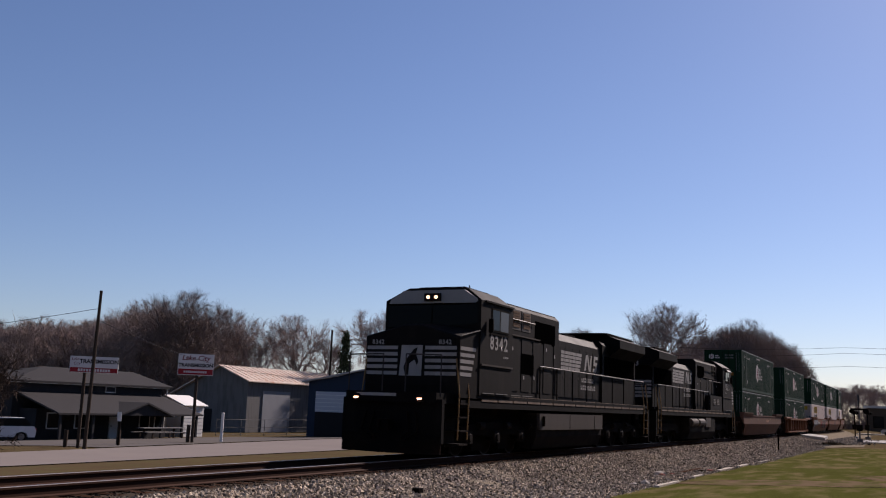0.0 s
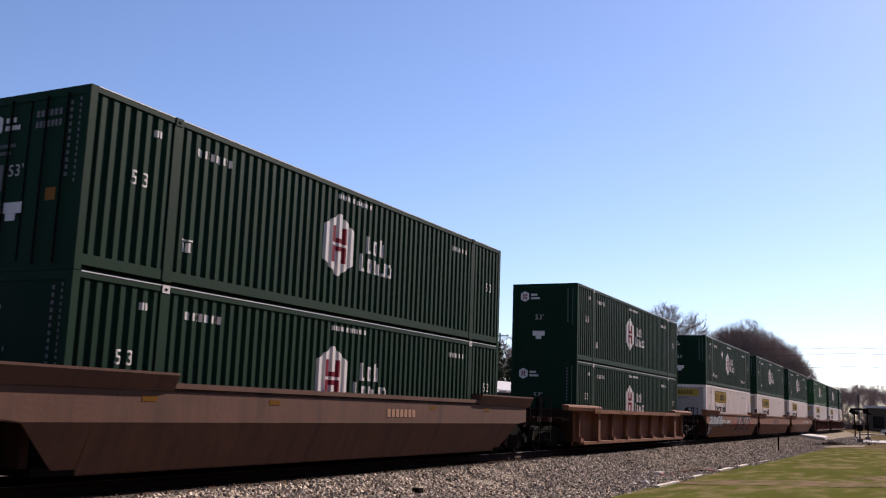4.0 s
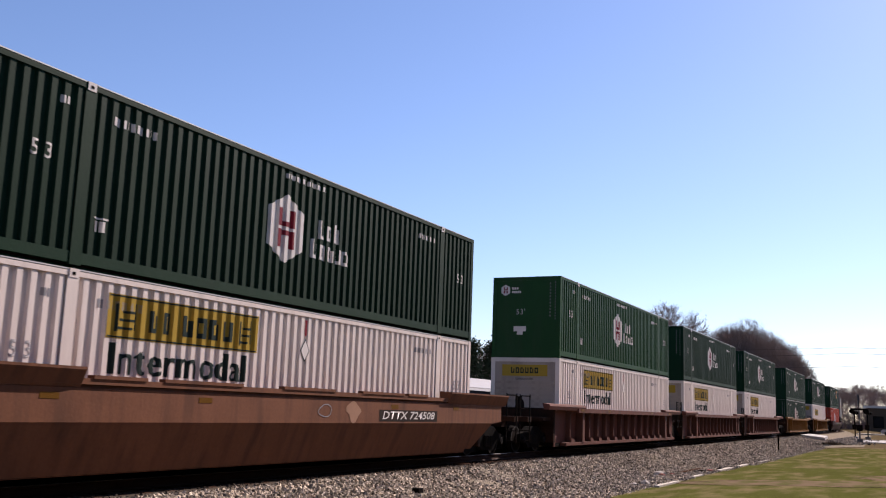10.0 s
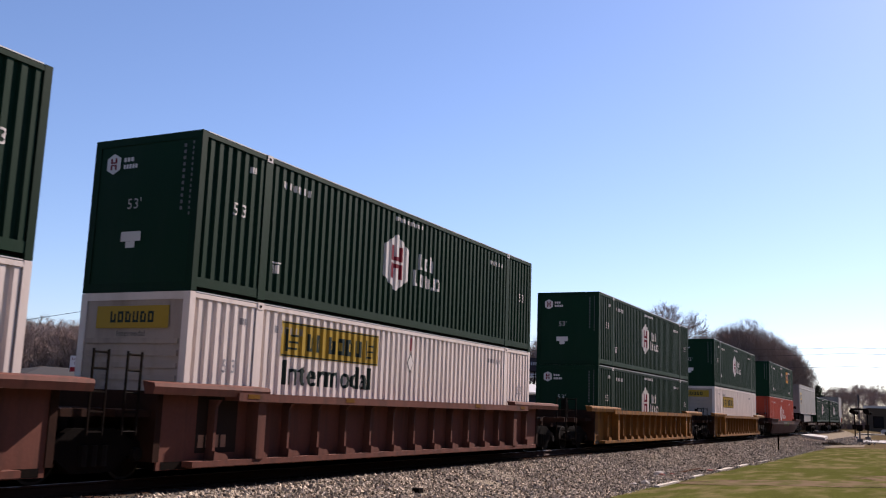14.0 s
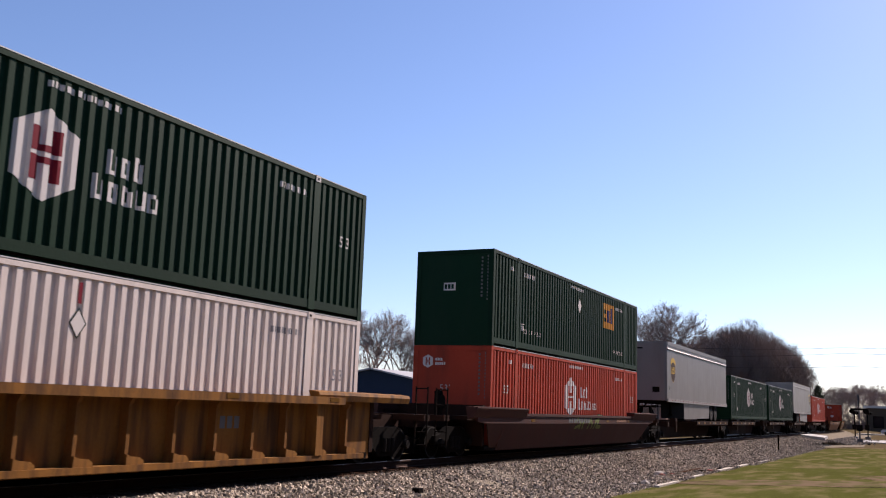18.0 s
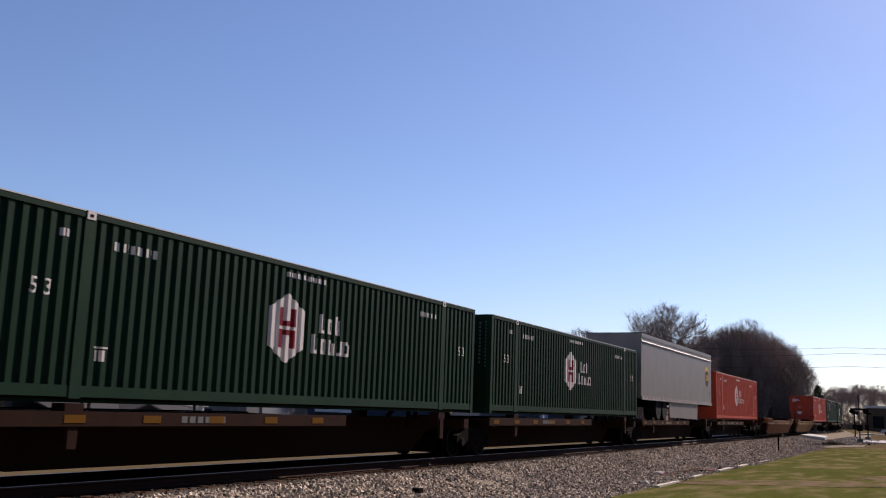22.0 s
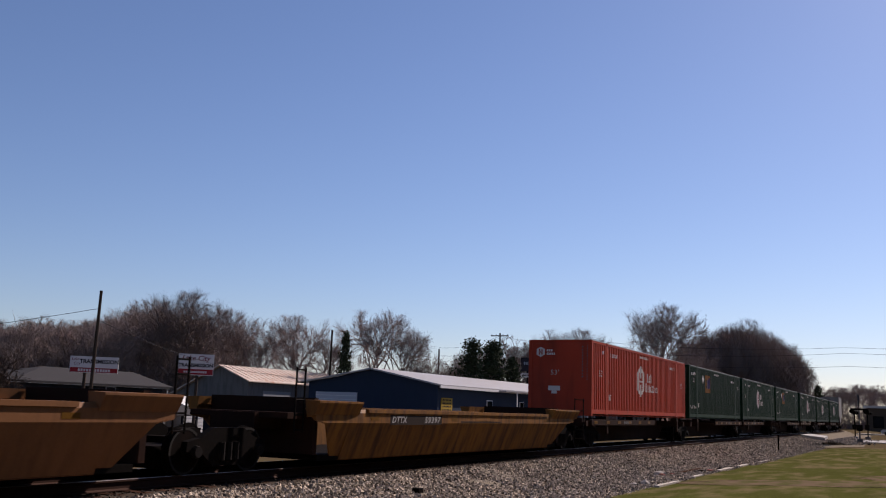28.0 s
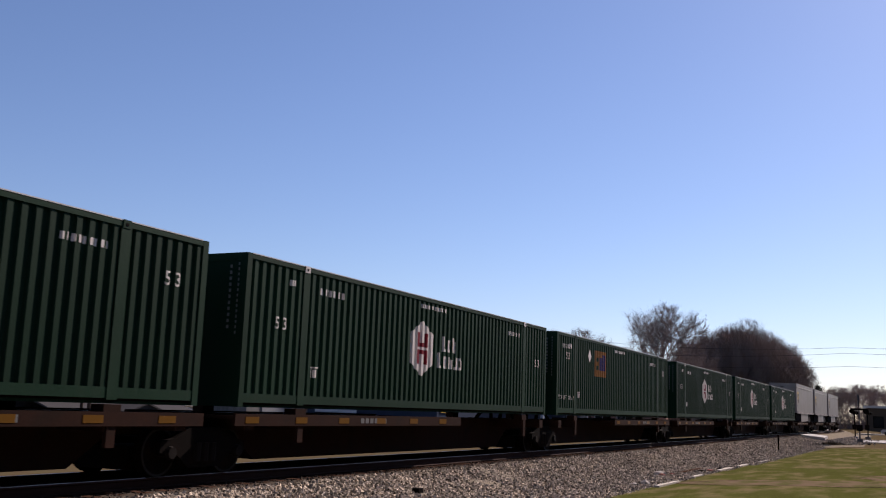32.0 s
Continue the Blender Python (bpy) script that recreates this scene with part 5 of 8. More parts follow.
SOIL = mat("winter_turf_and_soil", (0.085, 0.062, 0.036), 0.95, vary=0.4, size=0.25, fine=9.0, bump=0.5, dirt=(0.07, 0.075, 0.03), dirt_amount=0.6, spec=0.0)
BALLAST = mat("grey_ballast", (0.19, 0.16, 0.122), 0.9, vary=0.5, size=3.0, fine=26.0, bump=0.9, dirt=(0.04, 0.03, 0.024), dirt_amount=0.5, spec=0.0)
STONE = mat("crushed_stone", (0.325, 0.270, 0.208), 0.85, vary=0.35, fine=40.0, bump=0.2, spec=0.0)
TIE = mat("creosoted_timber", (0.045, 0.024, 0.016), 0.9, vary=0.4, size=3.0, bump=0.4, obj_rand=0.3, spec=0.0)
RAIL = mat("rusty_rail_side", (0.045, 0.022, 0.015), 0.8, 0.2, vary=0.3)
RAILHEAD = mat("polished_rail_head", (0.30, 0.26, 0.235), 0.38, 0.85, vary=0.08, bump=0.02)
ROAD = mat("pale_worn_asphalt", (0.20, 0.175, 0.165), 0.9, vary=0.15, size=0.4, fine=30.0, bump=0.2, dirt=(0.18, 0.16, 0.14), dirt_amount=0.5, spec=0.0)
GRASS = mat("spring_grass", (0.064, 0.066, 0.018), 0.9, vary=0.45, size=0.9, fine=30.0, bump=0.3, dirt=(0.14, 0.105, 0.058), dirt_amount=0.7, dirt_size=1.5, dirt_span=(0.45, 0.68), stretch=(1.0, 0.32, 1.0), spec=0.0)
# dark track ballast; the train's shade beside the rails is painted in
SHADED_BALLAST = mat("dark_shaded_ballast", (0.060, 0.048, 0.038), 0.9, vary=0.5, size=3.0, fine=26.0, bump=0.9, spec=0.0)
CONCRETE = mat("weathered_concrete", (0.42, 0.38, 0.33), 0.85, vary=0.2, bump=0.2, spec=0.0)

CURVE_Y, CURVE_R, CURVE_A = 147.0, 400.0, radians(11.0)


def on_track(a):
    """Place and heading (degrees, turned left) at a metres along the track; straight, then a left-hand curve, then straight."""
    if a < CURVE_Y:
        return 0.0, a, 0.0
    k = min((a - CURVE_Y) / CURVE_R, CURVE_A)
    x, y = -CURVE_R * (1 - math.cos(k)), CURVE_Y + CURVE_R * math.sin(k)
    rest = a - CURVE_Y - CURVE_R * k
    return x - math.sin(k) * rest, y + math.cos(k) * rest, math.degrees(k)


def sheet(name, xs, ys, height, material, jitter=0.0, kind="structure", label="", category=""):
    rng = random.Random(3)
    rows, faces = [], []
    for y in ys:
        for x in xs:
            rows.append((x, y, height(x, y) + rng.uniform(-jitter, jitter)))
    w = len(xs)
    for j in range(len(ys) - 1):
        for i in range(w - 1):
            q = j * w + i
            faces.append((q, q + 1, q + w + 1, q + w))
    me = bpy.data.meshes.new(name)
    me.from_pydata(rows, [], faces)
    me.materials.append(material)
    for p in me.polygons:
        p.use_smooth = True
    return tagged(new(name, me), label, category, kind=kind)


gys = [-1500, -600, -200, -60, -20] + list(range(0, 120, 4)) + [130, 150, 180, 220, 300, 500, 900, 1600, 2600]
sheet("ground", GX, gys, lambda x, y: ground_z(x), SOIL, label="winter turf and bare soil around the railway", category="ground")


def strip(name, left, right, y0, y1, lift, material, label, category, step=4.0):
    """A surface laid on the ground between two lines x = f(y)."""
    bm = bmesh.new()
    prev = None
    y = y0
    while y <= y1 + 1e-6:
        a, b = left(y), right(y)
        xs = [a + (b - a) * i / 48 for i in range(49)]
        cur = [bm.verts.new((x, y, ground_z(x) + lift)) for x in xs]
        if prev:
            for i in range(48):
                bm.faces.new((prev[i], prev[i + 1], cur[i + 1], cur[i]))
        prev = cur
        y += step
    ob = part(name, bm, material)
    return tagged(ob, label, category, kind="structure")


strip("road", lambda y: -17.6 - max(-6.0, (y - 24.7) * 0.16), lambda y: -10.3 - max(0, y - 18) * 0.03, -80, 130, 0.03, ROAD, "pale worn asphalt road along the tracks", "road")

LOT = mat("grey_gravelled_lot", (0.115, 0.105, 0.100), 0.95, vary=0.25, size=0.5, fine=20.0, bump=0.3, dirt=(0.09, 0.075, 0.05), dirt_amount=0.5, dirt_size=0.4, spec=0.0)
strip("parking_lot", lambda y: -37.2, lambda y: -18.2 - max(-6.0, (y - 24.7) * 0.16), 31.0, 63.0, 0.035, LOT, "grey gravelled lot before the house", "parking lot")
# ballast bed follows the track
PROFILE = ((-3.3, -0.64), (-1.75, -0.24), (-1.3, -0.190), (0.0, -0.235), (1.3, -0.188), (1.75, -0.23), (3.0, -0.50), (4.3, -0.63), (5.6, -0.60), (6.1, -0.63))
bm = bmesh.new()
prev = None
steps = [-480, -300, -150, -60, -20] + [k * 0.5 for k in range(0, 130)] + list(range(65, 230, 3)) + [260, 300, 400, 560]
rng = random.Random(11)
for a in steps:
    x, y, h = on_track(a)
    c, s = math.cos(radians(h)), math.sin(radians(h))
    cur = []
    for i, (px, pz) in enumerate(PROFILE):
        wob = (rng.uniform(-0.35, 0.25) if i == len(PROFILE) - 1 else rng.uniform(-0.12, 0.12) if abs(px) > 1.8 else 0) if 0 < a < 200 else 0
        cur.append(bm.verts.new((x + (px + wob) * c, y + (px + wob) * s, pz + (rng.uniform(-0.03, 0.03) if abs(px) > 1.4 else 0))))
    if prev:
        for i in range(len(PROFILE) - 1):
            bm.faces.new((prev[i], prev[i + 1], cur[i + 1], cur[i]))
    prev = cur
bed = part("ballast_bed", bm, BALLAST, smooth=True)
# the inner faces, out past the tie ends, carry the painted shade
bed.data.materials.append(SHADED_BALLAST)
for k, p in enumerate(bed.data.polygons):
    p.material_index = 1 if 1 <= k % (len(PROFILE) - 1) <= 4 else 0
tagged(bed, "grey crushed-stone ballast bed, dark at the rails with painted shade", "ballast", kind="structure")


def ballast_z(x):
    return float(np.interp(x, [p[0] for p in PROFILE], [p[1] for p in PROFILE]))


def stones(name, count, spread, sizes, seed, material, label, zfun, category="gravel"):
    """Loose angular stones, one object."""
    r = random.Random(seed)
    verts, faces = [], []
    base = ((1, 0, 0), (-1, 0, 0), (0, 1, 0), (0, -1, 0), (0, 0, 1), (0, 0, -0.6))
    tri = ((0, 2, 4), (2, 1, 4), (1, 3, 4), (3, 0, 4), (2, 0, 5), (1, 2, 5), (3, 1, 5), (0, 3, 5))
    for _ in range(count):
        x, y = spread(r)
        sz = r.uniform(*sizes)
        e = Euler((r.uniform(0, 6.3), r.uniform(0, 6.3), r.uniform(0, 6.3))).to_matrix()
        o = len(verts)
        for b in base:
            v = e @ Vector([c * sz * r.uniform(0.6, 1.25) for c in b])
            verts.append((x + v.x, y + v.y, zfun(x) + v.z + sz * 0.25))
        faces += [(o + a, o + b, o + c) for a, b, c in tri]
    me = bpy.data.meshes.new(name)
    me.from_pydata(verts, [], faces)
    me.materials.append(material)
    return tagged(new(name, me), label, category, kind="stuff")


def near_shoulder(r):
    y = 9.5 + 53.5 * r.random() ** 1.7
    return r.uniform(1.58, 6.0 if r.random() < 0.85 else 6.5), y


STONE.node_tree.nodes.new("ShaderNodeNewGeometry").name = "Geo"
_n, _l = STONE.node_tree.nodes, STONE.node_tree.links
_hs = _n.new("ShaderNodeHueSaturation")
_mr = _n.new("ShaderNodeMapRange")
_mr.inputs["To Min"].default_value, _mr.inputs["To Max"].default_value = 0.18, 1.95
_l.new(_n["Geo"].outputs["Random Per Island"], _mr.inputs["Value"])
_l.new(_mr.outputs[0], _hs.inputs["Value"])
_l.new(_n["Principled BSDF"].inputs["Base Color"].links[0].from_socket, _hs.inputs["Color"])
_l.new(_hs.outputs[0], _n["Principled BSDF"].inputs["Base Color"])
stones("ballast_stones", 70000, near_shoulder, (0.026, 0.060), 5, STONE, "loose grey and brown crushed ballast stones", ballast_z)
stones("ballast_stones", 30000, lambda r: (r.uniform(1.6, 6.3), 42 + 64 * r.random() ** 1.3), (0.042, 0.090), 8, STONE, "loose grey and brown crushed ballast stones", ballast_z)
stones("track_stones", 9000, lambda r: (r.uniform(-2.6, 1.6), r.uniform(7, 40)), (0.02, 0.045), 6, SHADED_BALLAST, "dark ballast stones between the ties", lambda x: ballast_z(x) - 0.01)

# ties and rails
track = tagged(new("railway_track"), "single railway track on dark timber ties", "railway track", kind="structure")


def tie_mesh():
    b2 = bmesh.new()
    box(b2, -1.30, 1.30, -0.11, 0.11, -0.19, 0.0)
    bmesh.ops.bevel(b2, geom=b2.edges[:], offset=0.012, segments=1, affect="EDGES")
    me = bpy.data.meshes.new("tie")
    b2.to_mesh(me)
    b2.free()
    me.materials.append(TIE)
    return me


TIE_ME = tie_mesh()
for s in (-1, 1):
    for name, ring, m in (("rail", ((-0.07, -0.178), (0.07, -0.178), (0.07, -0.165), (0.012, -0.145), (0.012, -0.05), (0.036, -0.035), (0.036, -0.006), (-0.036, -0.006), (-0.036, -0.035), (-0.012, -0.05), (-0.012, -0.145), (-0.07, -0.165)), RAIL), ("rail_head", ((-0.033, -0.006), (0.033, -0.006), (0.031, 0.0), (-0.031, 0.0)), RAILHEAD)):
        bm = bmesh.new()
        prev = None
        for a in [-480, 0, 60, 120] + list(range(147, 230, 6)) + [300, 560]:
            x, y, h = on_track(a)
            c, q = math.cos(radians(h)), math.sin(radians(h))
            cur = [bm.verts.new((x + (s * 0.755 + px) * c, y + (s * 0.755 + px) * q, pz)) for px, pz in ring]
            if prev:
                for i in range(len(ring)):
                    j = (i + 1) % len(ring)
                    bm.faces.new((prev[i], prev[j], cur[j], cur[i]))
            prev = cur
        part(name, bm, m, track)


# ---- trees ----
BARK = mat("grey_brown_bark", (0.20, 0.165, 0.14), 0.9, vary=0.3, size=2.0, bump=0.3)
TWIG = mat("winter_twigs", (0.25, 0.195, 0.172), 0.9, vary=0.3, size=0.3, bump=0.0, obj_rand=0.3)
RED_TWIG = mat("reddish_buds", (0.27, 0.13, 0.11), 0.9, vary=0.3, size=0.4, bump=0.0)
NEEDLE = mat("dark_evergreen_leaf", (0.040, 0.050, 0.026), 0.8, vary=0.5, size=0.6, bump=0.0)
THICKET = mat("brown_undergrowth", (0.19, 0.145, 0.122), 0.95, vary=0.4, size=0.2, bump=0.0)


def add_limb(verts, faces, p0, p1, r0, r1, sides=3):
    q = (p1 - p0).to_track_quat("Z", "Y")
    o = len(verts)
    for p, r in ((p0, r0), (p1, r1)):
        for i in range(sides):
            a = 2 * math.pi * i / sides
            verts.append(tuple(p + q @ Vector((math.cos(a) * r, math.sin(a) * r, 0))))
    for i in range(sides):
        j = (i + 1) % sides
        faces.append((o + i, o + j, o + sides + j, o + sides + i))


CROWN_WIDTH = {}


def bare_tree(seed, height, spread=0.42, fork=0.28, twigs=5, stems=1, twig=None, depth=6, main=4, lift=0.03):
    """Leafless tree: a tapered trunk that parts into main limbs, each forking on and on into a rounded crown of fine twigs."""
    r = random.Random(seed)
    root = new("bare_tree")
    tv, tf, cv, cf = [], [], [], []

    def turned_off(way, angle):
        side = way.cross(Vector((r.gauss(0, 1), r.gauss(0, 1), r.gauss(0, 1)))).normalized()
        return (way * math.cos(angle) + side * math.sin(angle)).normalized()

    def grow(p, way, length, rad, level):
        mid = p + way * length * 0.5
        way2 = turned_off(way, r.uniform(0.05, 0.30))
        tip = mid + way2 * length * 0.5
        vv, ff = (tv, tf) if level <= 1 else (cv, cf)
        s = 6 if level <= 1 else 4 if level <= 3 else 3
        add_limb(vv, ff, p, mid, rad, rad * 0.86, s)
        add_limb(vv, ff, mid, tip, rad * 0.86, rad * 0.74, s)
        if level >= depth:
            for _ in range(twigs):
                a = p.lerp(tip, r.uniform(0.1, 1.0))
                w = (turned_off(way2, r.uniform(0.3, 1.1)) + Vector((0, 0, lift * 2))).normalized()
                b = a + w * length * r.uniform(0.5, 1.0)
                add_limb(cv, cf, a, b, 0.010, 0.007, 3)
                add_limb(cv, cf, b, b + turned_off(w, 0.5) * length * 0.5, 0.007, 0.004, 3)
            return
        for k in range(2 if r.random() < 0.55 else 3):
            w = (turned_off(way2, spread * r.uniform(0.7, 1.6)) + Vector((0, 0, lift))).normalized()
            start = tip if k < 2 else p.lerp(tip, r.uniform(0.35, 0.8))
            grow(start, w, length * r.uniform(0.70, 0.84), rad * (0.72 if k < 2 else 0.5), level + 1)

    for k in range(stems):
        way = (Vector((0, 0, 1)) + Vector((r.uniform(-1, 1), r.uniform(-1, 1), 0)) * (0.05 if stems == 1 else 0.28)).normalized()
        p = Vector((r.uniform(-0.5, 0.5) * (stems > 1), r.uniform(-0.5, 0.5) * (stems > 1), -0.3))
        rad = height * (0.017 if stems == 1 else 0.012)
        for i in range(4):
            q = p + way * height * fork / 4
            add_limb(tv, tf, p, q, rad * (1.25 - 0.08 * i), rad * (1.17 - 0.08 * i), 8)
            p, way = q, (way + Vector((r.uniform(-1, 1), r.uniform(-1, 1), 0.3)) * 0.07).normalized()
        for m in range(main):
            w = (turned_off(way, spread * r.uniform(0.7, 1.9) if m else 0.08) + Vector((0, 0, 0.1))).normalized()
            grow(p - way * height * fork * r.uniform(0.0, 0.25) * (m > 1), w, height * r.uniform(0.19, 0.25), rad * (0.62 if m else 0.75), 1)
    # stray shoots are shortened to the crown's rounded outline
    co = np.array(cv)
    mid = co[:, :2].mean(axis=0)
    out = np.hypot(*(co[:, :2] - mid).T)
    reach, top = np.percentile(out, 93), np.percentile(co[:, 2], 98)
    pull = np.where(out > reach, (reach + (out - reach) * 0.3) / np.maximum(out, 1e-6), 1.0)
    co[:, :2] = mid + (co[:, :2] - mid) * pull[:, None]
    co[:, 2] = np.where(co[:, 2] > top, top + (co[:, 2] - top) * 0.4, co[:, 2])
    f = height / co[:, 2].max()
    CROWN_WIDTH[root.name] = 2 * reach * f
    for name, vv, ff, m in (("trunk", tv, tf, BARK), ("crown", co.tolist(), cf, twig or TWIG)):
        me = bpy.data.meshes.new(name)
        me.from_pydata([(x * f, y * f, z * f) for x, y, z in vv], [], ff)
        me.materials.append(m)
        new(name, me).parent = root
    return root


def evergreen(seed, height, width):
    """Dark evergreen: trunk, and a ragged crown of many small leaf tufts on short limbs."""
    r = random.Random(seed)
    root = new("evergreen_tree")
    tv, tf, cv, cf = [], [], [], []
    add_limb(tv, tf, Vector((0, 0, -0.3)), Vector((0, 0, height * 0.95)), height * 0.018, 0.03, 7)
    for k in range(90):
        h = height * (0.22 + 0.78 * (k / 90))
        a = r.uniform(0, 6.28)
        reach = width * (1.05 - 0.8 * k / 90) * r.uniform(0.45, 1.1)
        p0 = Vector((0, 0, h))
        p1 = p0 + Vector((math.cos(a) * reach, math.sin(a) * reach, reach * r.uniform(-0.1, 0.35)))
        add_limb(tv, tf, p0, p1, 0.04, 0.015, 3)
        for _ in range(46):
            c = p0.lerp(p1, r.uniform(0.35, 1.05)) + Vector((r.gauss(0, 0.28), r.gauss(0, 0.28), r.gauss(0, 0.22)))
            o = len(cv)
            for _ in range(3):
                cv.append(tuple(c + Vector((r.uniform(-1, 1), r.uniform(-1, 1), r.uniform(-1, 1))) * 0.20))
            cf.append((o, o + 1, o + 2))
    for name, vv, ff, m in (("trunk", tv, tf, BARK), ("crown", cv, cf, NEEDLE)):
        me = bpy.data.meshes.new(name)
        me.from_pydata(vv, [], ff)
        me.materials.append(m)
        new(name, me).parent = root
    return root


def polar(deg, dist):
    return EYE.x - dist * math.sin(radians(deg)), dist * math.cos(radians(deg))


TREES = {"a": (bare_tree(21, 14.0, 0.46, 0.22, 10, lift=0.03), 14.0), "b": (bare_tree(27, 14.0, 0.50, 0.20, 9, main=6, lift=0.03), 14.0), "c": (bare_tree(23, 14.0, 0.44, 0.10, 12, main=6, lift=0.12), 14.0), "d": (bare_tree(24, 14.0, 0.48, 0.14, 9, 2, main=3, lift=0.03), 14.0), "e": (bare_tree(29, 14.0, 0.50, 0.24, 10, main=5, lift=0.02), 14.0)}
TREE_LABEL = {"a": "leafless grey-brown tree with upright limbs", "b": "leafless tree with a broad open crown", "c": "tall leafless tree with dense fine twigs", "d": "leafless tree forking from the ground", "e": "leafless tree with a tall clear trunk"}
USED = set()


def plant(kind, deg, dist, height, turn, group="winter woods", width=None):
    x, y = polar(deg, dist)
    ob, h = TREES[kind]
    k = height / h
    wide = max(width / CROWN_WIDTH[ob.name], (0.5 if "dense" in group else 0.78) * k) if width else k
    m = Matrix.Translation((x, y, ground_z(x))) @ pose(0, 0, 0, 0, 0, turn)
    if kind in USED:
        ob = copy_thing(ob, m)
    else:
        USED.add(kind)
    ob.matrix_basis = m @ Matrix.Diagonal((wide, wide, k, 1))
    tagged(ob, TREE_LABEL[kind], "tree", group)


def risen(deg, dist, rise):
    """Height of a tree there whose top stands so many degrees above the eye."""
    x, _ = polar(deg, dist)
    return dist * math.tan(radians(rise)) + EYE.z - ground_z(x)


rng = random.Random(77)
# woods behind the buildings: degrees left of the track, rise above the eye, width of the crown in degrees
SKYLINE = ((52.3, 4.0, 2.6), (50.8, 4.1, 2.6), (49.1, 4.4, 2.6), (47.6, 4.2, 2.4), (46.4, 4.2, 2.4), (45.2, 4.9, 2.4), (43.8, 5.2, 2.4), (42.3, 6.3, 2.4), (41.0, 5.0, 2.2), (38.9, 5.4, 2.9), (37.3, 4.0, 1.8),
           (35.0, 5.2, 2.9), (33.4, 3.9, 1.6), (30.9, 5.8, 3.4), (29.3, 4.8, 1.8), (27.4, 2.9, 1.5), (26.2, 2.4, 1.5), (24.8, 3.3, 1.8), (23.4, 4.0, 2.0), (21.8, 4.5, 2.2), (20.4, 4.9, 2.2), (18.7, 4.95, 2.4), (17.0, 4.1, 2.0), (15.8, 3.4, 1.6))
for deg, rise, w in SKYLINE:
    far = rng.uniform(116, 124) * (1.22 if deg < 26.0 else 1.0)
    plant(rng.choice("adde" if deg > 40 else "aebe"), deg, far, risen(deg, far, rise), rng.uniform(0, 360), width=radians(w) * far * 1.25)
for deg, rise, w in SKYLINE:
    if deg > 40:
        for k in (0.1, 0.5, 0.9, 1.3):
            far = rng.uniform(128, 144)
            plant(rng.choice("adec"), deg + k, far, risen(deg, far, rise * rng.uniform(0.78, 0.95)), rng.uniform(0, 360))
    elif deg < 24.5:
        far = rng.uniform(158, 168)
        plant(rng.choice("ae"), deg + 0.7, far, risen(deg, far, rise * 0.85), rng.uniform(0, 360), width=radians(w) * far)
# lone tree and the dark wood where the track bends away
plant("e", 13.9, 118, risen(13.9, 118, 6.5), 20, "trees by the track", 9.0)
plant("d", 15.0, 124, risen(15.0, 124, 3.6), 120, "trees by the track", 4.0)
plant("a", 11.9, 126, risen(11.9, 126, 4.2), 250, "trees by the track", 4.0)


def dome(deg):
    """Height of the rounded wood by the bend, by direction."""
    return risen(deg, 180, float(np.interp(deg, (5.3, 5.9, 6.5, 7.1, 8.7, 10.6, 12.0), (2.4, 3.7, 4.4, 4.8, 5.55, 5.0, 4.5))))


for k in range(40):
    deg = 11.7 - (k + 0.5) / 40 * 5.5 + rng.uniform(-0.1, 0.1)
    plant(rng.choice("cccd"), deg, rng.uniform(170, 192), dome(deg - (0.25 if deg < 8 else 0.0)) * rng.uniform(0.90, 1.0), rng.uniform(0, 360), "dense wood by the bend", rng.uniform(3.8, 5.2))
for k in range(14):
    plant(rng.choice("abde"), 4.9 - k * 0.42, rng.uniform(262, 285), rng.uniform(9.5, 12.5), rng.uniform(0, 360), "far tree line", 8.0)


def thicket(name, deg0, deg1, dist, depth, count, low, high, seed, label, thick=0.05, top=None):
    """Undergrowth of thin crossing stems, one object."""
    r = random.Random(seed)
    vv, ff = [], []
    for _ in range(count):
        d = r.uniform(deg0, deg1)
        x, y = polar(d, dist + r.uniform(0, depth))
        z = ground_z(x)
        h = r.uniform(low, high) * (0.5 + 0.5 * r.random()) if top is None else top(d) * r.uniform(0.75, 0.97)
        p = Vector((x, y, z + h * r.random() ** (1.5 if top is None else 0.8) * 0.8))
        w = Vector((r.gauss(0, 0.9), r.gauss(0, 0.9), 1.0)).normalized()
        add_limb(vv, ff, p, p + w * min(h, 9.0) * r.uniform(0.15, 0.4), thick * r.uniform(0.5, 1), 0.01, 3)
    me = bpy.data.meshes.new(name)
    me.from_pydata(vv, [], ff)
    me.materials.append(THICKET)
    tagged(new(name, me), label, "undergrowth", kind="stuff")


thicket("undergrowth", 39.5, 54.0, 114, 30, 34000, 6.0, 13.0, 31, "brown leafless undergrowth below the woods", 0.07)
thicket("undergrowth", 32.0, 39.5, 118, 30, 16000, 4.0, 9.0, 37, "brown leafless brush behind the warehouse", 0.06)
thicket("undergrowth", 26.0, 33.0, 112, 30, 6000, 3.0, 6.5, 32, "brown leafless brush behind the buildings", 0.08)
thicket("undergrowth", 14.5, 26.0, 142, 24, 9000, 3.0, 7.0, 36, "brown leafless brush behind a brick house", 0.08)
thicket("undergrowth", 5.9, 11.9, 168, 26, 16000, 9.0, 19.0, 33, "brown twigs filling the wood by the bend", 0.035, dome)
thicket("undergrowth", 11.9, 15.0, 140, 24, 5000, 3.0, 9.0, 35, "brown brush below the lone tree", 0.06)
thicket("undergrowth", -2.0, 5.6, 262, 30, 5000, 4.0, 8.0, 34, "dark brush along the far tree line", 0.13)

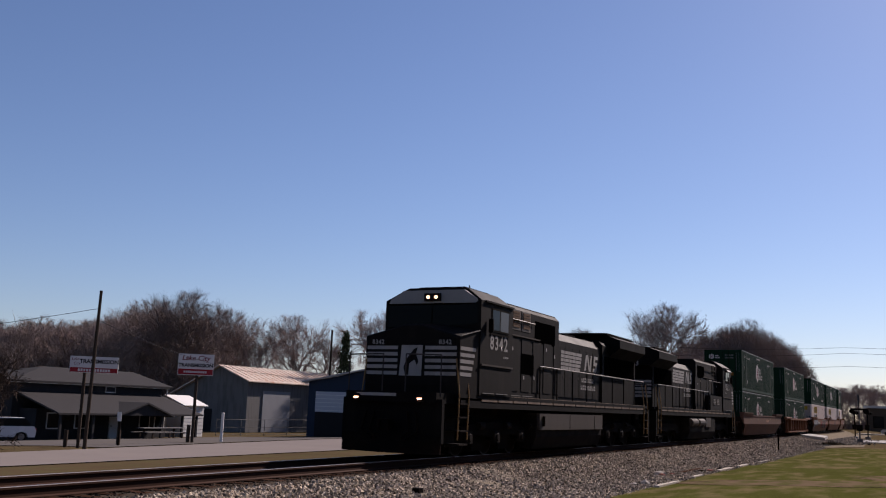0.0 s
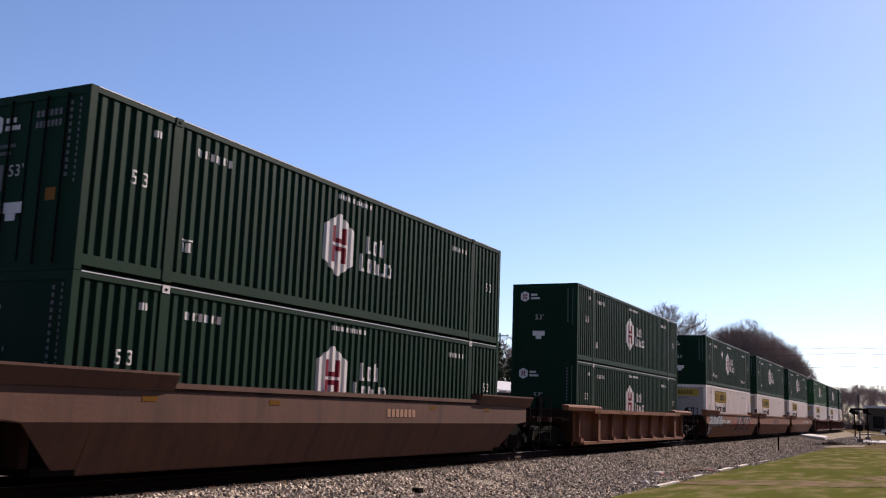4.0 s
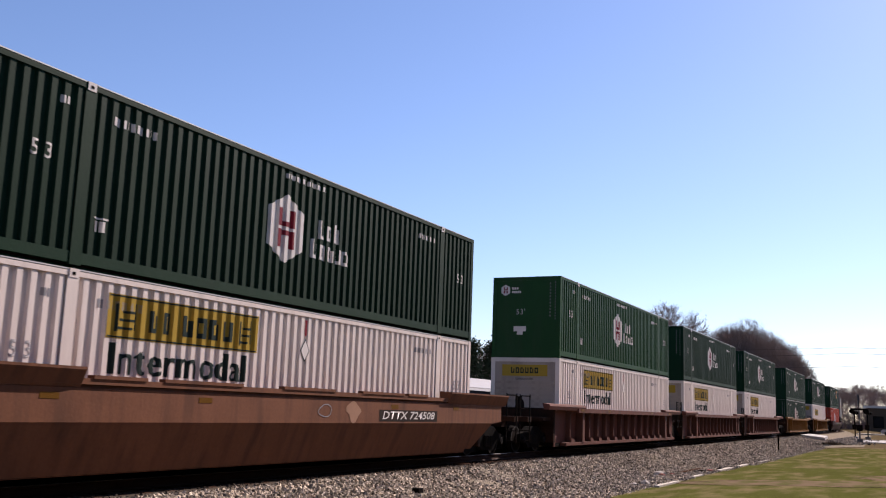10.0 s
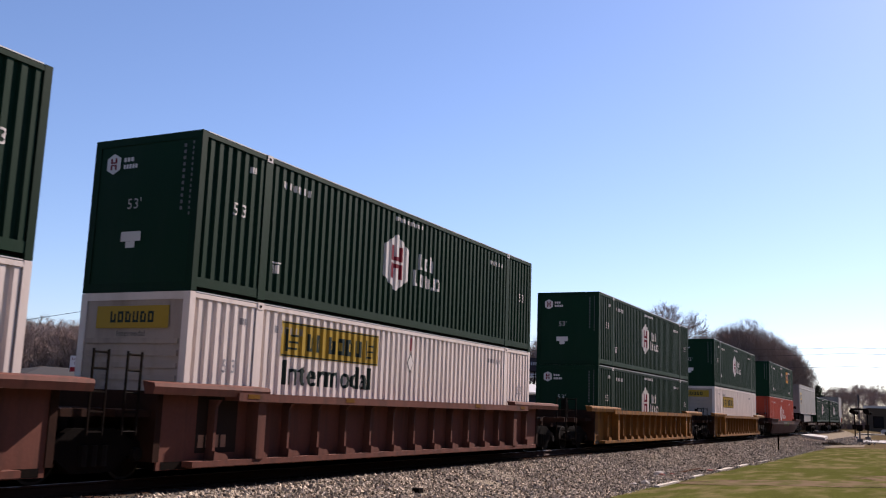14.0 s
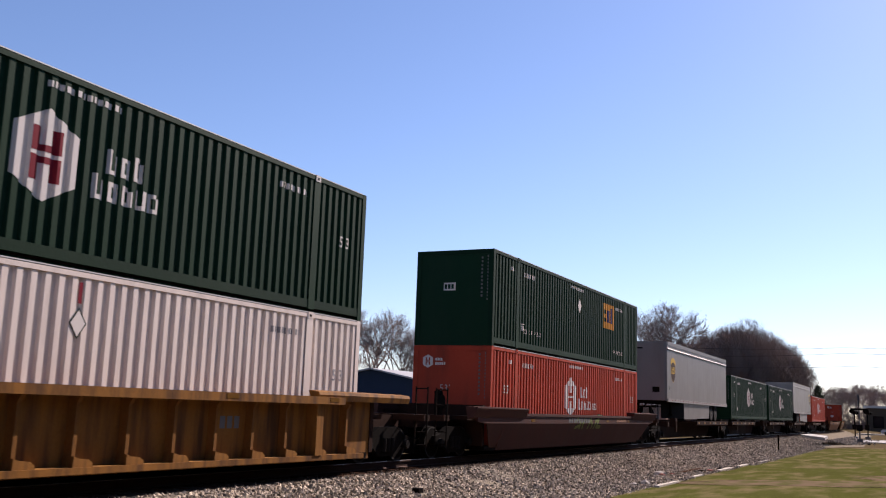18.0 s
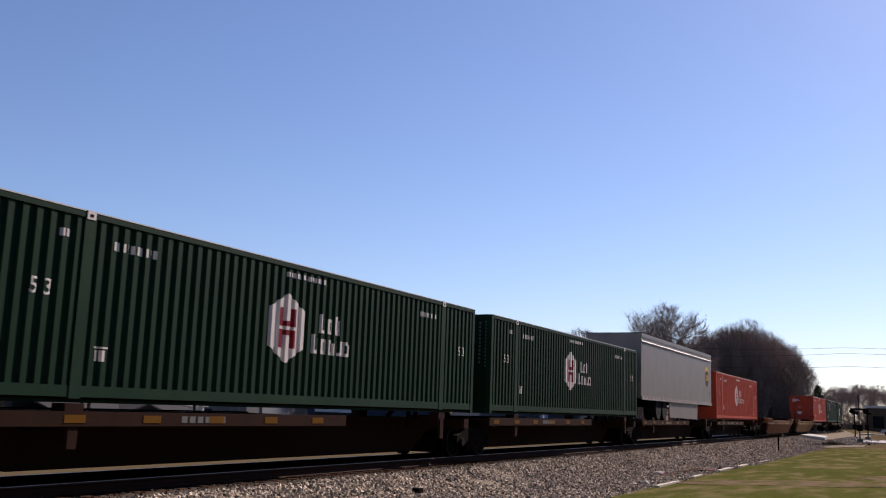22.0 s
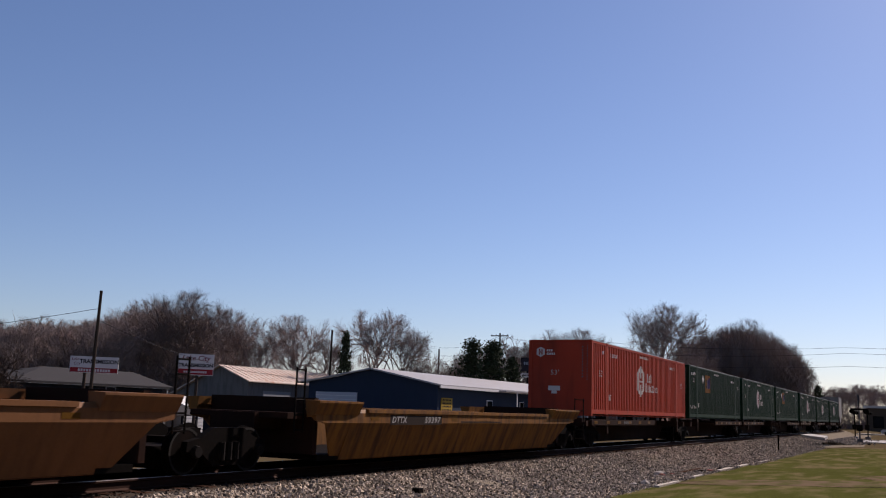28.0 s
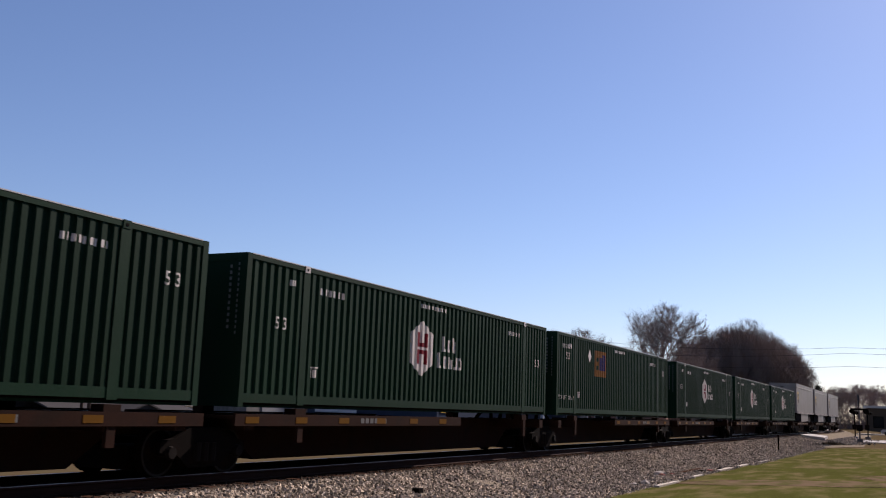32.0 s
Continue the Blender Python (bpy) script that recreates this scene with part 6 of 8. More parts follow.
EVER = evergreen(5, 9.0, 2.6)
tagged(EVER, "dark green evergreen tree among bare trees", "tree")
x, y = polar(5.15, 178)
EVER.matrix_basis = Matrix.Translation((x, y, ground_z(x))) @ Matrix.Diagonal((0.7, 0.7, 0.85, 1))
for deg, dist, h, w in ((32.4, 112, 1.25, 0.55), (24.9, 110, 1.16, 1.15), (23.6, 112, 1.15, 1.2), (22.4, 114, 0.95, 0.9), (15.2, 128, 0.62, 0.8)):
    x, y = polar(deg, dist)
    o = copy_thing(EVER, Matrix.Translation((x, y, ground_z(x))))
    o.matrix_basis = Matrix.Translation((x, y, ground_z(x))) @ pose(0, 0, 0, 0, 0, deg * 40) @ Matrix.Diagonal((w, w, h, 1))
shrub = bare_tree(41, 9.0, 0.6, 0.2, 7, 1, RED_TWIG)
shrub.name = "red_budding_tree"
x, y = polar(16.7, 108)
shrub.matrix_basis = Matrix.Translation((x, y, ground_z(x)))
tagged(shrub, "budding tree with reddish twigs beside a brown house", "tree")
bush = bare_tree(42, 4.0, 0.6, 0.1, 5, 1, mat("dark_bush_twigs", (0.055, 0.040, 0.032), 0.9, vary=0.3))
bush.name = "bare_bush"
x, y = polar(51.3, 45)
bush.matrix_basis = Matrix.Translation((x, y, ground_z(x)))
tagged(bush, "dark leafless bush beside the house yard", "bush")

# ---- buildings ----
GREY_WALL = mat("weathered_grey_siding", (0.032, 0.032, 0.035), 0.8, vary=0.25, size=0.7, dirt=(0.05, 0.045, 0.04), dirt_amount=0.5, streak=True)
SHINGLE = mat("grey_asphalt_shingle", (0.040, 0.038, 0.039), 0.9, vary=0.3, size=0.8, fine=9.0, bump=0.4)
RUST_ROOF = mat("rusting_metal_roof", (0.62, 0.52, 0.44), 0.55, 0.1, vary=0.2, size=0.4, dirt=(0.40, 0.17, 0.08), dirt_amount=0.95)
SHED_WALL = mat("weathered_sheet_metal_wall", (0.15, 0.145, 0.14), 0.7, 0.0, vary=0.2, size=0.5, dirt=(0.05, 0.045, 0.04), dirt_amount=0.6, streak=True)
BLUE_WALL = mat("blue_painted_metal_wall", (0.022, 0.033, 0.056), 0.6, vary=0.2, size=0.6, dirt=(0.014, 0.022, 0.045), dirt_amount=0.5, streak=True)
PALE_ROOF = mat("pale_metal_roof", (0.33, 0.32, 0.32), 0.5, 0.15, vary=0.12, size=0.5, dirt=(0.24, 0.22, 0.2), dirt_amount=0.5)
WHITE_TRIM = mat("white_painted_wood", (0.66, 0.65, 0.63), 0.7, vary=0.1)
WOOD_POLE = mat("dark_pole_timber", (0.050, 0.038, 0.030), 0.9, vary=0.3, size=3.0, bump=0.3)
# dark sheets on the walls paint the shade inside doorways
DARK_VOID = mat("doorway_shade_sheet", (0.02, 0.02, 0.022), 0.9, vary=0.2)
BRICK = mat("brown_brick_wall", (0.24, 0.145, 0.115), 0.85, vary=0.25, size=1.5)
SIGN_WHITE = mat("white_sign_face", (0.66, 0.62, 0.60), 0.5, vary=0.06, bump=0.02)
SIGN_RED = mat("red_sign_band", (0.30, 0.030, 0.035), 0.5, vary=0.1, bump=0.02)
INK = mat("black_sign_ink", (0.020, 0.018, 0.020), 0.6, vary=0.1, bump=0.02)
WIRE = mat("dark_cable", (0.03, 0.03, 0.032), 0.7, vary=0.1, bump=0.0)


def gable_roof(name, parent, material, x0, x1, xr, y0, y1, e0, e1, zr, over=0.35, thick=0.12):
    """Two roof slabs over a ridge that runs along y; e0 and e1 are the eave heights at x0 and x1."""
    for xa, za in ((x0, e0), (x1, e1)):
        s = 1 if xa > xr else -1
        slope = (zr - za) / abs(xr - xa)
        xo, zo = xa + s * over, za - slope * over
        bm = bmesh.new()
        prism(bm, ((xr, zr), (xo, zo), (xo, zo + thick), (xr, zr + thick)), y0 - over, y1 + over)
        part(name, bm, material, parent)


def gable_walls(parent, material, x0, x1, xr, y0, y1, e0, e1, zr, z0, t=0.2):
    for a, b in ((y0, y0 + t), (y1 - t, y1)):
        bm = bmesh.new()
        prism(bm, ((x0, z0), (x1, z0), (x1, e1), (xr, zr), (x0, e0)), a, b)
        part("gable_wall", bm, material, parent)
    boxes("side_wall", [(x0, x0 + t, y0 + t, y1 - t, z0, e0)], material, parent)
    boxes("side_wall", [(x1 - t, x1, y0 + t, y1 - t, z0, e1)], material, parent)


def window(parent, x, y0, y1, z0, z1, material=None):
    fr = boxes("window", [(x, x + 0.06, y0, y1, z0, z1)], WHITE_TRIM, parent)
    boxes("pane", [(x + 0.06, x + 0.07, y0 + 0.07, y1 - 0.07, z0 + 0.07, z1 - 0.07)], material or GLASS, fr)


# grey house with a porch
house = tagged(new("grey_house"), "low grey house with shingle roofs and a long porch", "house")
gable_walls(house, GREY_WALL, -48.5, -42.0, -45.2, 44.9, 59.0, 2.15, 2.15, 2.16, -2.2)
bm = bmesh.new()
eave = [bm.verts.new(c) for c in ((-49.1, 44.3, 2.05), (-41.4, 44.3, 2.05), (-41.4, 59.6, 2.05), (-49.1, 59.6, 2.05))]
drip = [bm.verts.new((v.co.x, v.co.y, 2.17)) for v in eave]
ridge = [bm.verts.new(c) for c in ((-45.2, 49.9, 3.27), (-45.2, 58.9, 3.27))]
bm.faces.new(eave[::-1])
for i in range(4):
    bm.faces.new((eave[i], eave[(i + 1) % 4], drip[(i + 1) % 4], drip[i]))
for q in ((drip[0], drip[1], ridge[0]), (drip[1], drip[2], ridge[1], ridge[0]), (drip[2], drip[3], ridge[1]), (drip[3], drip[0], ridge[0], ridge[1])):
    bm.faces.new(q)
part("upper_roof", bm, SHINGLE, house, "grey hipped shingle roof")
boxes("porch_wall", [(-42.0, -40.4, 45.6, 58.0, -2.0, 0.3)], GREY_WALL, house)
bm = bmesh.new()
prism(bm, ((-42.0, 1.35), (-37.6, -0.02), (-37.6, 0.10), (-42.0, 1.47)), 45.0, 59.0)
part("porch_roof", bm, SHINGLE, house)
bm = bmesh.new()
prism(bm, ((50.2, -0.02), (55.2, -0.02), (52.7, 0.78)), -41.0, -37.5, "x")
part("porch_gable", bm, GREY_WALL, house)
for s in (-1, 1):
    bm = bmesh.new()
    prism(bm, ((52.7, 0.80), (52.7, 0.92), (52.7 + s * 2.8, 0.0), (52.7 + s * 2.8, -0.12)), -41.0, -37.3, "x")
    part("porch_gable_roof", bm, SHINGLE, house)
for y in (45.4, 48.2, 50.6, 54.8, 57.0, 58.6):
    boxes("porch_post", [(-37.95, -37.8, y - 0.08, y + 0.08, -1.9, 0.02)], GREY_WALL, house)
for y in (47.0, 49.4, 55.6, 57.2):
    window(house, -40.38, y - 0.55, y + 0.55, -1.05, 0.05)
door = boxes("front_door", [(-40.4, -40.33, 52.1, 53.1, -1.85, 0.15)], WHITE_TRIM, house, "pale front door")
boxes("door_knob", [(-40.33, -40.27, 52.2, 52.27, -0.9, -0.83)], STEEL, door)
window(house, -41.99, 53.0, 54.0, 1.52, 2.0, GREY_WALL)
boxes("gutter", [(-41.75, -41.6, 44.4, 59.5, 1.98, 2.1)], WHITE_TRIM, house)
bm = bmesh.new()
tube(bm, (-41.7, 59.3, 1.5), (-41.7, 59.3, 2.05), 0.06, sides=6)
part("downpipe", bm, WHITE_TRIM, house)

# small white shed
shed_w = tagged(new("white_shed"), "small white shed with a pale metal roof beside the house", "shed")
gable_walls(shed_w, WHITE_TRIM, -43.6, -40.8, -42.7, 60.4, 62.8, 1.1, 0.80, 1.50, -1.9)
gable_roof("roof", shed_w, WHITE_TRIM, -43.6, -40.8, -42.7, 60.4, 62.8, 1.1, 0.80, 1.50, 0.25, 0.06)
for k in range(8):
    boxes("siding_board", [(-40.8, -40.77, 60.4, 62.8, -1.75 + k * 0.3, -1.55 + k * 0.3)], WHITE_TRIM, shed_w)

# long metal shed with a rusty roof
shed_r = tagged(new("metal_shed"), "weathered metal warehouse with a rusty ridged roof", "warehouse")
gable_walls(shed_r, SHED_WALL, -61.2, -51.3, -55.0, 81.9, 113.0, 1.9, 3.45, 4.9, -2.6)
gable_roof("roof", shed_r, RUST_ROOF, -61.2, -51.3, -55.0, 81.9, 113.0, 1.9, 3.45, 4.9, 0.5)
seam = None
for k in range(33):
    y = 82.0 + k * 0.95
    bm = bmesh.new()
    prism(bm, ((-55.0, 5.03), (-50.95, 3.47), (-50.95, 3.53), (-55.0, 5.09)), -0.03, 0.03)
    if seam is None:
        seam = part("roof_seam", bm, RUST_ROOF, shed_r)
        seam.location.y = y
    else:
        bm.free()
        again(seam, (0, y, 0), shed_r)
boxes("sliding_door", [(-51.3, -51.2, 84.5, 89.5, -2.2, 2.4)], mat("pale_sliding_door", (0.24, 0.245, 0.26), 0.6, vary=0.15), shed_r, "pale sliding door")
boxes("gable_door", [(-57.5, -55.9, 81.84, 81.9, -2.2, 0.3)], DARK_VOID, shed_r)
boxes("lean_to", [(-64.0, -61.2, 83.0, 100.0, -2.6, 1.2)], SHED_WALL, shed_r)

# long blue workshop
blue = tagged(new("blue_workshop"), "long blue metal workshop with a pale roof and white roll-up door", "workshop")
gable_walls(blue, BLUE_WALL, -34.5, -22.1, -28.2, 68.7, 107.0, 3.1, 3.1, 4.25, -1.9)
gable_roof("roof", blue, PALE_ROOF, -34.5, -22.1, -28.2, 68.7, 107.0, 3.1, 3.1, 4.25, 0.45)
boxes("fascia", [(-21.68, -21.6, 68.2, 107.5, 2.86, 3.06)], WHITE_TRIM, blue)
boxes("roof_extension", [(-22.0, -20.9, 80.0, 107.6, 2.93, 3.03)], PALE_ROOF, blue)
boxes("roll_up_door", [(-33.7, -29.6, 68.62, 68.7, 0.6, 2.3)], mat("white_roll_up_door", (0.42, 0.44, 0.48), 0.6, vary=0.08), blue, "half-raised white roll-up door")
boxes("door_opening", [(-33.7, -29.6, 68.64, 68.7, -1.5, 0.6)], DARK_VOID, blue)
for k in range(5):
    boxes("door_rib", [(-33.7, -29.6, 68.60, 68.62, 0.72 + k * 0.32, 0.76 + k * 0.32)], WHITE_TRIM, blue)
sign = boxes("yellow_notice", [(-22.1, -22.03, 69.3, 71.3, 0.9, 2.1)], DECAL_YELLOW, blue, "yellow notice board")
bm = bmesh.new()
for k in range(4):
    letter_bars(bm, 69.5, 71.1, 1.15 + k * 0.26, 0.12, 6, 0.3)
for v in bm.verts:
    v.co.x = -22.025
part("notice_marking", bm, INK, sign)
for y0, y1 in ((78.4, 79.6), (86.2, 87.2)):
    window(blue, -22.1, y0, y1, 1.0, 2.1)
boxes("notice_sheet", [(-22.1, -22.05, 92.0, 94.0, 0.6, 2.6)], mat("pale_blue_notice", (0.26, 0.34, 0.46), 0.6, vary=0.3, size=4.0), blue)
boxes("notice_sheet", [(-22.1, -22.05, 102.0, 104.0, 1.4, 2.2)], mat("blue_white_notice", (0.22, 0.30, 0.50), 0.6, vary=0.5, size=6.0), blue)
for y in (83.0, 90.0, 97.0, 104.0):
    boxes("awning_post", [(-21.1, -21.0, y - 0.05, y + 0.05, -1.2, 2.93)], WHITE_TRIM, blue)

# brown house with a small white porch gable
brown = tagged(new("brown_house"), "brown brick house with a white porch gable behind trees", "house")
gable_walls(brown, BRICK, -31.0, -18.6, -25.0, 124.0, 132.0, 2.6, 2.6, 6.0, -2.0)
gable_roof("roof", brown, SHINGLE, -31.0, -18.6, -25.0, 124.0, 132.0, 2.6, 2.6, 6.0, 0.5)
bm = bmesh.new()
prism(bm, ((-20.8, 2.6), (-18.2, 2.6), (-19.5, 4.4)), 122.6, 124.0)
part("porch_gable", bm, WHITE_TRIM, brown, "white porch gable")
boxes("porch_wall", [(-20.6, -18.4, 122.8, 124.0, -2.0, 2.6)], mat("pale_brown_render", (0.20, 0.15, 0.12), 0.8), brown)
for x in (-29.0, -26.5, -23.5):
    w = boxes("window", [(x, x + 1.2, 123.92, 124.0, 0.2, 1.7)], WHITE_TRIM, brown)
    boxes("pane", [(x + 0.1, x + 1.1, 123.9, 123.92, 0.3, 1.6)], GLASS, w)

# flat-roofed building and wall far behind the crossing
far_b = tagged(new("flat_roofed_building"), "low grey flat-roofed building far beyond the crossing", "building")
boxes("wall", [(1.0, 30.0, 238.0, 252.0, -1.2, 4.6)], mat("grey_block_wall", (0.10, 0.072, 0.050), 0.9, vary=0.2, size=0.3, spec=0.0), far_b)
boxes("parapet", [(0.6, 30.4, 237.6, 252.4, 4.6, 5.1)], mat("pale_parapet", (0.50, 0.48, 0.46), 0.8, vary=0.1, size=0.3), far_b)
for k in range(5):
    w = boxes("window", [(2.5 + k * 3.4, 4.7 + k * 3.4, 237.94, 238.0, 0.2, 2.8)], STEEL, far_b)
    boxes("pane", [(2.7 + k * 3.4, 4.5 + k * 3.4, 237.9, 237.94, 0.4, 2.6)], GLASS, w)


# ---- signs, poles, fences, yard things ----
def board(root, x, y, z0, z1, w, facing, rows, thick=0.25, frame_mat=None):
    """A sign cabinet that faces 'facing' degrees (0: towards -y, positive: towards +x); rows: bands of (z0, z1, material)."""
    cab = boxes("sign_cabinet", [(-w / 2, w / 2, 0.0, thick, z0, z1)], frame_mat or WHITE_TRIM, root, bevel=0.02)
    cab.location, cab.rotation_euler = (x, y, 0), (0, 0, radians(facing))
    for a, b, m in rows:
        boxes("sign_face", [(-w / 2 + 0.03, w / 2 - 0.03, -0.012, -0.004, a, b)], m, cab)
    return cab


def on_board(cab, bm, x, z, m, name="lettering", slant=0.0):
    for v in bm.verts:
        v.co = (x + v.co.y + slant * v.co.z, -0.018, z + v.co.z)
    part(name, bm, m, cab)


s1 = tagged(new("roadside_sign"), "white and red roadside sign cabinet on one dark post", "sign")
cab = board(s1, -21.75, 39.5, 2.55, 3.66, 1.84, 40, [(2.88, 3.65, SIGN_WHITE), (2.58, 2.87, SIGN_RED)])
on_board(cab, words("Lake City", 0.27, 1.0, 0.006), 0.0, 3.44, DECAL_RED, slant=0.25)
on_board(cab, words("TRANSMISSION", 0.19, 0.98, 0.010), 0.0, 3.06, INK)
bm = bmesh.new()
letter_bars(bm, -0.6, 0.6, 0, 0.10, 12, 0.3)
on_board(cab, bm, 0.0, 2.72, SIGN_WHITE, "line_marking")
bm = bmesh.new()
tube(bm, (-21.72, 39.6, ground_z(-21.7) - 0.2), (-21.72, 39.6, 2.55), 0.08, sides=10)
part("post", bm, WOOD_POLE, s1)

s2 = tagged(new("billboard"), "wide white and red board raised on a dark post", "sign")
cab = board(s2, -19.55, 30.45, 2.28, 2.98, 2.0, 43, [(2.50, 2.96, SIGN_WHITE), (2.30, 2.49, SIGN_RED)], 0.12)
on_board(cab, words("TRANSMISSION", 0.175, 0.96, 0.008), 0.20, 2.76, INK)
on_board(cab, words("Lake", 0.12), -0.78, 2.85, DECAL_RED, slant=0.25)
on_board(cab, words("City", 0.12), -0.70, 2.66, DECAL_RED, slant=0.25)
bm = bmesh.new()
letter_bars(bm, -0.65, 0.70, 0, 0.11, 12, 0.3)
on_board(cab, bm, 0.0, 2.39, SIGN_WHITE, "number_marking")
for dx, dy in ((-0.36, -0.30),):
    bm = bmesh.new()
    tube(bm, (-19.55 + dx, 30.6 + dy, -1.2), (-19.55 + dx, 30.6 + dy, 2.6), 0.07, sides=8)
    part("post", bm, WOOD_POLE, s2)


def utility_pole(x, y, top, lean=(0, 0), arms=(), label="dark wooden utility pole with cross-arms", thick=0.14):
    root = tagged(new("utility_pole"), label, "utility pole")
    z0 = ground_z(x) - 0.3
    bm = bmesh.new()
    tube(bm, (x, y, z0), (x + lean[0], y + lean[1], top), thick, thick * 0.7, 10)
    part("shaft", bm, WOOD_POLE, root)
    for drop, half in arms:
        boxes("cross_arm", [(x + lean[0] - half, x + lean[0] + half, y + lean[1] - 0.16, y + lean[1] - 0.06, top - drop - 0.06, top - drop + 0.06)], WOOD_POLE, root)
        for k in (-0.9, -0.35, 0.35, 0.9):
            bm = bmesh.new()
            tube(bm, (x + lean[0] + k * half, y + lean[1] - 0.11, top - drop + 0.06), (x + lean[0] + k * half, y + lean[1] - 0.11, top - drop + 0.20), 0.04, sides=6)
            part("insulator", bm, STEEL, root)
    return root


utility_pole(-18.35, 29.2, 5.65, (0.42, -0.28), (), "dark leaning wooden utility pole with no arms", 0.085)
utility_pole(-34.6, 110.3, 10.8, (0, 0), ((0.35, 1.2), (1.5, 0.9)))
utility_pole(-22.5, 109.5, 10.0, (0, 0), ((1.6, 0.9),))
utility_pole(-46.5, 117.0, 9.2)
utility_pole(-42.2, 83.6, 8.9)
utility_pole(-27.3, 118.0, 7.5)


def wire(name, pts, sag, r, label):
    """One continuous slack cable of four sides."""
    line = []
    for a, b in zip(pts, pts[1:]):
        a, b = Vector(a), Vector(b)
        line += [a.lerp(b, i / 12) - Vector((0, 0, sag * 4 * i / 12 * (1 - i / 12))) for i in range(12)]
    line.append(Vector(pts[-1]))
    bm = bmesh.new()
    prev = None
    for i, p in enumerate(line):
        q = (line[min(i + 1, len(line) - 1)] - line[max(i - 1, 0)]).to_track_quat("Z", "Y")
        cur = [bm.verts.new(p + q @ Vector((math.cos(k * 1.5708) * r, math.sin(k * 1.5708) * r, 0))) for k in range(4)]
        if prev:
            for k in range(4):
                bm.faces.new((prev[k], prev[(k + 1) % 4], cur[(k + 1) % 4], cur[k]))
        prev = cur
    tagged(part(name, bm, WIRE), label, "cable")


wire("overhead_wire", [(-17.9, 28.9, 4.4), (-21.7, 46.0, 2.9), (-30.0, 68.0, 3.9)], 0.4, 0.010, "thin slack overhead wire from the leaning pole")
wire("overhead_wire", [(-17.9, 28.9, 4.9), (-34.0, 20.0, 2.2)], 0.3, 0.010, "thin slack wire running towards the house yard")
for z0, z1, dy in ((10.4, 8.6, 0), (9.3, 8.05, 0), (8.2, 7.1, 6)):
    wire("overhead_wire", [(-46.5, 117.0, z0 - 1.0), (-34.6, 110.2, z0), (-22.5, 109.4, z0 - 0.6), (6.0, 101.0 + dy, z1 - 0.1), (46.0, 96.0 + dy, z1 + 0.2)], 0.5, 0.013, "thin overhead power wire strung between poles")
utility_pole(46.0, 96.0, 9.6, (0, 0), ((0.6, 1.2),))

s3 = tagged(new("pole_sign"), "dark raised sign board with a white strip below", "sign")
cab = board(s3, -34.6, 121.0, 6.5, 8.35, 2.6, 17, [(6.55, 8.3, mat("dark_blue_sign_face", (0.040, 0.034, 0.042), 0.6, vary=0.15))], 0.3, STEEL)
bm = bmesh.new()
letter_bars(bm, -0.9, 0.95, 0, 0.42, 6, 0.3)
on_board(cab, bm, 0, 7.6, mat("dim_white_letter", (0.30, 0.30, 0.32), 0.6), "name_marking")
cab2 = board(s3, -34.6, 121.0, 5.75, 6.25, 2.6, 17, [(5.78, 6.22, SIGN_WHITE)], 0.3)
bm = bmesh.new()
letter_bars(bm, -1.0, 1.0, 0, 0.2, 12, 0.35)
on_board(cab2, bm, 0, 6.0, INK, "line_marking")
for dx in (-0.5, 0.5):
    bm = bmesh.new()
    tube(bm, (-34.6 + dx, 121.2, -3.0), (-34.6 + dx, 121.2, 6.5), 0.10, sides=8)
    part("post", bm, STEEL, s3)

# fence of posts and a top rail before the warehouse
fence = tagged(new("chain_link_fence"), "low wire fence with pale posts before the warehouse", "fence")
for k in range(9):
    x, y = -42.0 + k * 0.9, 66.0 + k * 2.2
    bm = bmesh.new()
    tube(bm, (x, y, ground_z(x) - 0.2), (x, y, ground_z(x) + 1.45), 0.035, sides=6)
    part("post", bm, SHED_WALL, fence)
    if k:
        bm = bmesh.new()
        for z in (1.42, 0.75, 0.1):
            tube(bm, (x - 0.9, y - 2.2, ground_z(x - 0.9) + z), (x, y, ground_z(x) + z), 0.018, sides=4)
        part("rail", bm, SHED_WALL, fence)

bench = tagged(new("picnic_table"), "long weathered picnic table before the porch", "table")
boxes("top", [(-36.6, -35.9, 51.0, 55.2, -0.86, -0.80)], SHED_WALL, bench, bevel=0.01)
for x in (-37.0, -35.7):
    boxes("seat", [(x - 0.13, x + 0.13, 51.0, 55.2, -1.16, -1.11)], SHED_WALL, bench, bevel=0.01)
for y in (51.6, 54.6):
    boxes("leg_frame", [(-36.9, -36.8, y - 0.05, y + 0.05, -1.62, -1.12), (-35.7, -35.6, y - 0.05, y + 0.05, -1.6, -1.12), (-37.1, -35.5, y - 0.04, y + 0.04, -1.2, -1.13), (-36.5, -36.4, y - 0.05, y + 0.05, -1.6, -0.86)], WOOD_POLE, bench)


def marker(name, x, y, h, r, material, label, plate=None):
    root = tagged(new(name), label, "post")
    z = ground_z(x)
    bm = bmesh.new()
    tube(bm, (x, y, z - 0.2), (x, y, z + h), r, sides=8)
    part("shaft", bm, material, root)
    if plate:
        boxes("plate", [(x - plate[0], x + plate[0], y - r - 0.02, y - r - 0.005, z + h - plate[1], z + h)], plate[2], root)


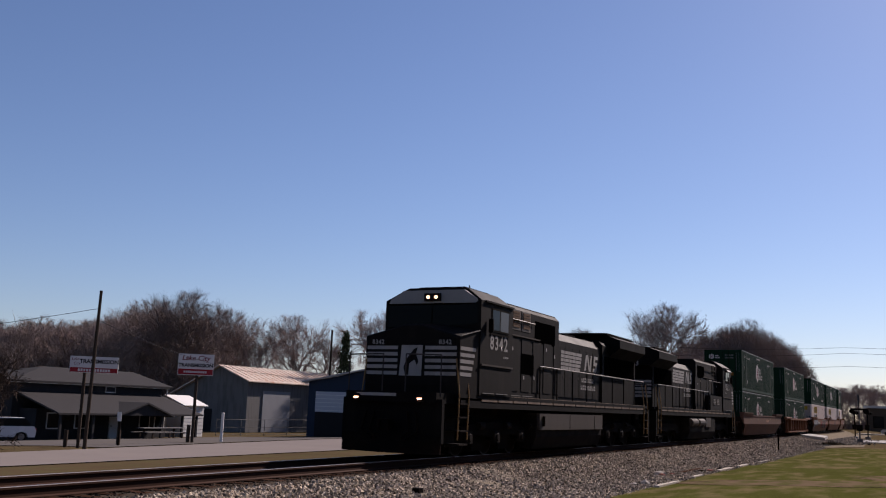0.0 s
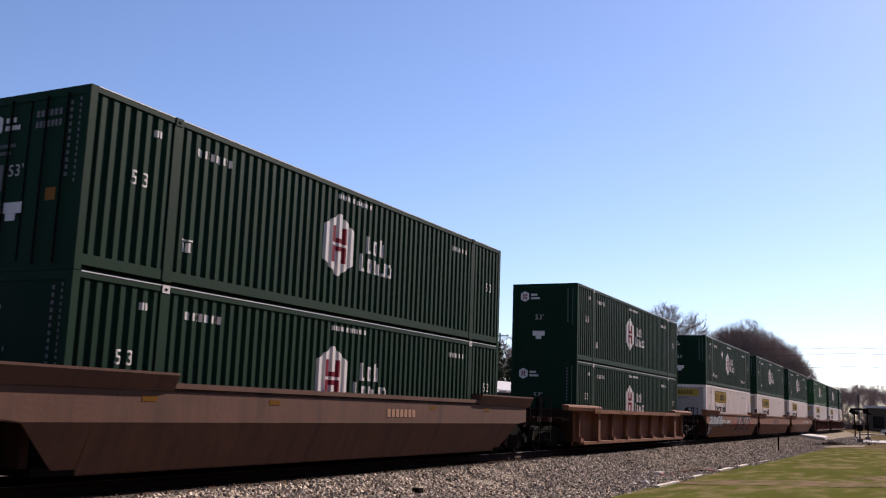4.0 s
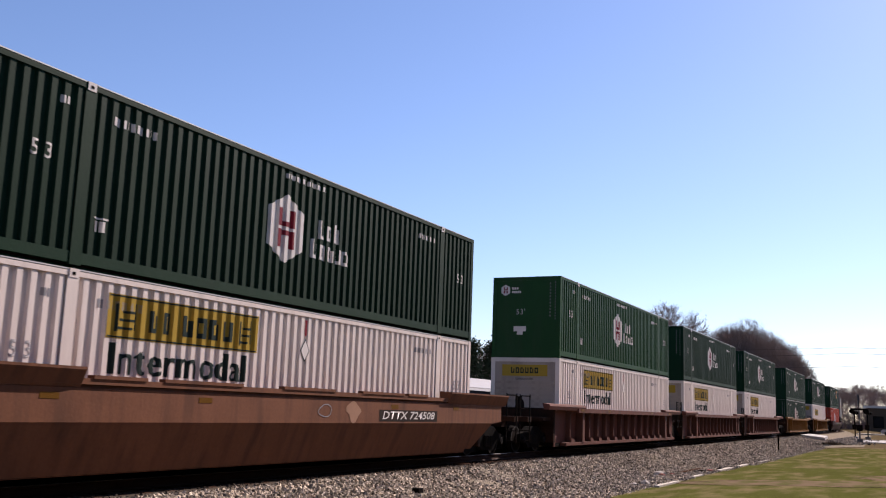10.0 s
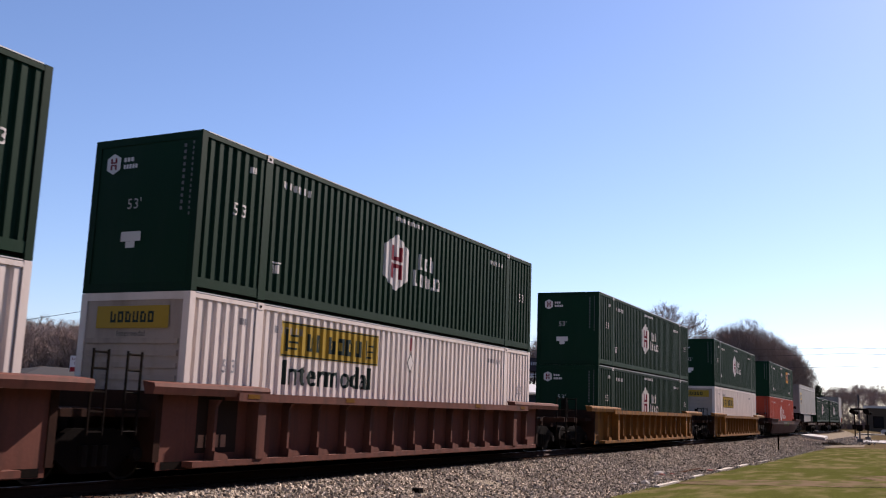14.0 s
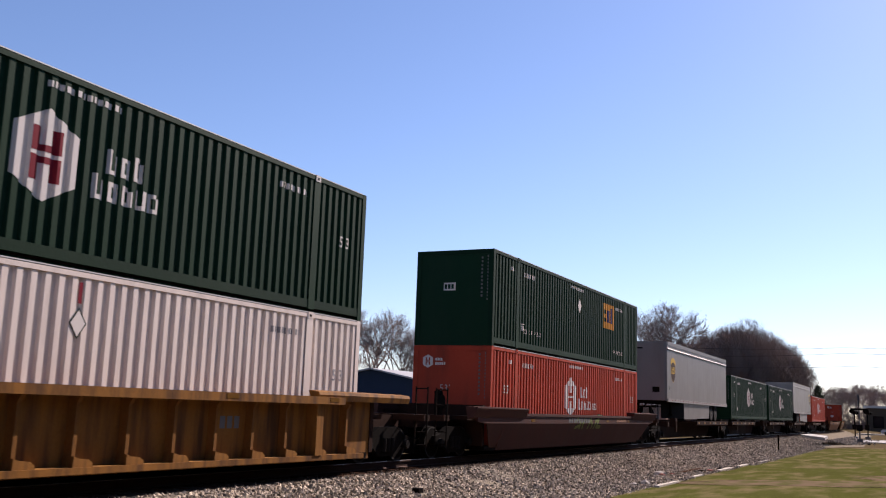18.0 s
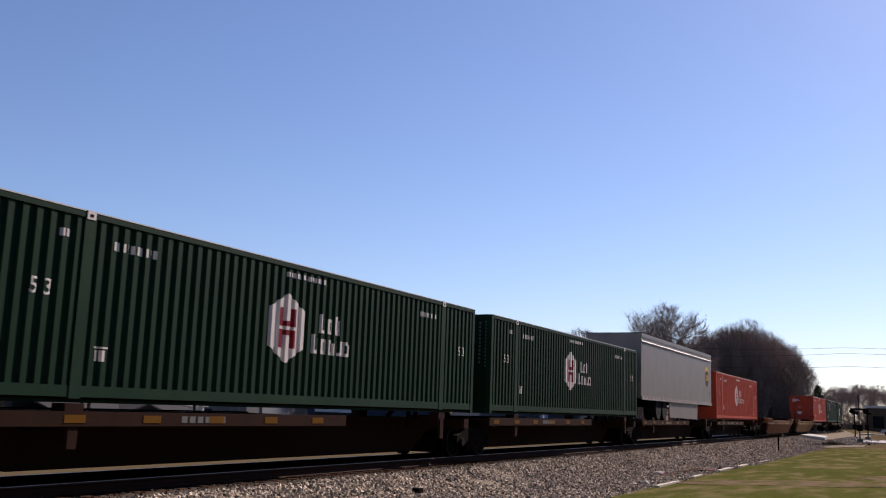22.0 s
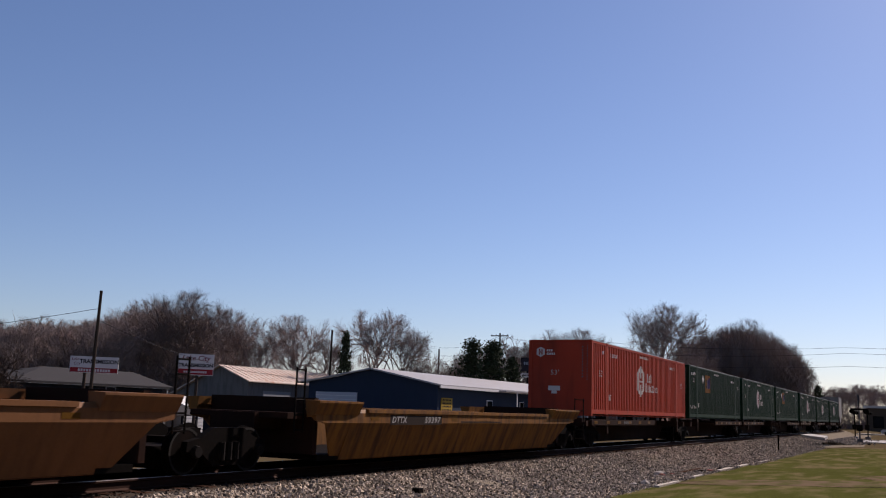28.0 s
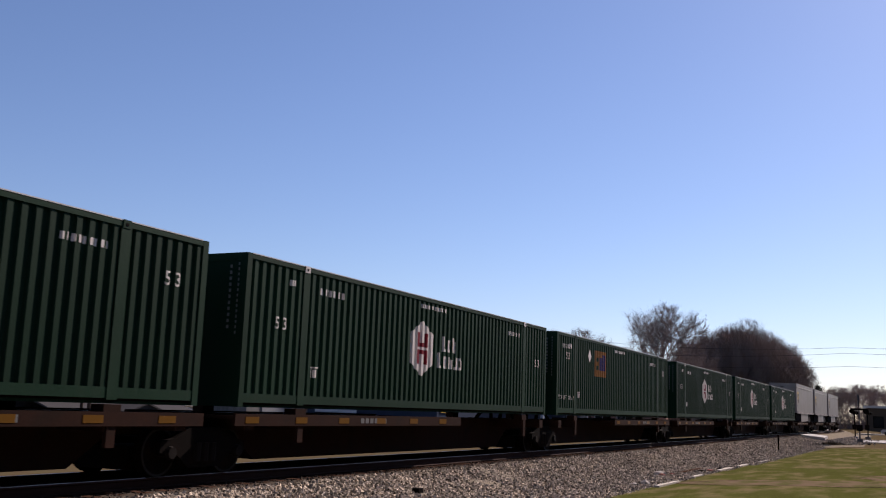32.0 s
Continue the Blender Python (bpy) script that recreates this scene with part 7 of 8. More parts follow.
marker("white_post", -22.0, 42.3, 1.6, 0.08, WHITE_TRIM, "white painted wooden post at the lot's edge")
marker("small_sign", -20.6, 33.3, 1.55, 0.04, STEEL, "small white sign plate on a thin post", (0.13, 0.42, WHITE_TRIM))
marker("bollard", -21.0, 30.6, 0.75, 0.09, WOOD_POLE, "short dark timber bollard")
marker("bollard", -21.2, 33.9, 0.75, 0.09, WOOD_POLE, "short dark timber bollard")
marker("bollard", -22.0, 39.6, 0.95, 0.10, WOOD_POLE, "short dark timber bollard")


def parked_car(x, y, turn, paint, label):
    """Small hatch-backed car: body with arches, glasshouse, wheels, lamps."""
    root = tagged(new("parked_car"), label, "car")
    bm = bmesh.new()
    prism(bm, ((-2.15, 0.28), (-1.75, 0.28), (-1.62, 0.55), (-1.05, 0.55), (-0.92, 0.28), (0.92, 0.28), (1.05, 0.55), (1.62, 0.55), (1.75, 0.28), (2.15, 0.30), (2.18, 0.62), (1.95, 0.86), (1.0, 0.94), (-2.05, 0.96), (-2.2, 0.7)), -0.86, 0.86, "x")
    part("body", bm, paint, root, bevel=0.04)
    bm = bmesh.new()
    prism(bm, ((-2.0, 0.94), (1.05, 0.92), (0.35, 1.42), (-1.5, 1.46)), -0.74, 0.74, "x")
    part("glasshouse", bm, GLASS, root, bevel=0.04)
    boxes("roof", [(-0.70, 0.70, -1.5, 0.36, 1.42, 1.48)], paint, root, bevel=0.03)
    w0 = None
    for yy in (-1.33, 1.33):
        for s in (-1, 1):
            if w0 is None:
                bm = bmesh.new()
                tube(bm, (0.66, 0, 0), (0.87, 0, 0), 0.31, sides=18)
                w0 = part("tyre", bm, TYRE, root)
                bm = bmesh.new()
                tube(bm, (0.865, 0, 0), (0.88, 0, 0), 0.2, sides=14)
                part("wheel_rim", bm, SILVER, w0)
                w0.location = (0, yy, 0.31)
            else:
                again(w0, (0, yy, 0.31), root, 0 if s < 0 else 180)
    for s in (-1, 1):
        boxes("headlamp", [(s * 0.7 - 0.12, s * 0.7 + 0.12, 2.14, 2.19, 0.58, 0.7)], SILVER, root)
        boxes("tail_lamp", [(s * 0.72 - 0.1, s * 0.72 + 0.1, -2.2, -2.15, 0.66, 0.84)], SIGN_RED, root)
    root.matrix_basis = pose(x, y, ground_z(x), 0, 0, turn)
    return root


CAR_WHITE = mat("white_car_paint", (0.62, 0.62, 0.64), 0.25, vary=0.04, bump=0.0, spec=0.6)
parked_car(-39.6, 42.0, 150, CAR_WHITE, "white car parked in the house yard")
parked_car(9.5, 150.0, 70, CAR_WHITE, "white car standing beyond the crossing")


# ---- right-hand side: grass, crossing, debris ----
strip("grass", lambda y: 6.0 + 0.18 * math.sin(y * 0.7) + (0.6 if y > 66 else 0.0), lambda y: 38.0, 4, 74, 0.012, GRASS, "short green grass with bare dirt patches", "grass", 1.0)
DIRT = mat("bare_sandy_dirt", (0.135, 0.098, 0.062), 0.95, vary=0.3, size=1.5, bump=0.4, dirt=(0.060, 0.060, 0.020), dirt_amount=0.8, dirt_size=1.8, dirt_span=(0.44, 0.62), stretch=(1.0, 0.4, 1.0), spec=0.0)


def patch(name, pts, lift, material, label, category):
    """An uneven flat patch on the ground."""
    bm = bmesh.new()
    bm.faces.new([bm.verts.new((x, y, ground_z(x) + lift)) for x, y in pts])
    bmesh.ops.triangulate(bm, faces=bm.faces)
    tagged(part(name, bm, material), label, category, kind="structure")




def ragged(cx, cy, along, across, seed, tilt=0.0):
    """A long uneven outline round a worn patch."""
    q = random.Random(seed)
    k, n = radians(tilt), 60
    pts = []
    for i in range(n):
        a = 2 * math.pi * i / n
        f = 1 + q.uniform(-0.22, 0.22)
        u, v = along * math.cos(a) * f, across * math.sin(a) * f
        pts.append((cx + u * math.cos(k) - v * math.sin(k), cy + u * math.sin(k) + v * math.cos(k)))
    return pts


patch("dirt_path", ragged(9.4, 29.4, 3.0, 1.5, 5, 14), 0.018, DIRT, "sandy bare dirt track through the grass", "dirt path")
patch("dirt_path", ragged(12.8, 33.6, 2.2, 1.6, 6, 10), 0.018, DIRT, "sandy bare dirt track through the grass", "dirt path")
patch("dirt_path", ((5.9, 74.4), (8.0, 73.2), (10.5, 72.0), (15.0, 69.5), (15.0, 71.2), (10.5, 74.0), (8.0, 75.4), (5.9, 76.4)), 0.026, DIRT, "sandy bare dirt track by the crossing road", "dirt path")
# tufts of short grass, thin at the ballast edge
TUFT = mat("grass_blades", (0.082, 0.088, 0.022), 0.85, vary=0.45, size=0.8, fine=3.0, bump=0.0, dirt=(0.17, 0.13, 0.065), dirt_amount=0.7, dirt_size=1.5, dirt_span=(0.45, 0.68), stretch=(1.0, 0.32, 1.0), spec=0.0)
rng = random.Random(77)
verts, faces = [], []
while len(faces) < 80000:
    x, y = 5.3 + 16.0 * rng.random() ** 1.4, 17.0 + 53.0 * rng.random() ** 1.5
    if x < 6.4 and rng.random() > 0.25 + 0.5 * max(0.0, x - 5.3):
        continue
    if 26.2 < y < 32.0 and 6.4 < x < 12.5 and rng.random() < 0.6:
        continue
    z = ground_z(x) + 0.005
    for _ in range(3):
        a, h, w = rng.uniform(0, 2 * math.pi), rng.uniform(0.005, 0.014), rng.uniform(0.012, 0.030)
        px, py = x + rng.uniform(-0.06, 0.06), y + rng.uniform(-0.06, 0.06)
        lx, ly = math.cos(a) * 0.10, math.sin(a) * 0.10
        k = len(verts)
        verts += [(px - math.sin(a) * w, py + math.cos(a) * w, z), (px + math.sin(a) * w, py - math.cos(a) * w, z), (px + lx, py + ly, z + h)]
        faces.append((k, k + 1, k + 2))
me = bpy.data.meshes.new("grass_tufts")
me.from_pydata(verts, [], faces)
me.materials.append(TUFT)
tagged(new("grass_tufts", me), "short green and straw-coloured grass blades", "grass", kind="stuff")
# level crossing road and its gravel approach
PALE_ROAD = mat("pale_crossing_concrete", (0.40, 0.385, 0.37), 0.85, vary=0.12, size=0.5, spec=0.0)


def paved(name, edge, label):
    """A slab of road from corner points (x, y, z), a quarter of a metre thick."""
    bm = bmesh.new()
    hi = [bm.verts.new(c) for c in edge]
    lo = [bm.verts.new((x, y, z - 0.25)) for x, y, z in edge]
    bm.faces.new(hi)
    for i in range(len(edge)):
        j = (i + 1) % len(edge)
        bm.faces.new((hi[i], lo[i], lo[j], hi[j]))
    bm.faces.new(lo[::-1])
    tagged(part(name, bm, PALE_ROAD), label, "road", kind="structure")


paved("crossing_slab", ((1.7, 101.5, -0.05), (4.0, 100.6, -0.24), (3.5, 110.0, -0.20), (1.7, 111.0, -0.05)), "pale concrete slab beside the rails at the crossing")
paved("crossing_road", ((-1.7, 101.5, -0.06), (-1.7, 115.0, -0.06), (-9.0, 118.0, -0.55), (-9.0, 103.0, -0.55)), "pale concrete road beyond the level crossing")
paved("crossing_road", ((6.6, 96.0, -0.40), (9.4, 94.5, -0.36), (14.0, 91.0, -0.26), (40.0, 80.0, -0.40), (40.0, 95.0, -0.40), (14.0, 103.0, -0.26), (9.2, 107.0, -0.36), (6.4, 108.5, -0.40)), "pale concrete road up to the level crossing")
stones("gravel_heap", 9000, lambda q: (q.gauss(5.7, 0.9), q.uniform(84, 108)), (0.06, 0.14), 15, STONE, "dark loose gravel heaped beside the crossing road", lambda x: ground_z(x) + 0.02 + 0.30 * math.exp(-((x - 5.9) / 0.9) ** 2))
patch("gravel_apron", ((3.2, 108.0), (4.2, 77.0), (6.4, 75.8), (8.6, 78.0), (8.2, 89.0), (6.8, 96.0), (5.2, 108.0)), 0.03, BALLAST, "grey gravel apron beside the crossing road", "gravel")

far_road = tagged(boxes("far_kerb", [(3.0, 60.0, 168.0, 172.0, -0.7, -0.42)], CONCRETE), "pale concrete road edge beyond the crossing", "road", kind="structure")


MAST_GREY = mat("dull_aluminium_mast", (0.10, 0.10, 0.105), 0.6, 0.2, vary=0.15)


def crossing_signal(x, y, turn, lamps=True):
    root = tagged(new("crossing_signal"), "level-crossing signal mast with dark lamp heads" if lamps else "dark slim gate mast by the level crossing", "railway signal", "crossing signals")
    bm = bmesh.new()
    tube(bm, (0, 0, -0.8), (0, 0, 3.7 if lamps else 2.5), 0.06, sides=10)
    part("mast", bm, MAST_GREY if lamps else STEEL, root)
    boxes("base_box", [(-0.22, 0.22, -0.22, 0.22, -0.8, -0.1)], MAST_GREY, root, bevel=0.02)
    if lamps:
        for s in (-1, 1):
            b = boxes("crossbuck_blade", [(-0.10, -0.08, -0.62, 0.62, -0.11, 0.11)], MAST_GREY, root)
            b.location, b.rotation_euler = (0, 0, 3.3), (radians(45 * s), 0, 0)
    boxes("lamp_bar", [(-0.72, 0.72, -0.06, 0.06, 2.40, 2.55)], STEEL, root, bevel=0.01)
    for s in (-1, 1):
        bm = bmesh.new()
        tube(bm, (s * 0.55, -0.09, 2.3), (s * 0.55, -0.05, 2.3), 0.24, sides=18)
        tube(bm, (s * 0.55, -0.30, 2.3), (s * 0.55, -0.09, 2.3), 0.13, 0.13, 12)
        lamp = part("lamp_head", bm, STEEL, root)
        bm = bmesh.new()
        tube(bm, (s * 0.55, -0.305, 2.3), (s * 0.55, -0.302, 2.3), 0.11, sides=12)
        part("lens", bm, STEEL, lamp)
    bm = bmesh.new()
    box(bm, -0.25, 0.25, -0.2, 0.2, 0.6, 1.1)
    part("gate_mechanism", bm, STEEL, root, bevel=0.03)
    root.matrix_basis = pose(x, y, 0.0, 0, 0, turn)


crossing_signal(7.55, 92.6, 5)
crossing_signal(6.3, 107.8, 80, False)
crossing_signal(7.5, 107.9, 80, False)

marker("mile_marker", 4.4, 63.9, 1.05, 0.05, STEEL, "thin dark steel marker post in the ballast")
rail_box = tagged(boxes("junction_box", [(2.82, 2.98, 18.3, 18.5, -0.62, -0.36)], STEEL, bevel=0.02), "small dark steel box in the ballast", "box")
for x0, y0, y1, rise in ((6.05, 26.3, 28.8, 0.0), (5.88, 31.6, 33.0, -0.02), (5.84, 36.2, 38.8, -0.01), (5.88, 40.2, 42.6, -0.01), (5.92, 45.5, 48.0, -0.02)):
    tagged(boxes("edging_board", [(x0 - 0.07, x0 + 0.07, y0, y1, -0.66 + rise, -0.53 + rise)], CONCRETE, bevel=0.015), "pale weathered edging board at the ballast's edge", "board", "edging boards")
REDROCK = mat("broken_red_brick", (0.24, 0.10, 0.075), 0.9, vary=0.3)
r = random.Random(4)
for k, (x, y, s, m) in enumerate(((4.7, 32.2, 0.20, CONCRETE), (4.85, 31.8, 0.13, REDROCK), (4.6, 32.8, 0.12, REDROCK), (5.0, 32.5, 0.10, REDROCK), (5.4, 35.4, 0.15, WOOD_POLE), (5.6, 35.9, 0.14, REDROCK), (5.3, 34.8, 0.11, WOOD_POLE), (5.5, 27.2, 0.16, CONCRETE), (5.35, 26.6, 0.12, CONCRETE), (5.7, 37.5, 0.12, WOOD_POLE))):
    bm = bmesh.new()
    bmesh.ops.create_icosphere(bm, subdivisions=1, radius=s)
    for v in bm.verts:
        v.co = Vector((v.co.x * r.uniform(0.8, 1.5), v.co.y * r.uniform(0.8, 1.4), v.co.z * r.uniform(0.4, 0.8)))
    o = part("rubble_piece", bm, m)
    o.location = (x, y, ballast_z(x) + s * 0.25)
    tagged(o, "broken chunk of " + {"broken_red_brick": "red brick", "weathered_concrete": "pale concrete", "dark_pole_timber": "dark timber"}[m.name] + " at the ballast's edge", "rubble", "trackside rubble")
tagged(boxes("timber_plank", [(4.9, 5.1, 34.0, 37.4, -0.62, -0.56)], TIE, bevel=0.01), "dark old timber lying in the ballast", "plank")


# unseen walls added beside and behind the camera to cut the sky's fill
CLOSE = mat("dull_brown_fill_wall", (0.11, 0.075, 0.06), 0.9, vary=0.25, size=0.5, spec=0.0)
tagged(boxes("wall_east", [(24.0, 24.4, -40.0, 140.0, -1.0, 7.5)], CLOSE), "plain brown wall, added unseen to cut sky light", "wall", kind="structure")
tagged(boxes("wall_south", [(5.0, 24.0, -18.4, -18.0, -1.0, 7.5)], CLOSE), "plain brown wall behind the camera, added unseen to cut sky light", "wall", kind="structure")


# ---- the train put together ----
# (thing, distance from the origin along the track at 0 s, height, turned)
RIDERS = []


def ride(ob, s, z, label, category, turned=False):
    tagged(ob, label, category)
    RIDERS.append((ob, s, z, turned))
    return ob


ride(locomotive(21.6, 15.1, (9.6, 14.9), "8342", True), 22.25, 0.0, "black diesel locomotive with white stripes and lit headlamps on the rails", "locomotive")
ride(locomotive(22.2, 16.5, (11.6, 16.4), "9213", False), 66.1, 0.0, "black wide-cab diesel locomotive coupled cab last behind another", "locomotive", True)

PROTO = {}


def use(key, make):
    """The first of a kind is built, the rest are copied with all their parts."""
    if key not in PROTO:
        PROTO[key] = make()
        return PROTO[key]
    return copy_thing(PROTO[key], Matrix.Identity(4))


LABELS = {
    "hub": "dark green corrugated container with white hexagon emblem",
    "hubn": "dark green corrugated container with emblem and diamond placard",
    "door": "dark green container with its door end leading",
    "light": "brighter green corrugated container with white emblem",
    "jb": "white corrugated container with yellow sign",
    "jb_plain": "white corrugated container with plain yellow sign",
    "red": "orange-red corrugated container with white hexagon emblem",
    "emp": "dark green container with orange panel",
    "emp_near": "dark green container with orange panel",
}
C2 = CL / 2
STACKS = (("C1", 69.78, "door", "hub"), ("C2", 93.26, "hub", "hub"), ("C3", 116.81, "hubn", "jb"), ("C4", 136.19, "hub", "jb"), ("C5", 155.85, "hub", "jb"),
          ("C6", 179.40, "light", "jb"), ("C7", 198.97, "hub", "jb"), ("C8", 218.45, "hub", "jb"), ("C9", 241.98, "hub", "hub"), ("C10", 265.52, "hub", "jb_plain"), ("C11", 289.09, "emp", "red"))
for _, s, upper, lower in STACKS:
    for kind, z in ((lower, 0.30), (upper, 3.205)):
        tagged(ride(use(kind, lambda: container(kind)), s + C2, z, LABELS[kind] + (", stacked on top" if z > 1 else ", in a well"), "container"), group="stacked containers")
for s, kind in ((328.73, "hub"), (346.09, "hub"), (380.67, "red"), (439.17, "red"), (456.42, "emp_near"), (473.69, "hub"), (490.93, "emp_near"), (509.1, "hub"), (526.5, "hub"), (544.0, "hub")):
    tagged(ride(use(kind, lambda: container(kind)), s + C2, 1.225, LABELS[kind] + ", on a spine car", "container"), group="containers on spine cars")

# marks: from, to, height, size, material, letters (0: plain panel)
PALE = mat("pale_worn_patch", (0.30, 0.17, 0.11), 0.65, vary=0.3)
DARK_PANEL = mat("dark_number_panel", (0.024, 0.015, 0.011), 0.6, vary=0.2)
TTX_RED = mat("dull_red_lettering", (0.12, 0.036, 0.022), 0.65, vary=0.3)
OLD_BROWN = mat("old_grey_brown_paint", (0.105, 0.056, 0.040), 0.65, vary=0.4, dirt=(0.05, 0.032, 0.026), dirt_amount=0.85, streak=True)
M_C1 = [(1.0, 2.4, 1.18, 0.18, PALE, 7)]
M_C3 = [(-5.1, -2.0, 1.08, 0.28, DARK_PANEL, 0), (-4.95, -2.15, 1.08, 0.18, DECAL, "DTTX 724508")]
M_C4 = [(-1.42, 1.20, 1.10, 0.42, DARK_PANEL, 0), (-1.05, 0.95, 1.10, 0.28, TTX_RED, 3)]
M_C5 = [(2.6, 5.5, 1.12, 0.26, DARK_PANEL, 0), (2.75, 5.35, 1.12, 0.18, DECAL, "DTTX 724508")]
M_C11 = [(-2.0, 0.4, 1.06, 0.15, DIM_WHITE, 9), (3.8, 5.2, 1.06, 0.11, PALE, 11)]
M_E1 = [(-4.6, -2.2, 1.03, 0.20, DARK_PANEL, 0), (3.4, 4.4, 1.04, 0.12, FIGURE, 7)]
M_E2 = [(-4.70, -2.05, 1.02, 0.22, DARK_PANEL, 0), (-4.62, -3.90, 1.02, 0.15, FIGURE, "DTTX"), (-3.01, -2.13, 1.02, 0.15, FIGURE, "59397"), (-0.9, 1.8, 0.985, 0.03, DARK_PANEL, 0), (0.3, 1.2, 1.07, 0.12, YELLOW, 0)]
M_C7 = [(6.62, 7.72, 0.92, 1.0, DARK_PANEL, 0)]
M_C8 = [(-7.72, -6.62, 0.92, 1.0, DARK_PANEL, 0), (-7.65, -6.85, 0.62, 0.22, PALE, 4)]
M_C10 = [(-5.88, -4.30, 0.87, 0.20, DARK_PANEL, 0), (-5.78, -4.42, 0.87, 0.13, FIGURE, "DTTX 355469"), (3.2, 4.0, 0.95, 0.22, DIM_WHITE, 4)]
SINGLE, HEAD, MID, TAIL = (False, False), (False, True), (True, True), (True, False)
WELLS = (("C1", 69.78, False, OLD_BROWN, M_C1, SINGLE, "brown well car with smooth sides"), ("C2", 93.26, True, BROWN, [], SINGLE, "brown well car with upright side stakes"),
         ("C3", 116.81, False, BROWN, M_C3, HEAD, "brown well car with graffiti on its smooth side"), ("C4", 136.19, False, BROWN, M_C4, MID, "brown middle well unit with a dark square mark"),
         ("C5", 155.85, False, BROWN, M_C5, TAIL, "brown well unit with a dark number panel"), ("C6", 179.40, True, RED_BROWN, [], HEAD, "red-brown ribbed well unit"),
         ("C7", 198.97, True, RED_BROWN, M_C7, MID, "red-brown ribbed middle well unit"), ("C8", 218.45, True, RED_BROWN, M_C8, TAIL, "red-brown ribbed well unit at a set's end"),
         ("C9", 241.98, True, YELLOW, [], SINGLE, "dirty yellow well car with upright side stakes"), ("C10", 265.52, True, YELLOW, M_C10, SINGLE, "dirty yellow ribbed well car"),
         ("C11", 289.09, False, DARK_BROWN, M_C11, SINGLE, "dark brown well car with green graffiti"),
         ("E1", 400.15, False, TAN, M_E1, HEAD, "empty tan well car"), ("E2", 419.75, False, YELLOW, M_E2, TAIL, "empty yellow well car with a dark number panel"))
LIPS = ((-5.3, 0.55), (-3.35, 1.0), (-0.2, 0.9), (2.75, 0.95), (4.4, 0.5))
CARS = {}
for key, s, ribbed, paint, marks, ends, label in WELLS:
    CARS[key] = ride(well_car(ribbed, paint, marks, ends, 7.3 if key[0] == "E" else 8.62, key in ("C11", "E1", "E2"), LIPS if key == "C5" else (), key == "C2"), s + C2, 0.0, label + " on the rails", "well car")
for head, gap in (("C3", 19.38), ("C4", 19.66), ("C6", 19.57), ("C7", 19.48), ("E1", 19.7)):
    middle_truck(CARS[head], gap / 2)

# spray paint on the well sides
TAG_PALE = mat("chalky_spray_paint", (0.24, 0.23, 0.235), 0.7, vary=0.22, size=1.4, dirt=(0.16, 0.17, 0.26), dirt_amount=0.5)
TAG_DARK = mat("dark_spray_line", (0.013, 0.011, 0.012), 0.7, vary=0.2)
TAG_RED = mat("red_spray_paint", (0.21, 0.034, 0.030), 0.7, vary=0.25, size=1.4)
TAG_FLESH = mat("reddish_brown_spray_paint", (0.125, 0.045, 0.032), 0.7, vary=0.45, size=3.0, dirt=(0.20, 0.035, 0.03), dirt_amount=0.5)
TAG_WHITE = mat("white_spray_line", (0.42, 0.40, 0.38), 0.7, vary=0.2)
TAG_GREEN = mat("olive_spray_paint", (0.13, 0.15, 0.045), 0.7, vary=0.3, size=1.4)
bubbles = [blob(-8.35, 0.78, 0.62, 0.50, 1), blob(-8.15, 1.18, 0.55, 0.36, 2), blob(-7.25, 0.92, 0.52, 0.60, 3), blob(-6.35, 0.86, 0.56, 0.56, 4), blob(-5.75, 1.16, 0.45, 0.34, 5), blob(-5.25, 0.84, 0.48, 0.58, 6, power=3.4)]
curls = [(blob(-8.0, 0.98, 0.34, 0.10, 11, 12), 0.035, True), (blob(-7.25, 1.0, 0.14, 0.26, 12, 12), 0.035, True), (blob(-6.15, 0.88, 0.34, 0.12, 13, 12), 0.035, True), (blob(-5.72, 1.2, 0.14, 0.10, 14, 12), 0.03, True), ([(-5.42, 0.38), (-5.36, 0.9), (-5.1, 0.62), (-5.02, 1.3)], 0.035, False), ([(-8.6, 0.50), (-8.2, 0.58), (-7.9, 0.50)], 0.035, False)]
paint_tag(CARS["C3"], [(TAG_PALE, bubbles)], [(TAG_DARK, [(b, 0.05, True) for b in bubbles] + curls)], 0.0, "pale bubble-shaped graffiti", "dark graffiti outline")
wings = [blob(-0.15, 0.98, 0.80, 0.30, 21, 22, 1.5, 0.12), blob(5.75, 0.90, 1.0, 0.34, 22, 22, 1.5, 0.12)]
hooks = [([(5.2, 1.32), (5.35, 1.42), (5.5, 1.22), (5.9, 1.10), (6.2, 0.98), (6.35, 1.16), (6.45, 0.98), (6.8, 0.98)], 0.02, False), ([(5.6, 0.40), (6.1, 0.72), (6.3, 0.82)], 0.018, False), ([(-0.9, 1.0), (-0.6, 1.18), (-0.3, 1.05), (-0.2, 1.25), (0.1, 1.2)], 0.02, False)]
letter_r = [((0.0, 1.50), (0.12, 1.36), (0.38, 1.33), (0.57, 1.47), (0.60, 1.26), (0.80, 1.12), (0.68, 1.04), (1.08, 0.94), (1.30, 0.70), (1.26, 0.36), (1.02, 0.28), (0.70, 0.37), (0.45, 0.29), (-0.15, 0.24), (0.0, 0.60), (-0.08, 1.02), (0.08, 1.14), (0.0, 1.30))]
eyes_r = [((0.16, 1.30), (0.50, 1.33), (0.46, 1.14), (0.36, 1.06)), ((0.28, 0.82), (0.75, 0.78), (1.0, 0.62), (0.90, 0.44), (0.50, 0.50), (0.28, 0.58))]
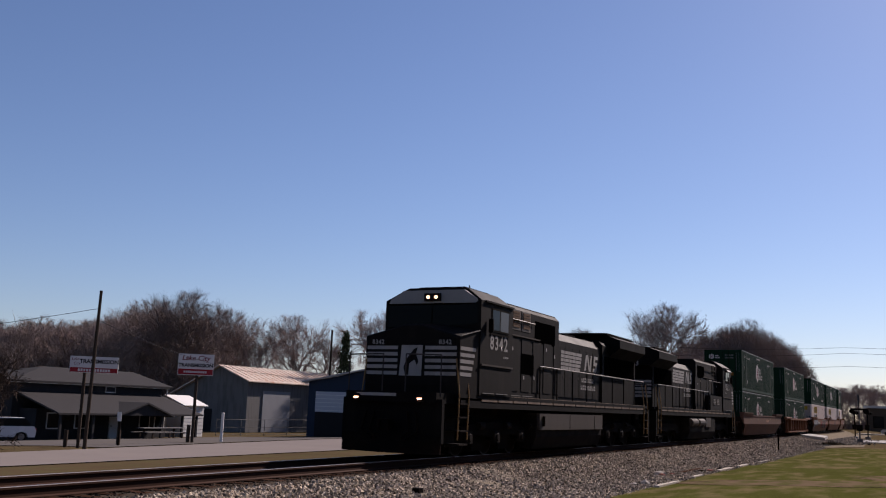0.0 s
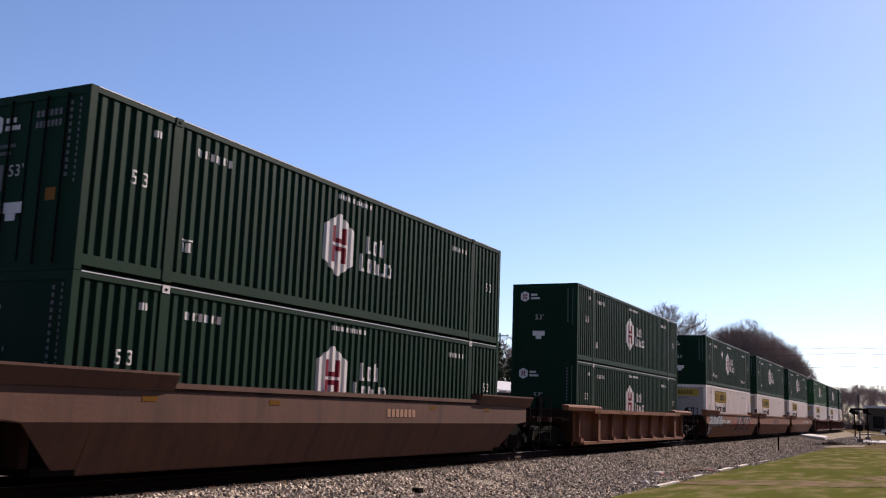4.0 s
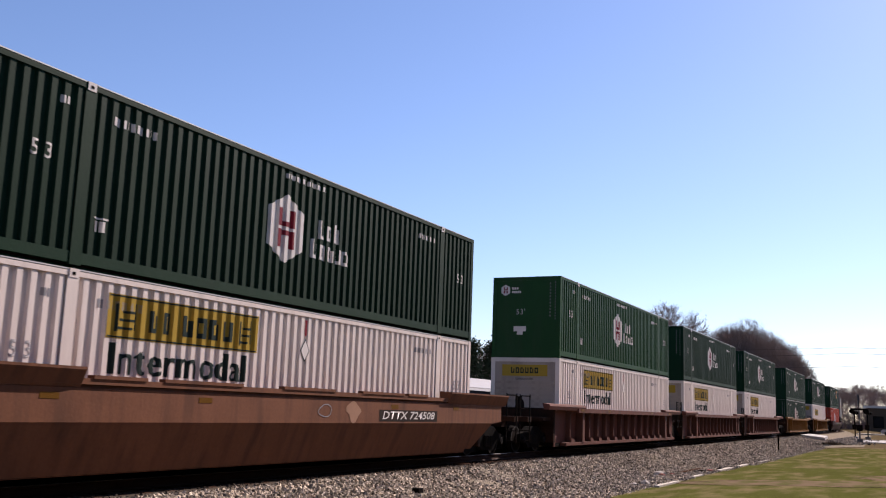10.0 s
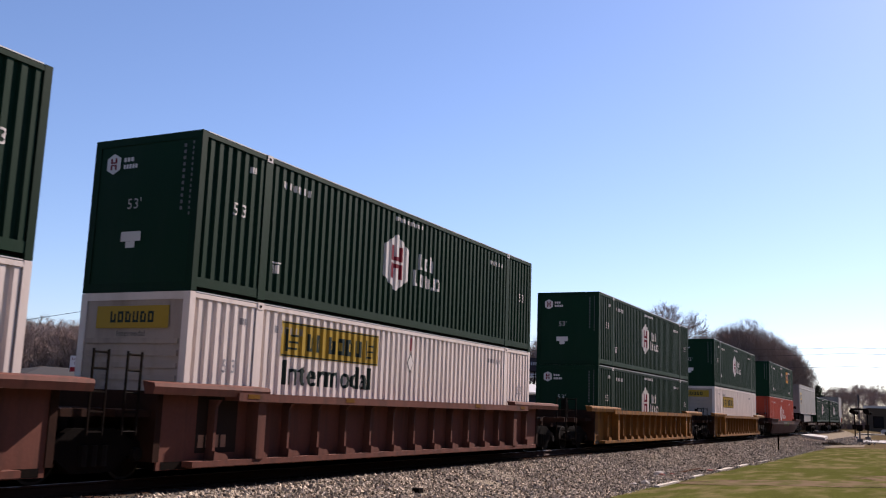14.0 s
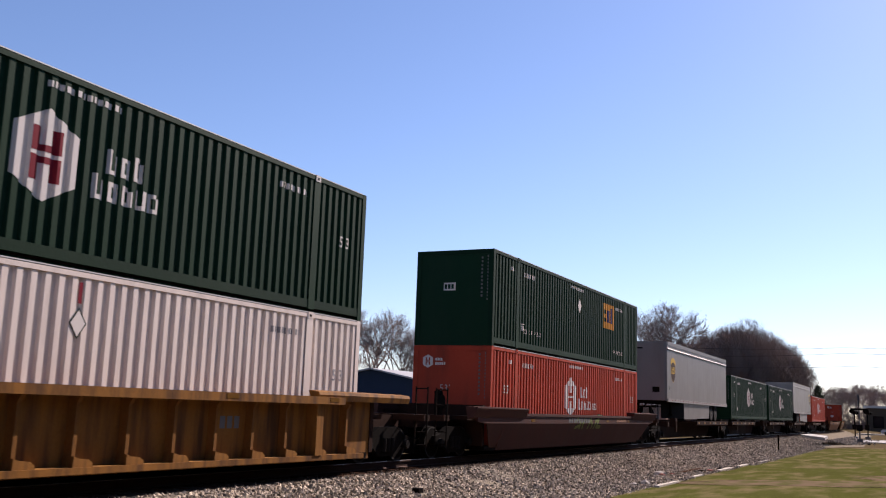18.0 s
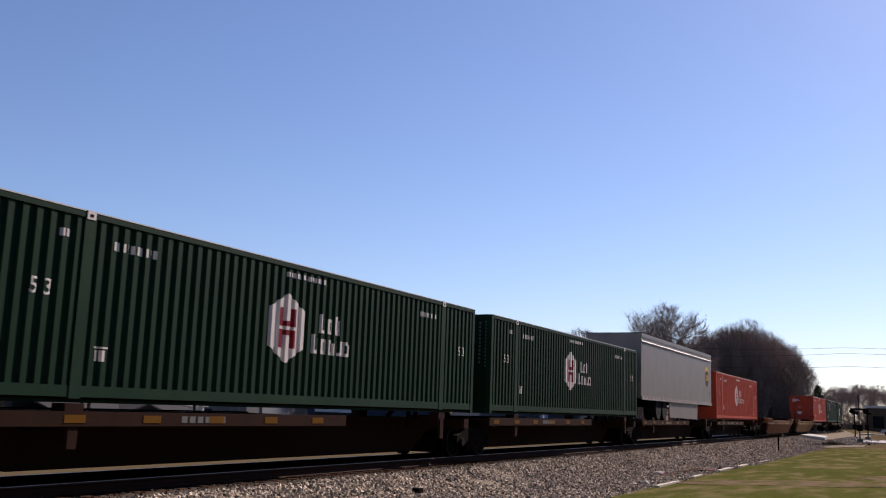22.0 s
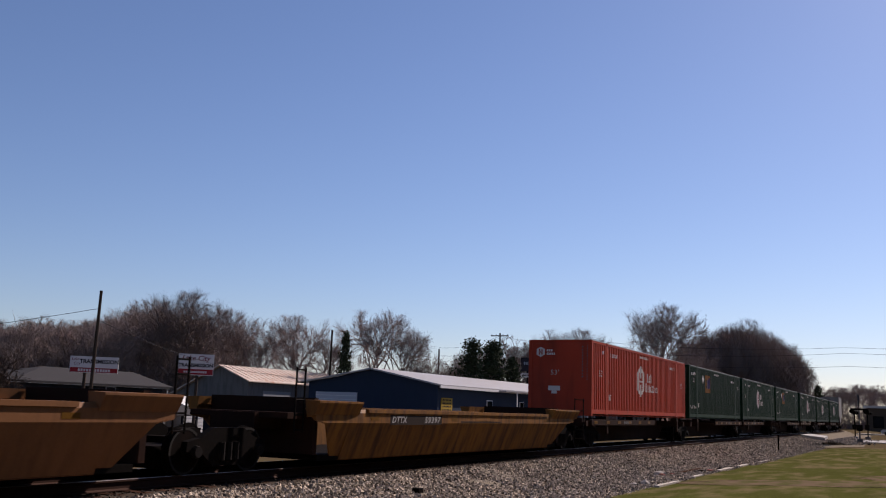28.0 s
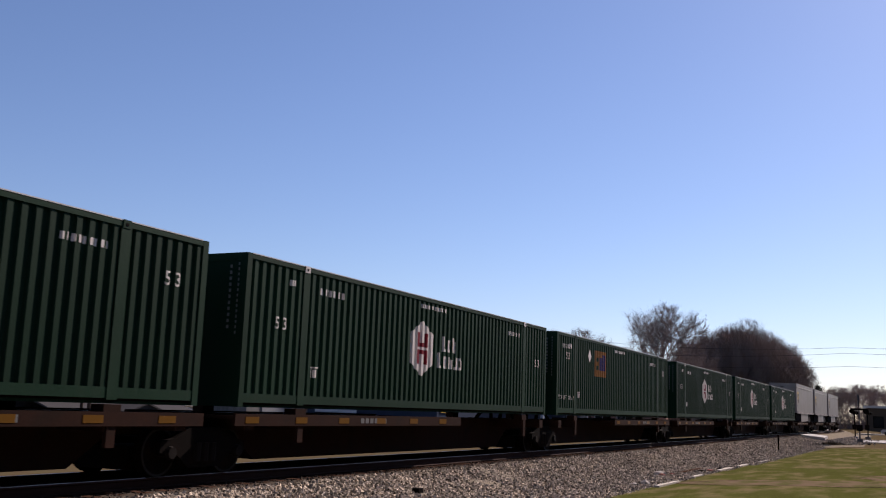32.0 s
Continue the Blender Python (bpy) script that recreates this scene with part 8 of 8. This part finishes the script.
letter_e = [((0.10, 1.50), (0.20, 1.36), (0.50, 1.34), (0.72, 1.38), (0.55, 1.20), (0.15, 1.04), (0.05, 1.22)), ((0.75, 1.30), (1.12, 1.48), (1.08, 1.24), (1.12, 1.10), (0.80, 1.0), (0.90, 1.14)),
            ((0.0, 0.72), (0.30, 0.92), (1.12, 1.04), (1.08, 0.86), (0.20, 0.68)), ((-0.18, 0.58), (0.10, 0.43), (0.40, 0.47), (0.75, 0.38), (0.90, 0.74), (1.08, 0.76), (0.92, 0.24), (-0.18, 0.24))]
flames, gaps = [], []
for along, shapes, inner in ((0.25, letter_e, []), (1.50, letter_r, eyes_r), (2.82, letter_e, []), (4.15, letter_r, eyes_r)):
    flames += [[(along + u, z) for u, z in p] for p in shapes]
    gaps += [[(along + u, z) for u, z in p] for p in inner]
paint_tag(CARS["C3"], [(TAG_RED, wings), (TAG_DARK, [blob(2.80, 0.87, 2.66, 0.62, 24, 30, 6.0, 0.02)]), (TAG_FLESH, flames), (TAG_DARK, gaps)], [(TAG_WHITE, [(f, 0.018, True) for f in flames + gaps] + hooks)], 0.012, "red, brown and black graffiti letters", "white graffiti outline")
paint_tag(CARS["C5"], [(PALE, [blob(1.5, 1.20, 0.30, 0.20, 42, 20, 1.8, 0.12)])], [(TAG_PALE, [(blob(0.4, 1.2, 0.22, 0.12, 43), 0.02, True)])], 0.0, "pale spray-paint patch")
scrawl = [([(-1.25, 1.02), (-0.95, 1.12), (-0.72, 0.98), (-0.70, 0.62), (-1.0, 0.66), (-1.2, 0.80), (-0.78, 0.88)], 0.12, False), ([(-0.2, 1.12), (-0.45, 0.92), (-0.30, 0.66), (0.0, 0.66)], 0.12, False), ([(0.2, 0.62), (0.28, 0.98), (0.5, 1.12), (0.68, 0.86), (0.62, 0.62)], 0.12, False), ([(0.9, 0.66), (1.05, 1.05), (1.45, 1.1), (1.2, 0.86), (1.7, 0.84), (1.1, 0.66), (1.75, 0.62)], 0.12, False), ([(-1.45, 0.55), (0.2, 0.48), (1.9, 0.55)], 0.05, False), ([(1.3, 1.25), (1.9, 1.22)], 0.06, False)]
paint_tag(CARS["C11"], [], [(TAG_DARK, [(p, w + 0.06, c) for p, w, c in scrawl]), (TAG_GREEN, scrawl)], 0.0, "", "olive-green graffiti lettering")

SPINES = ((310.73, 18.0, False, True, False), (328.73, 17.5, True, False, False), (346.09, 17.1, True, False, False), (363.1, 17.4, True, False, False), (380.67, 17.6, True, False, True),
          (439.17, 17.25, True, 1.1, False), (456.42, 17.25, False, False, False), (473.69, 17.25, True, False, False), (490.93, 18.0, False, False, False), (509.1, 17.4, True, False, False),
          (526.5, 17.5, True, False, False), (544.0, 17.8, True, False, False), (561.8, 18.2, True, False, False), (580.0, 18.2, True, False, False), (598.2, 18.2, True, False, True))
for s, pitch, near, first, last in SPINES:
    ride(use((pitch, near, first, last), lambda: spine_car(pitch, near, first, last)), s + C2, 0.0, "low brown articulated spine car unit on the rails", "flat car")
for s, nose, body in ((310.73, True, SILVER), (363.0, False, SILVER), (561.8, True, SILVER), (580.0, True, SILVER), (598.2, True, SILVER)):
    ride(use((nose, body.name), lambda: trailer(nose, body)), s + C2, 1.075, ("grey" if body is SILVER else "white") + " aluminium semi-trailer riding on a spine car", "trailer")


# ---- ties of the track ----
k = 0
rest_v, rest_f = [], []
a = -60.0
rng = random.Random(2)
while a < 330:
    x, y, h = on_track(a)
    m = pose(x, y, -0.18 + rng.uniform(-0.012, 0.004), 0, 0, h + rng.uniform(-0.8, 0.8))
    if 4.0 <= a < 150.0:
        o = new("tie", TIE_ME)
        o.parent = track
        o.matrix_basis = m
    else:
        b0 = len(rest_v)
        rest_v += [tuple(m @ v.co) for v in TIE_ME.vertices]
        rest_f += [tuple(b0 + i for i in p.vertices) for p in TIE_ME.polygons]
    a += 0.53
me = bpy.data.meshes.new("far_ties")
me.from_pydata(rest_v, [], rest_f)
me.materials.append(TIE)
o = new("far_ties", me)
o.parent = track
tagged(o, kind="stuff")


# ---- things that move ----
ALONG = (0.9756815764, -11.0299169207, 7.9833352206, -4.0897601667, 0.7569355745)


def travelled(t):
    """Metres that the train has gone at t seconds; it slows from 15.1 to 13.9 m/s, with a lag near 26 s fitted to the
    camera's view.
    """
    slack = float(np.interp(t, (0, 25, 25.5, 26, 26.5, 27, 32), (0, 0, 0.15, 0.5, 0.95, 1.0, 1.0)))
    return 15.0 * t + sum(c * (t / 16.0) ** (k + 1) for k, c in enumerate(ALONG)) - slack


def roll(w, s, way):
    """Turn a wheelset by the way it runs, while it passes the camera."""
    y, r = w.location.y, w.location.z
    near = [k * 0.035 for k in range(915) if 4.0 < s - travelled(k * 0.035) < 48.0]
    if not near:
        return
    turn = [way * math.degrees((travelled(t) - travelled(near[0])) / r) for t in near]
    rows = [(t, pose(0, y, r, a, 0, 0)) for t, a in zip(near, turn)]
    if near[0] > 0:
        rows.insert(0, (0.0, pose(0, y, r)))
    walk(w, rows + [(32.0, pose(0, y, r, turn[-1], 0, 0))])


def motions():
    for ob, s, z, turned in RIDERS:
        rows = []
        for k in (*range(25), 24.5, 25, 25.5, 26, 26.5, 27, 27.5, *range(28, 33)):
            x, y, h = on_track(s - travelled(k))
            rows.append((float(k), pose(x, y, z, 0, 0, h + (180 if turned else 0))))
        walk(ob, rows)
        for bogie in ob.children:
            for w in bogie.children:
                if w.name.startswith("wheelset"):
                    roll(w, s + (-1 if turned else 1) * (bogie.location.y + w.location.y), -1 if turned else 1)


motions()
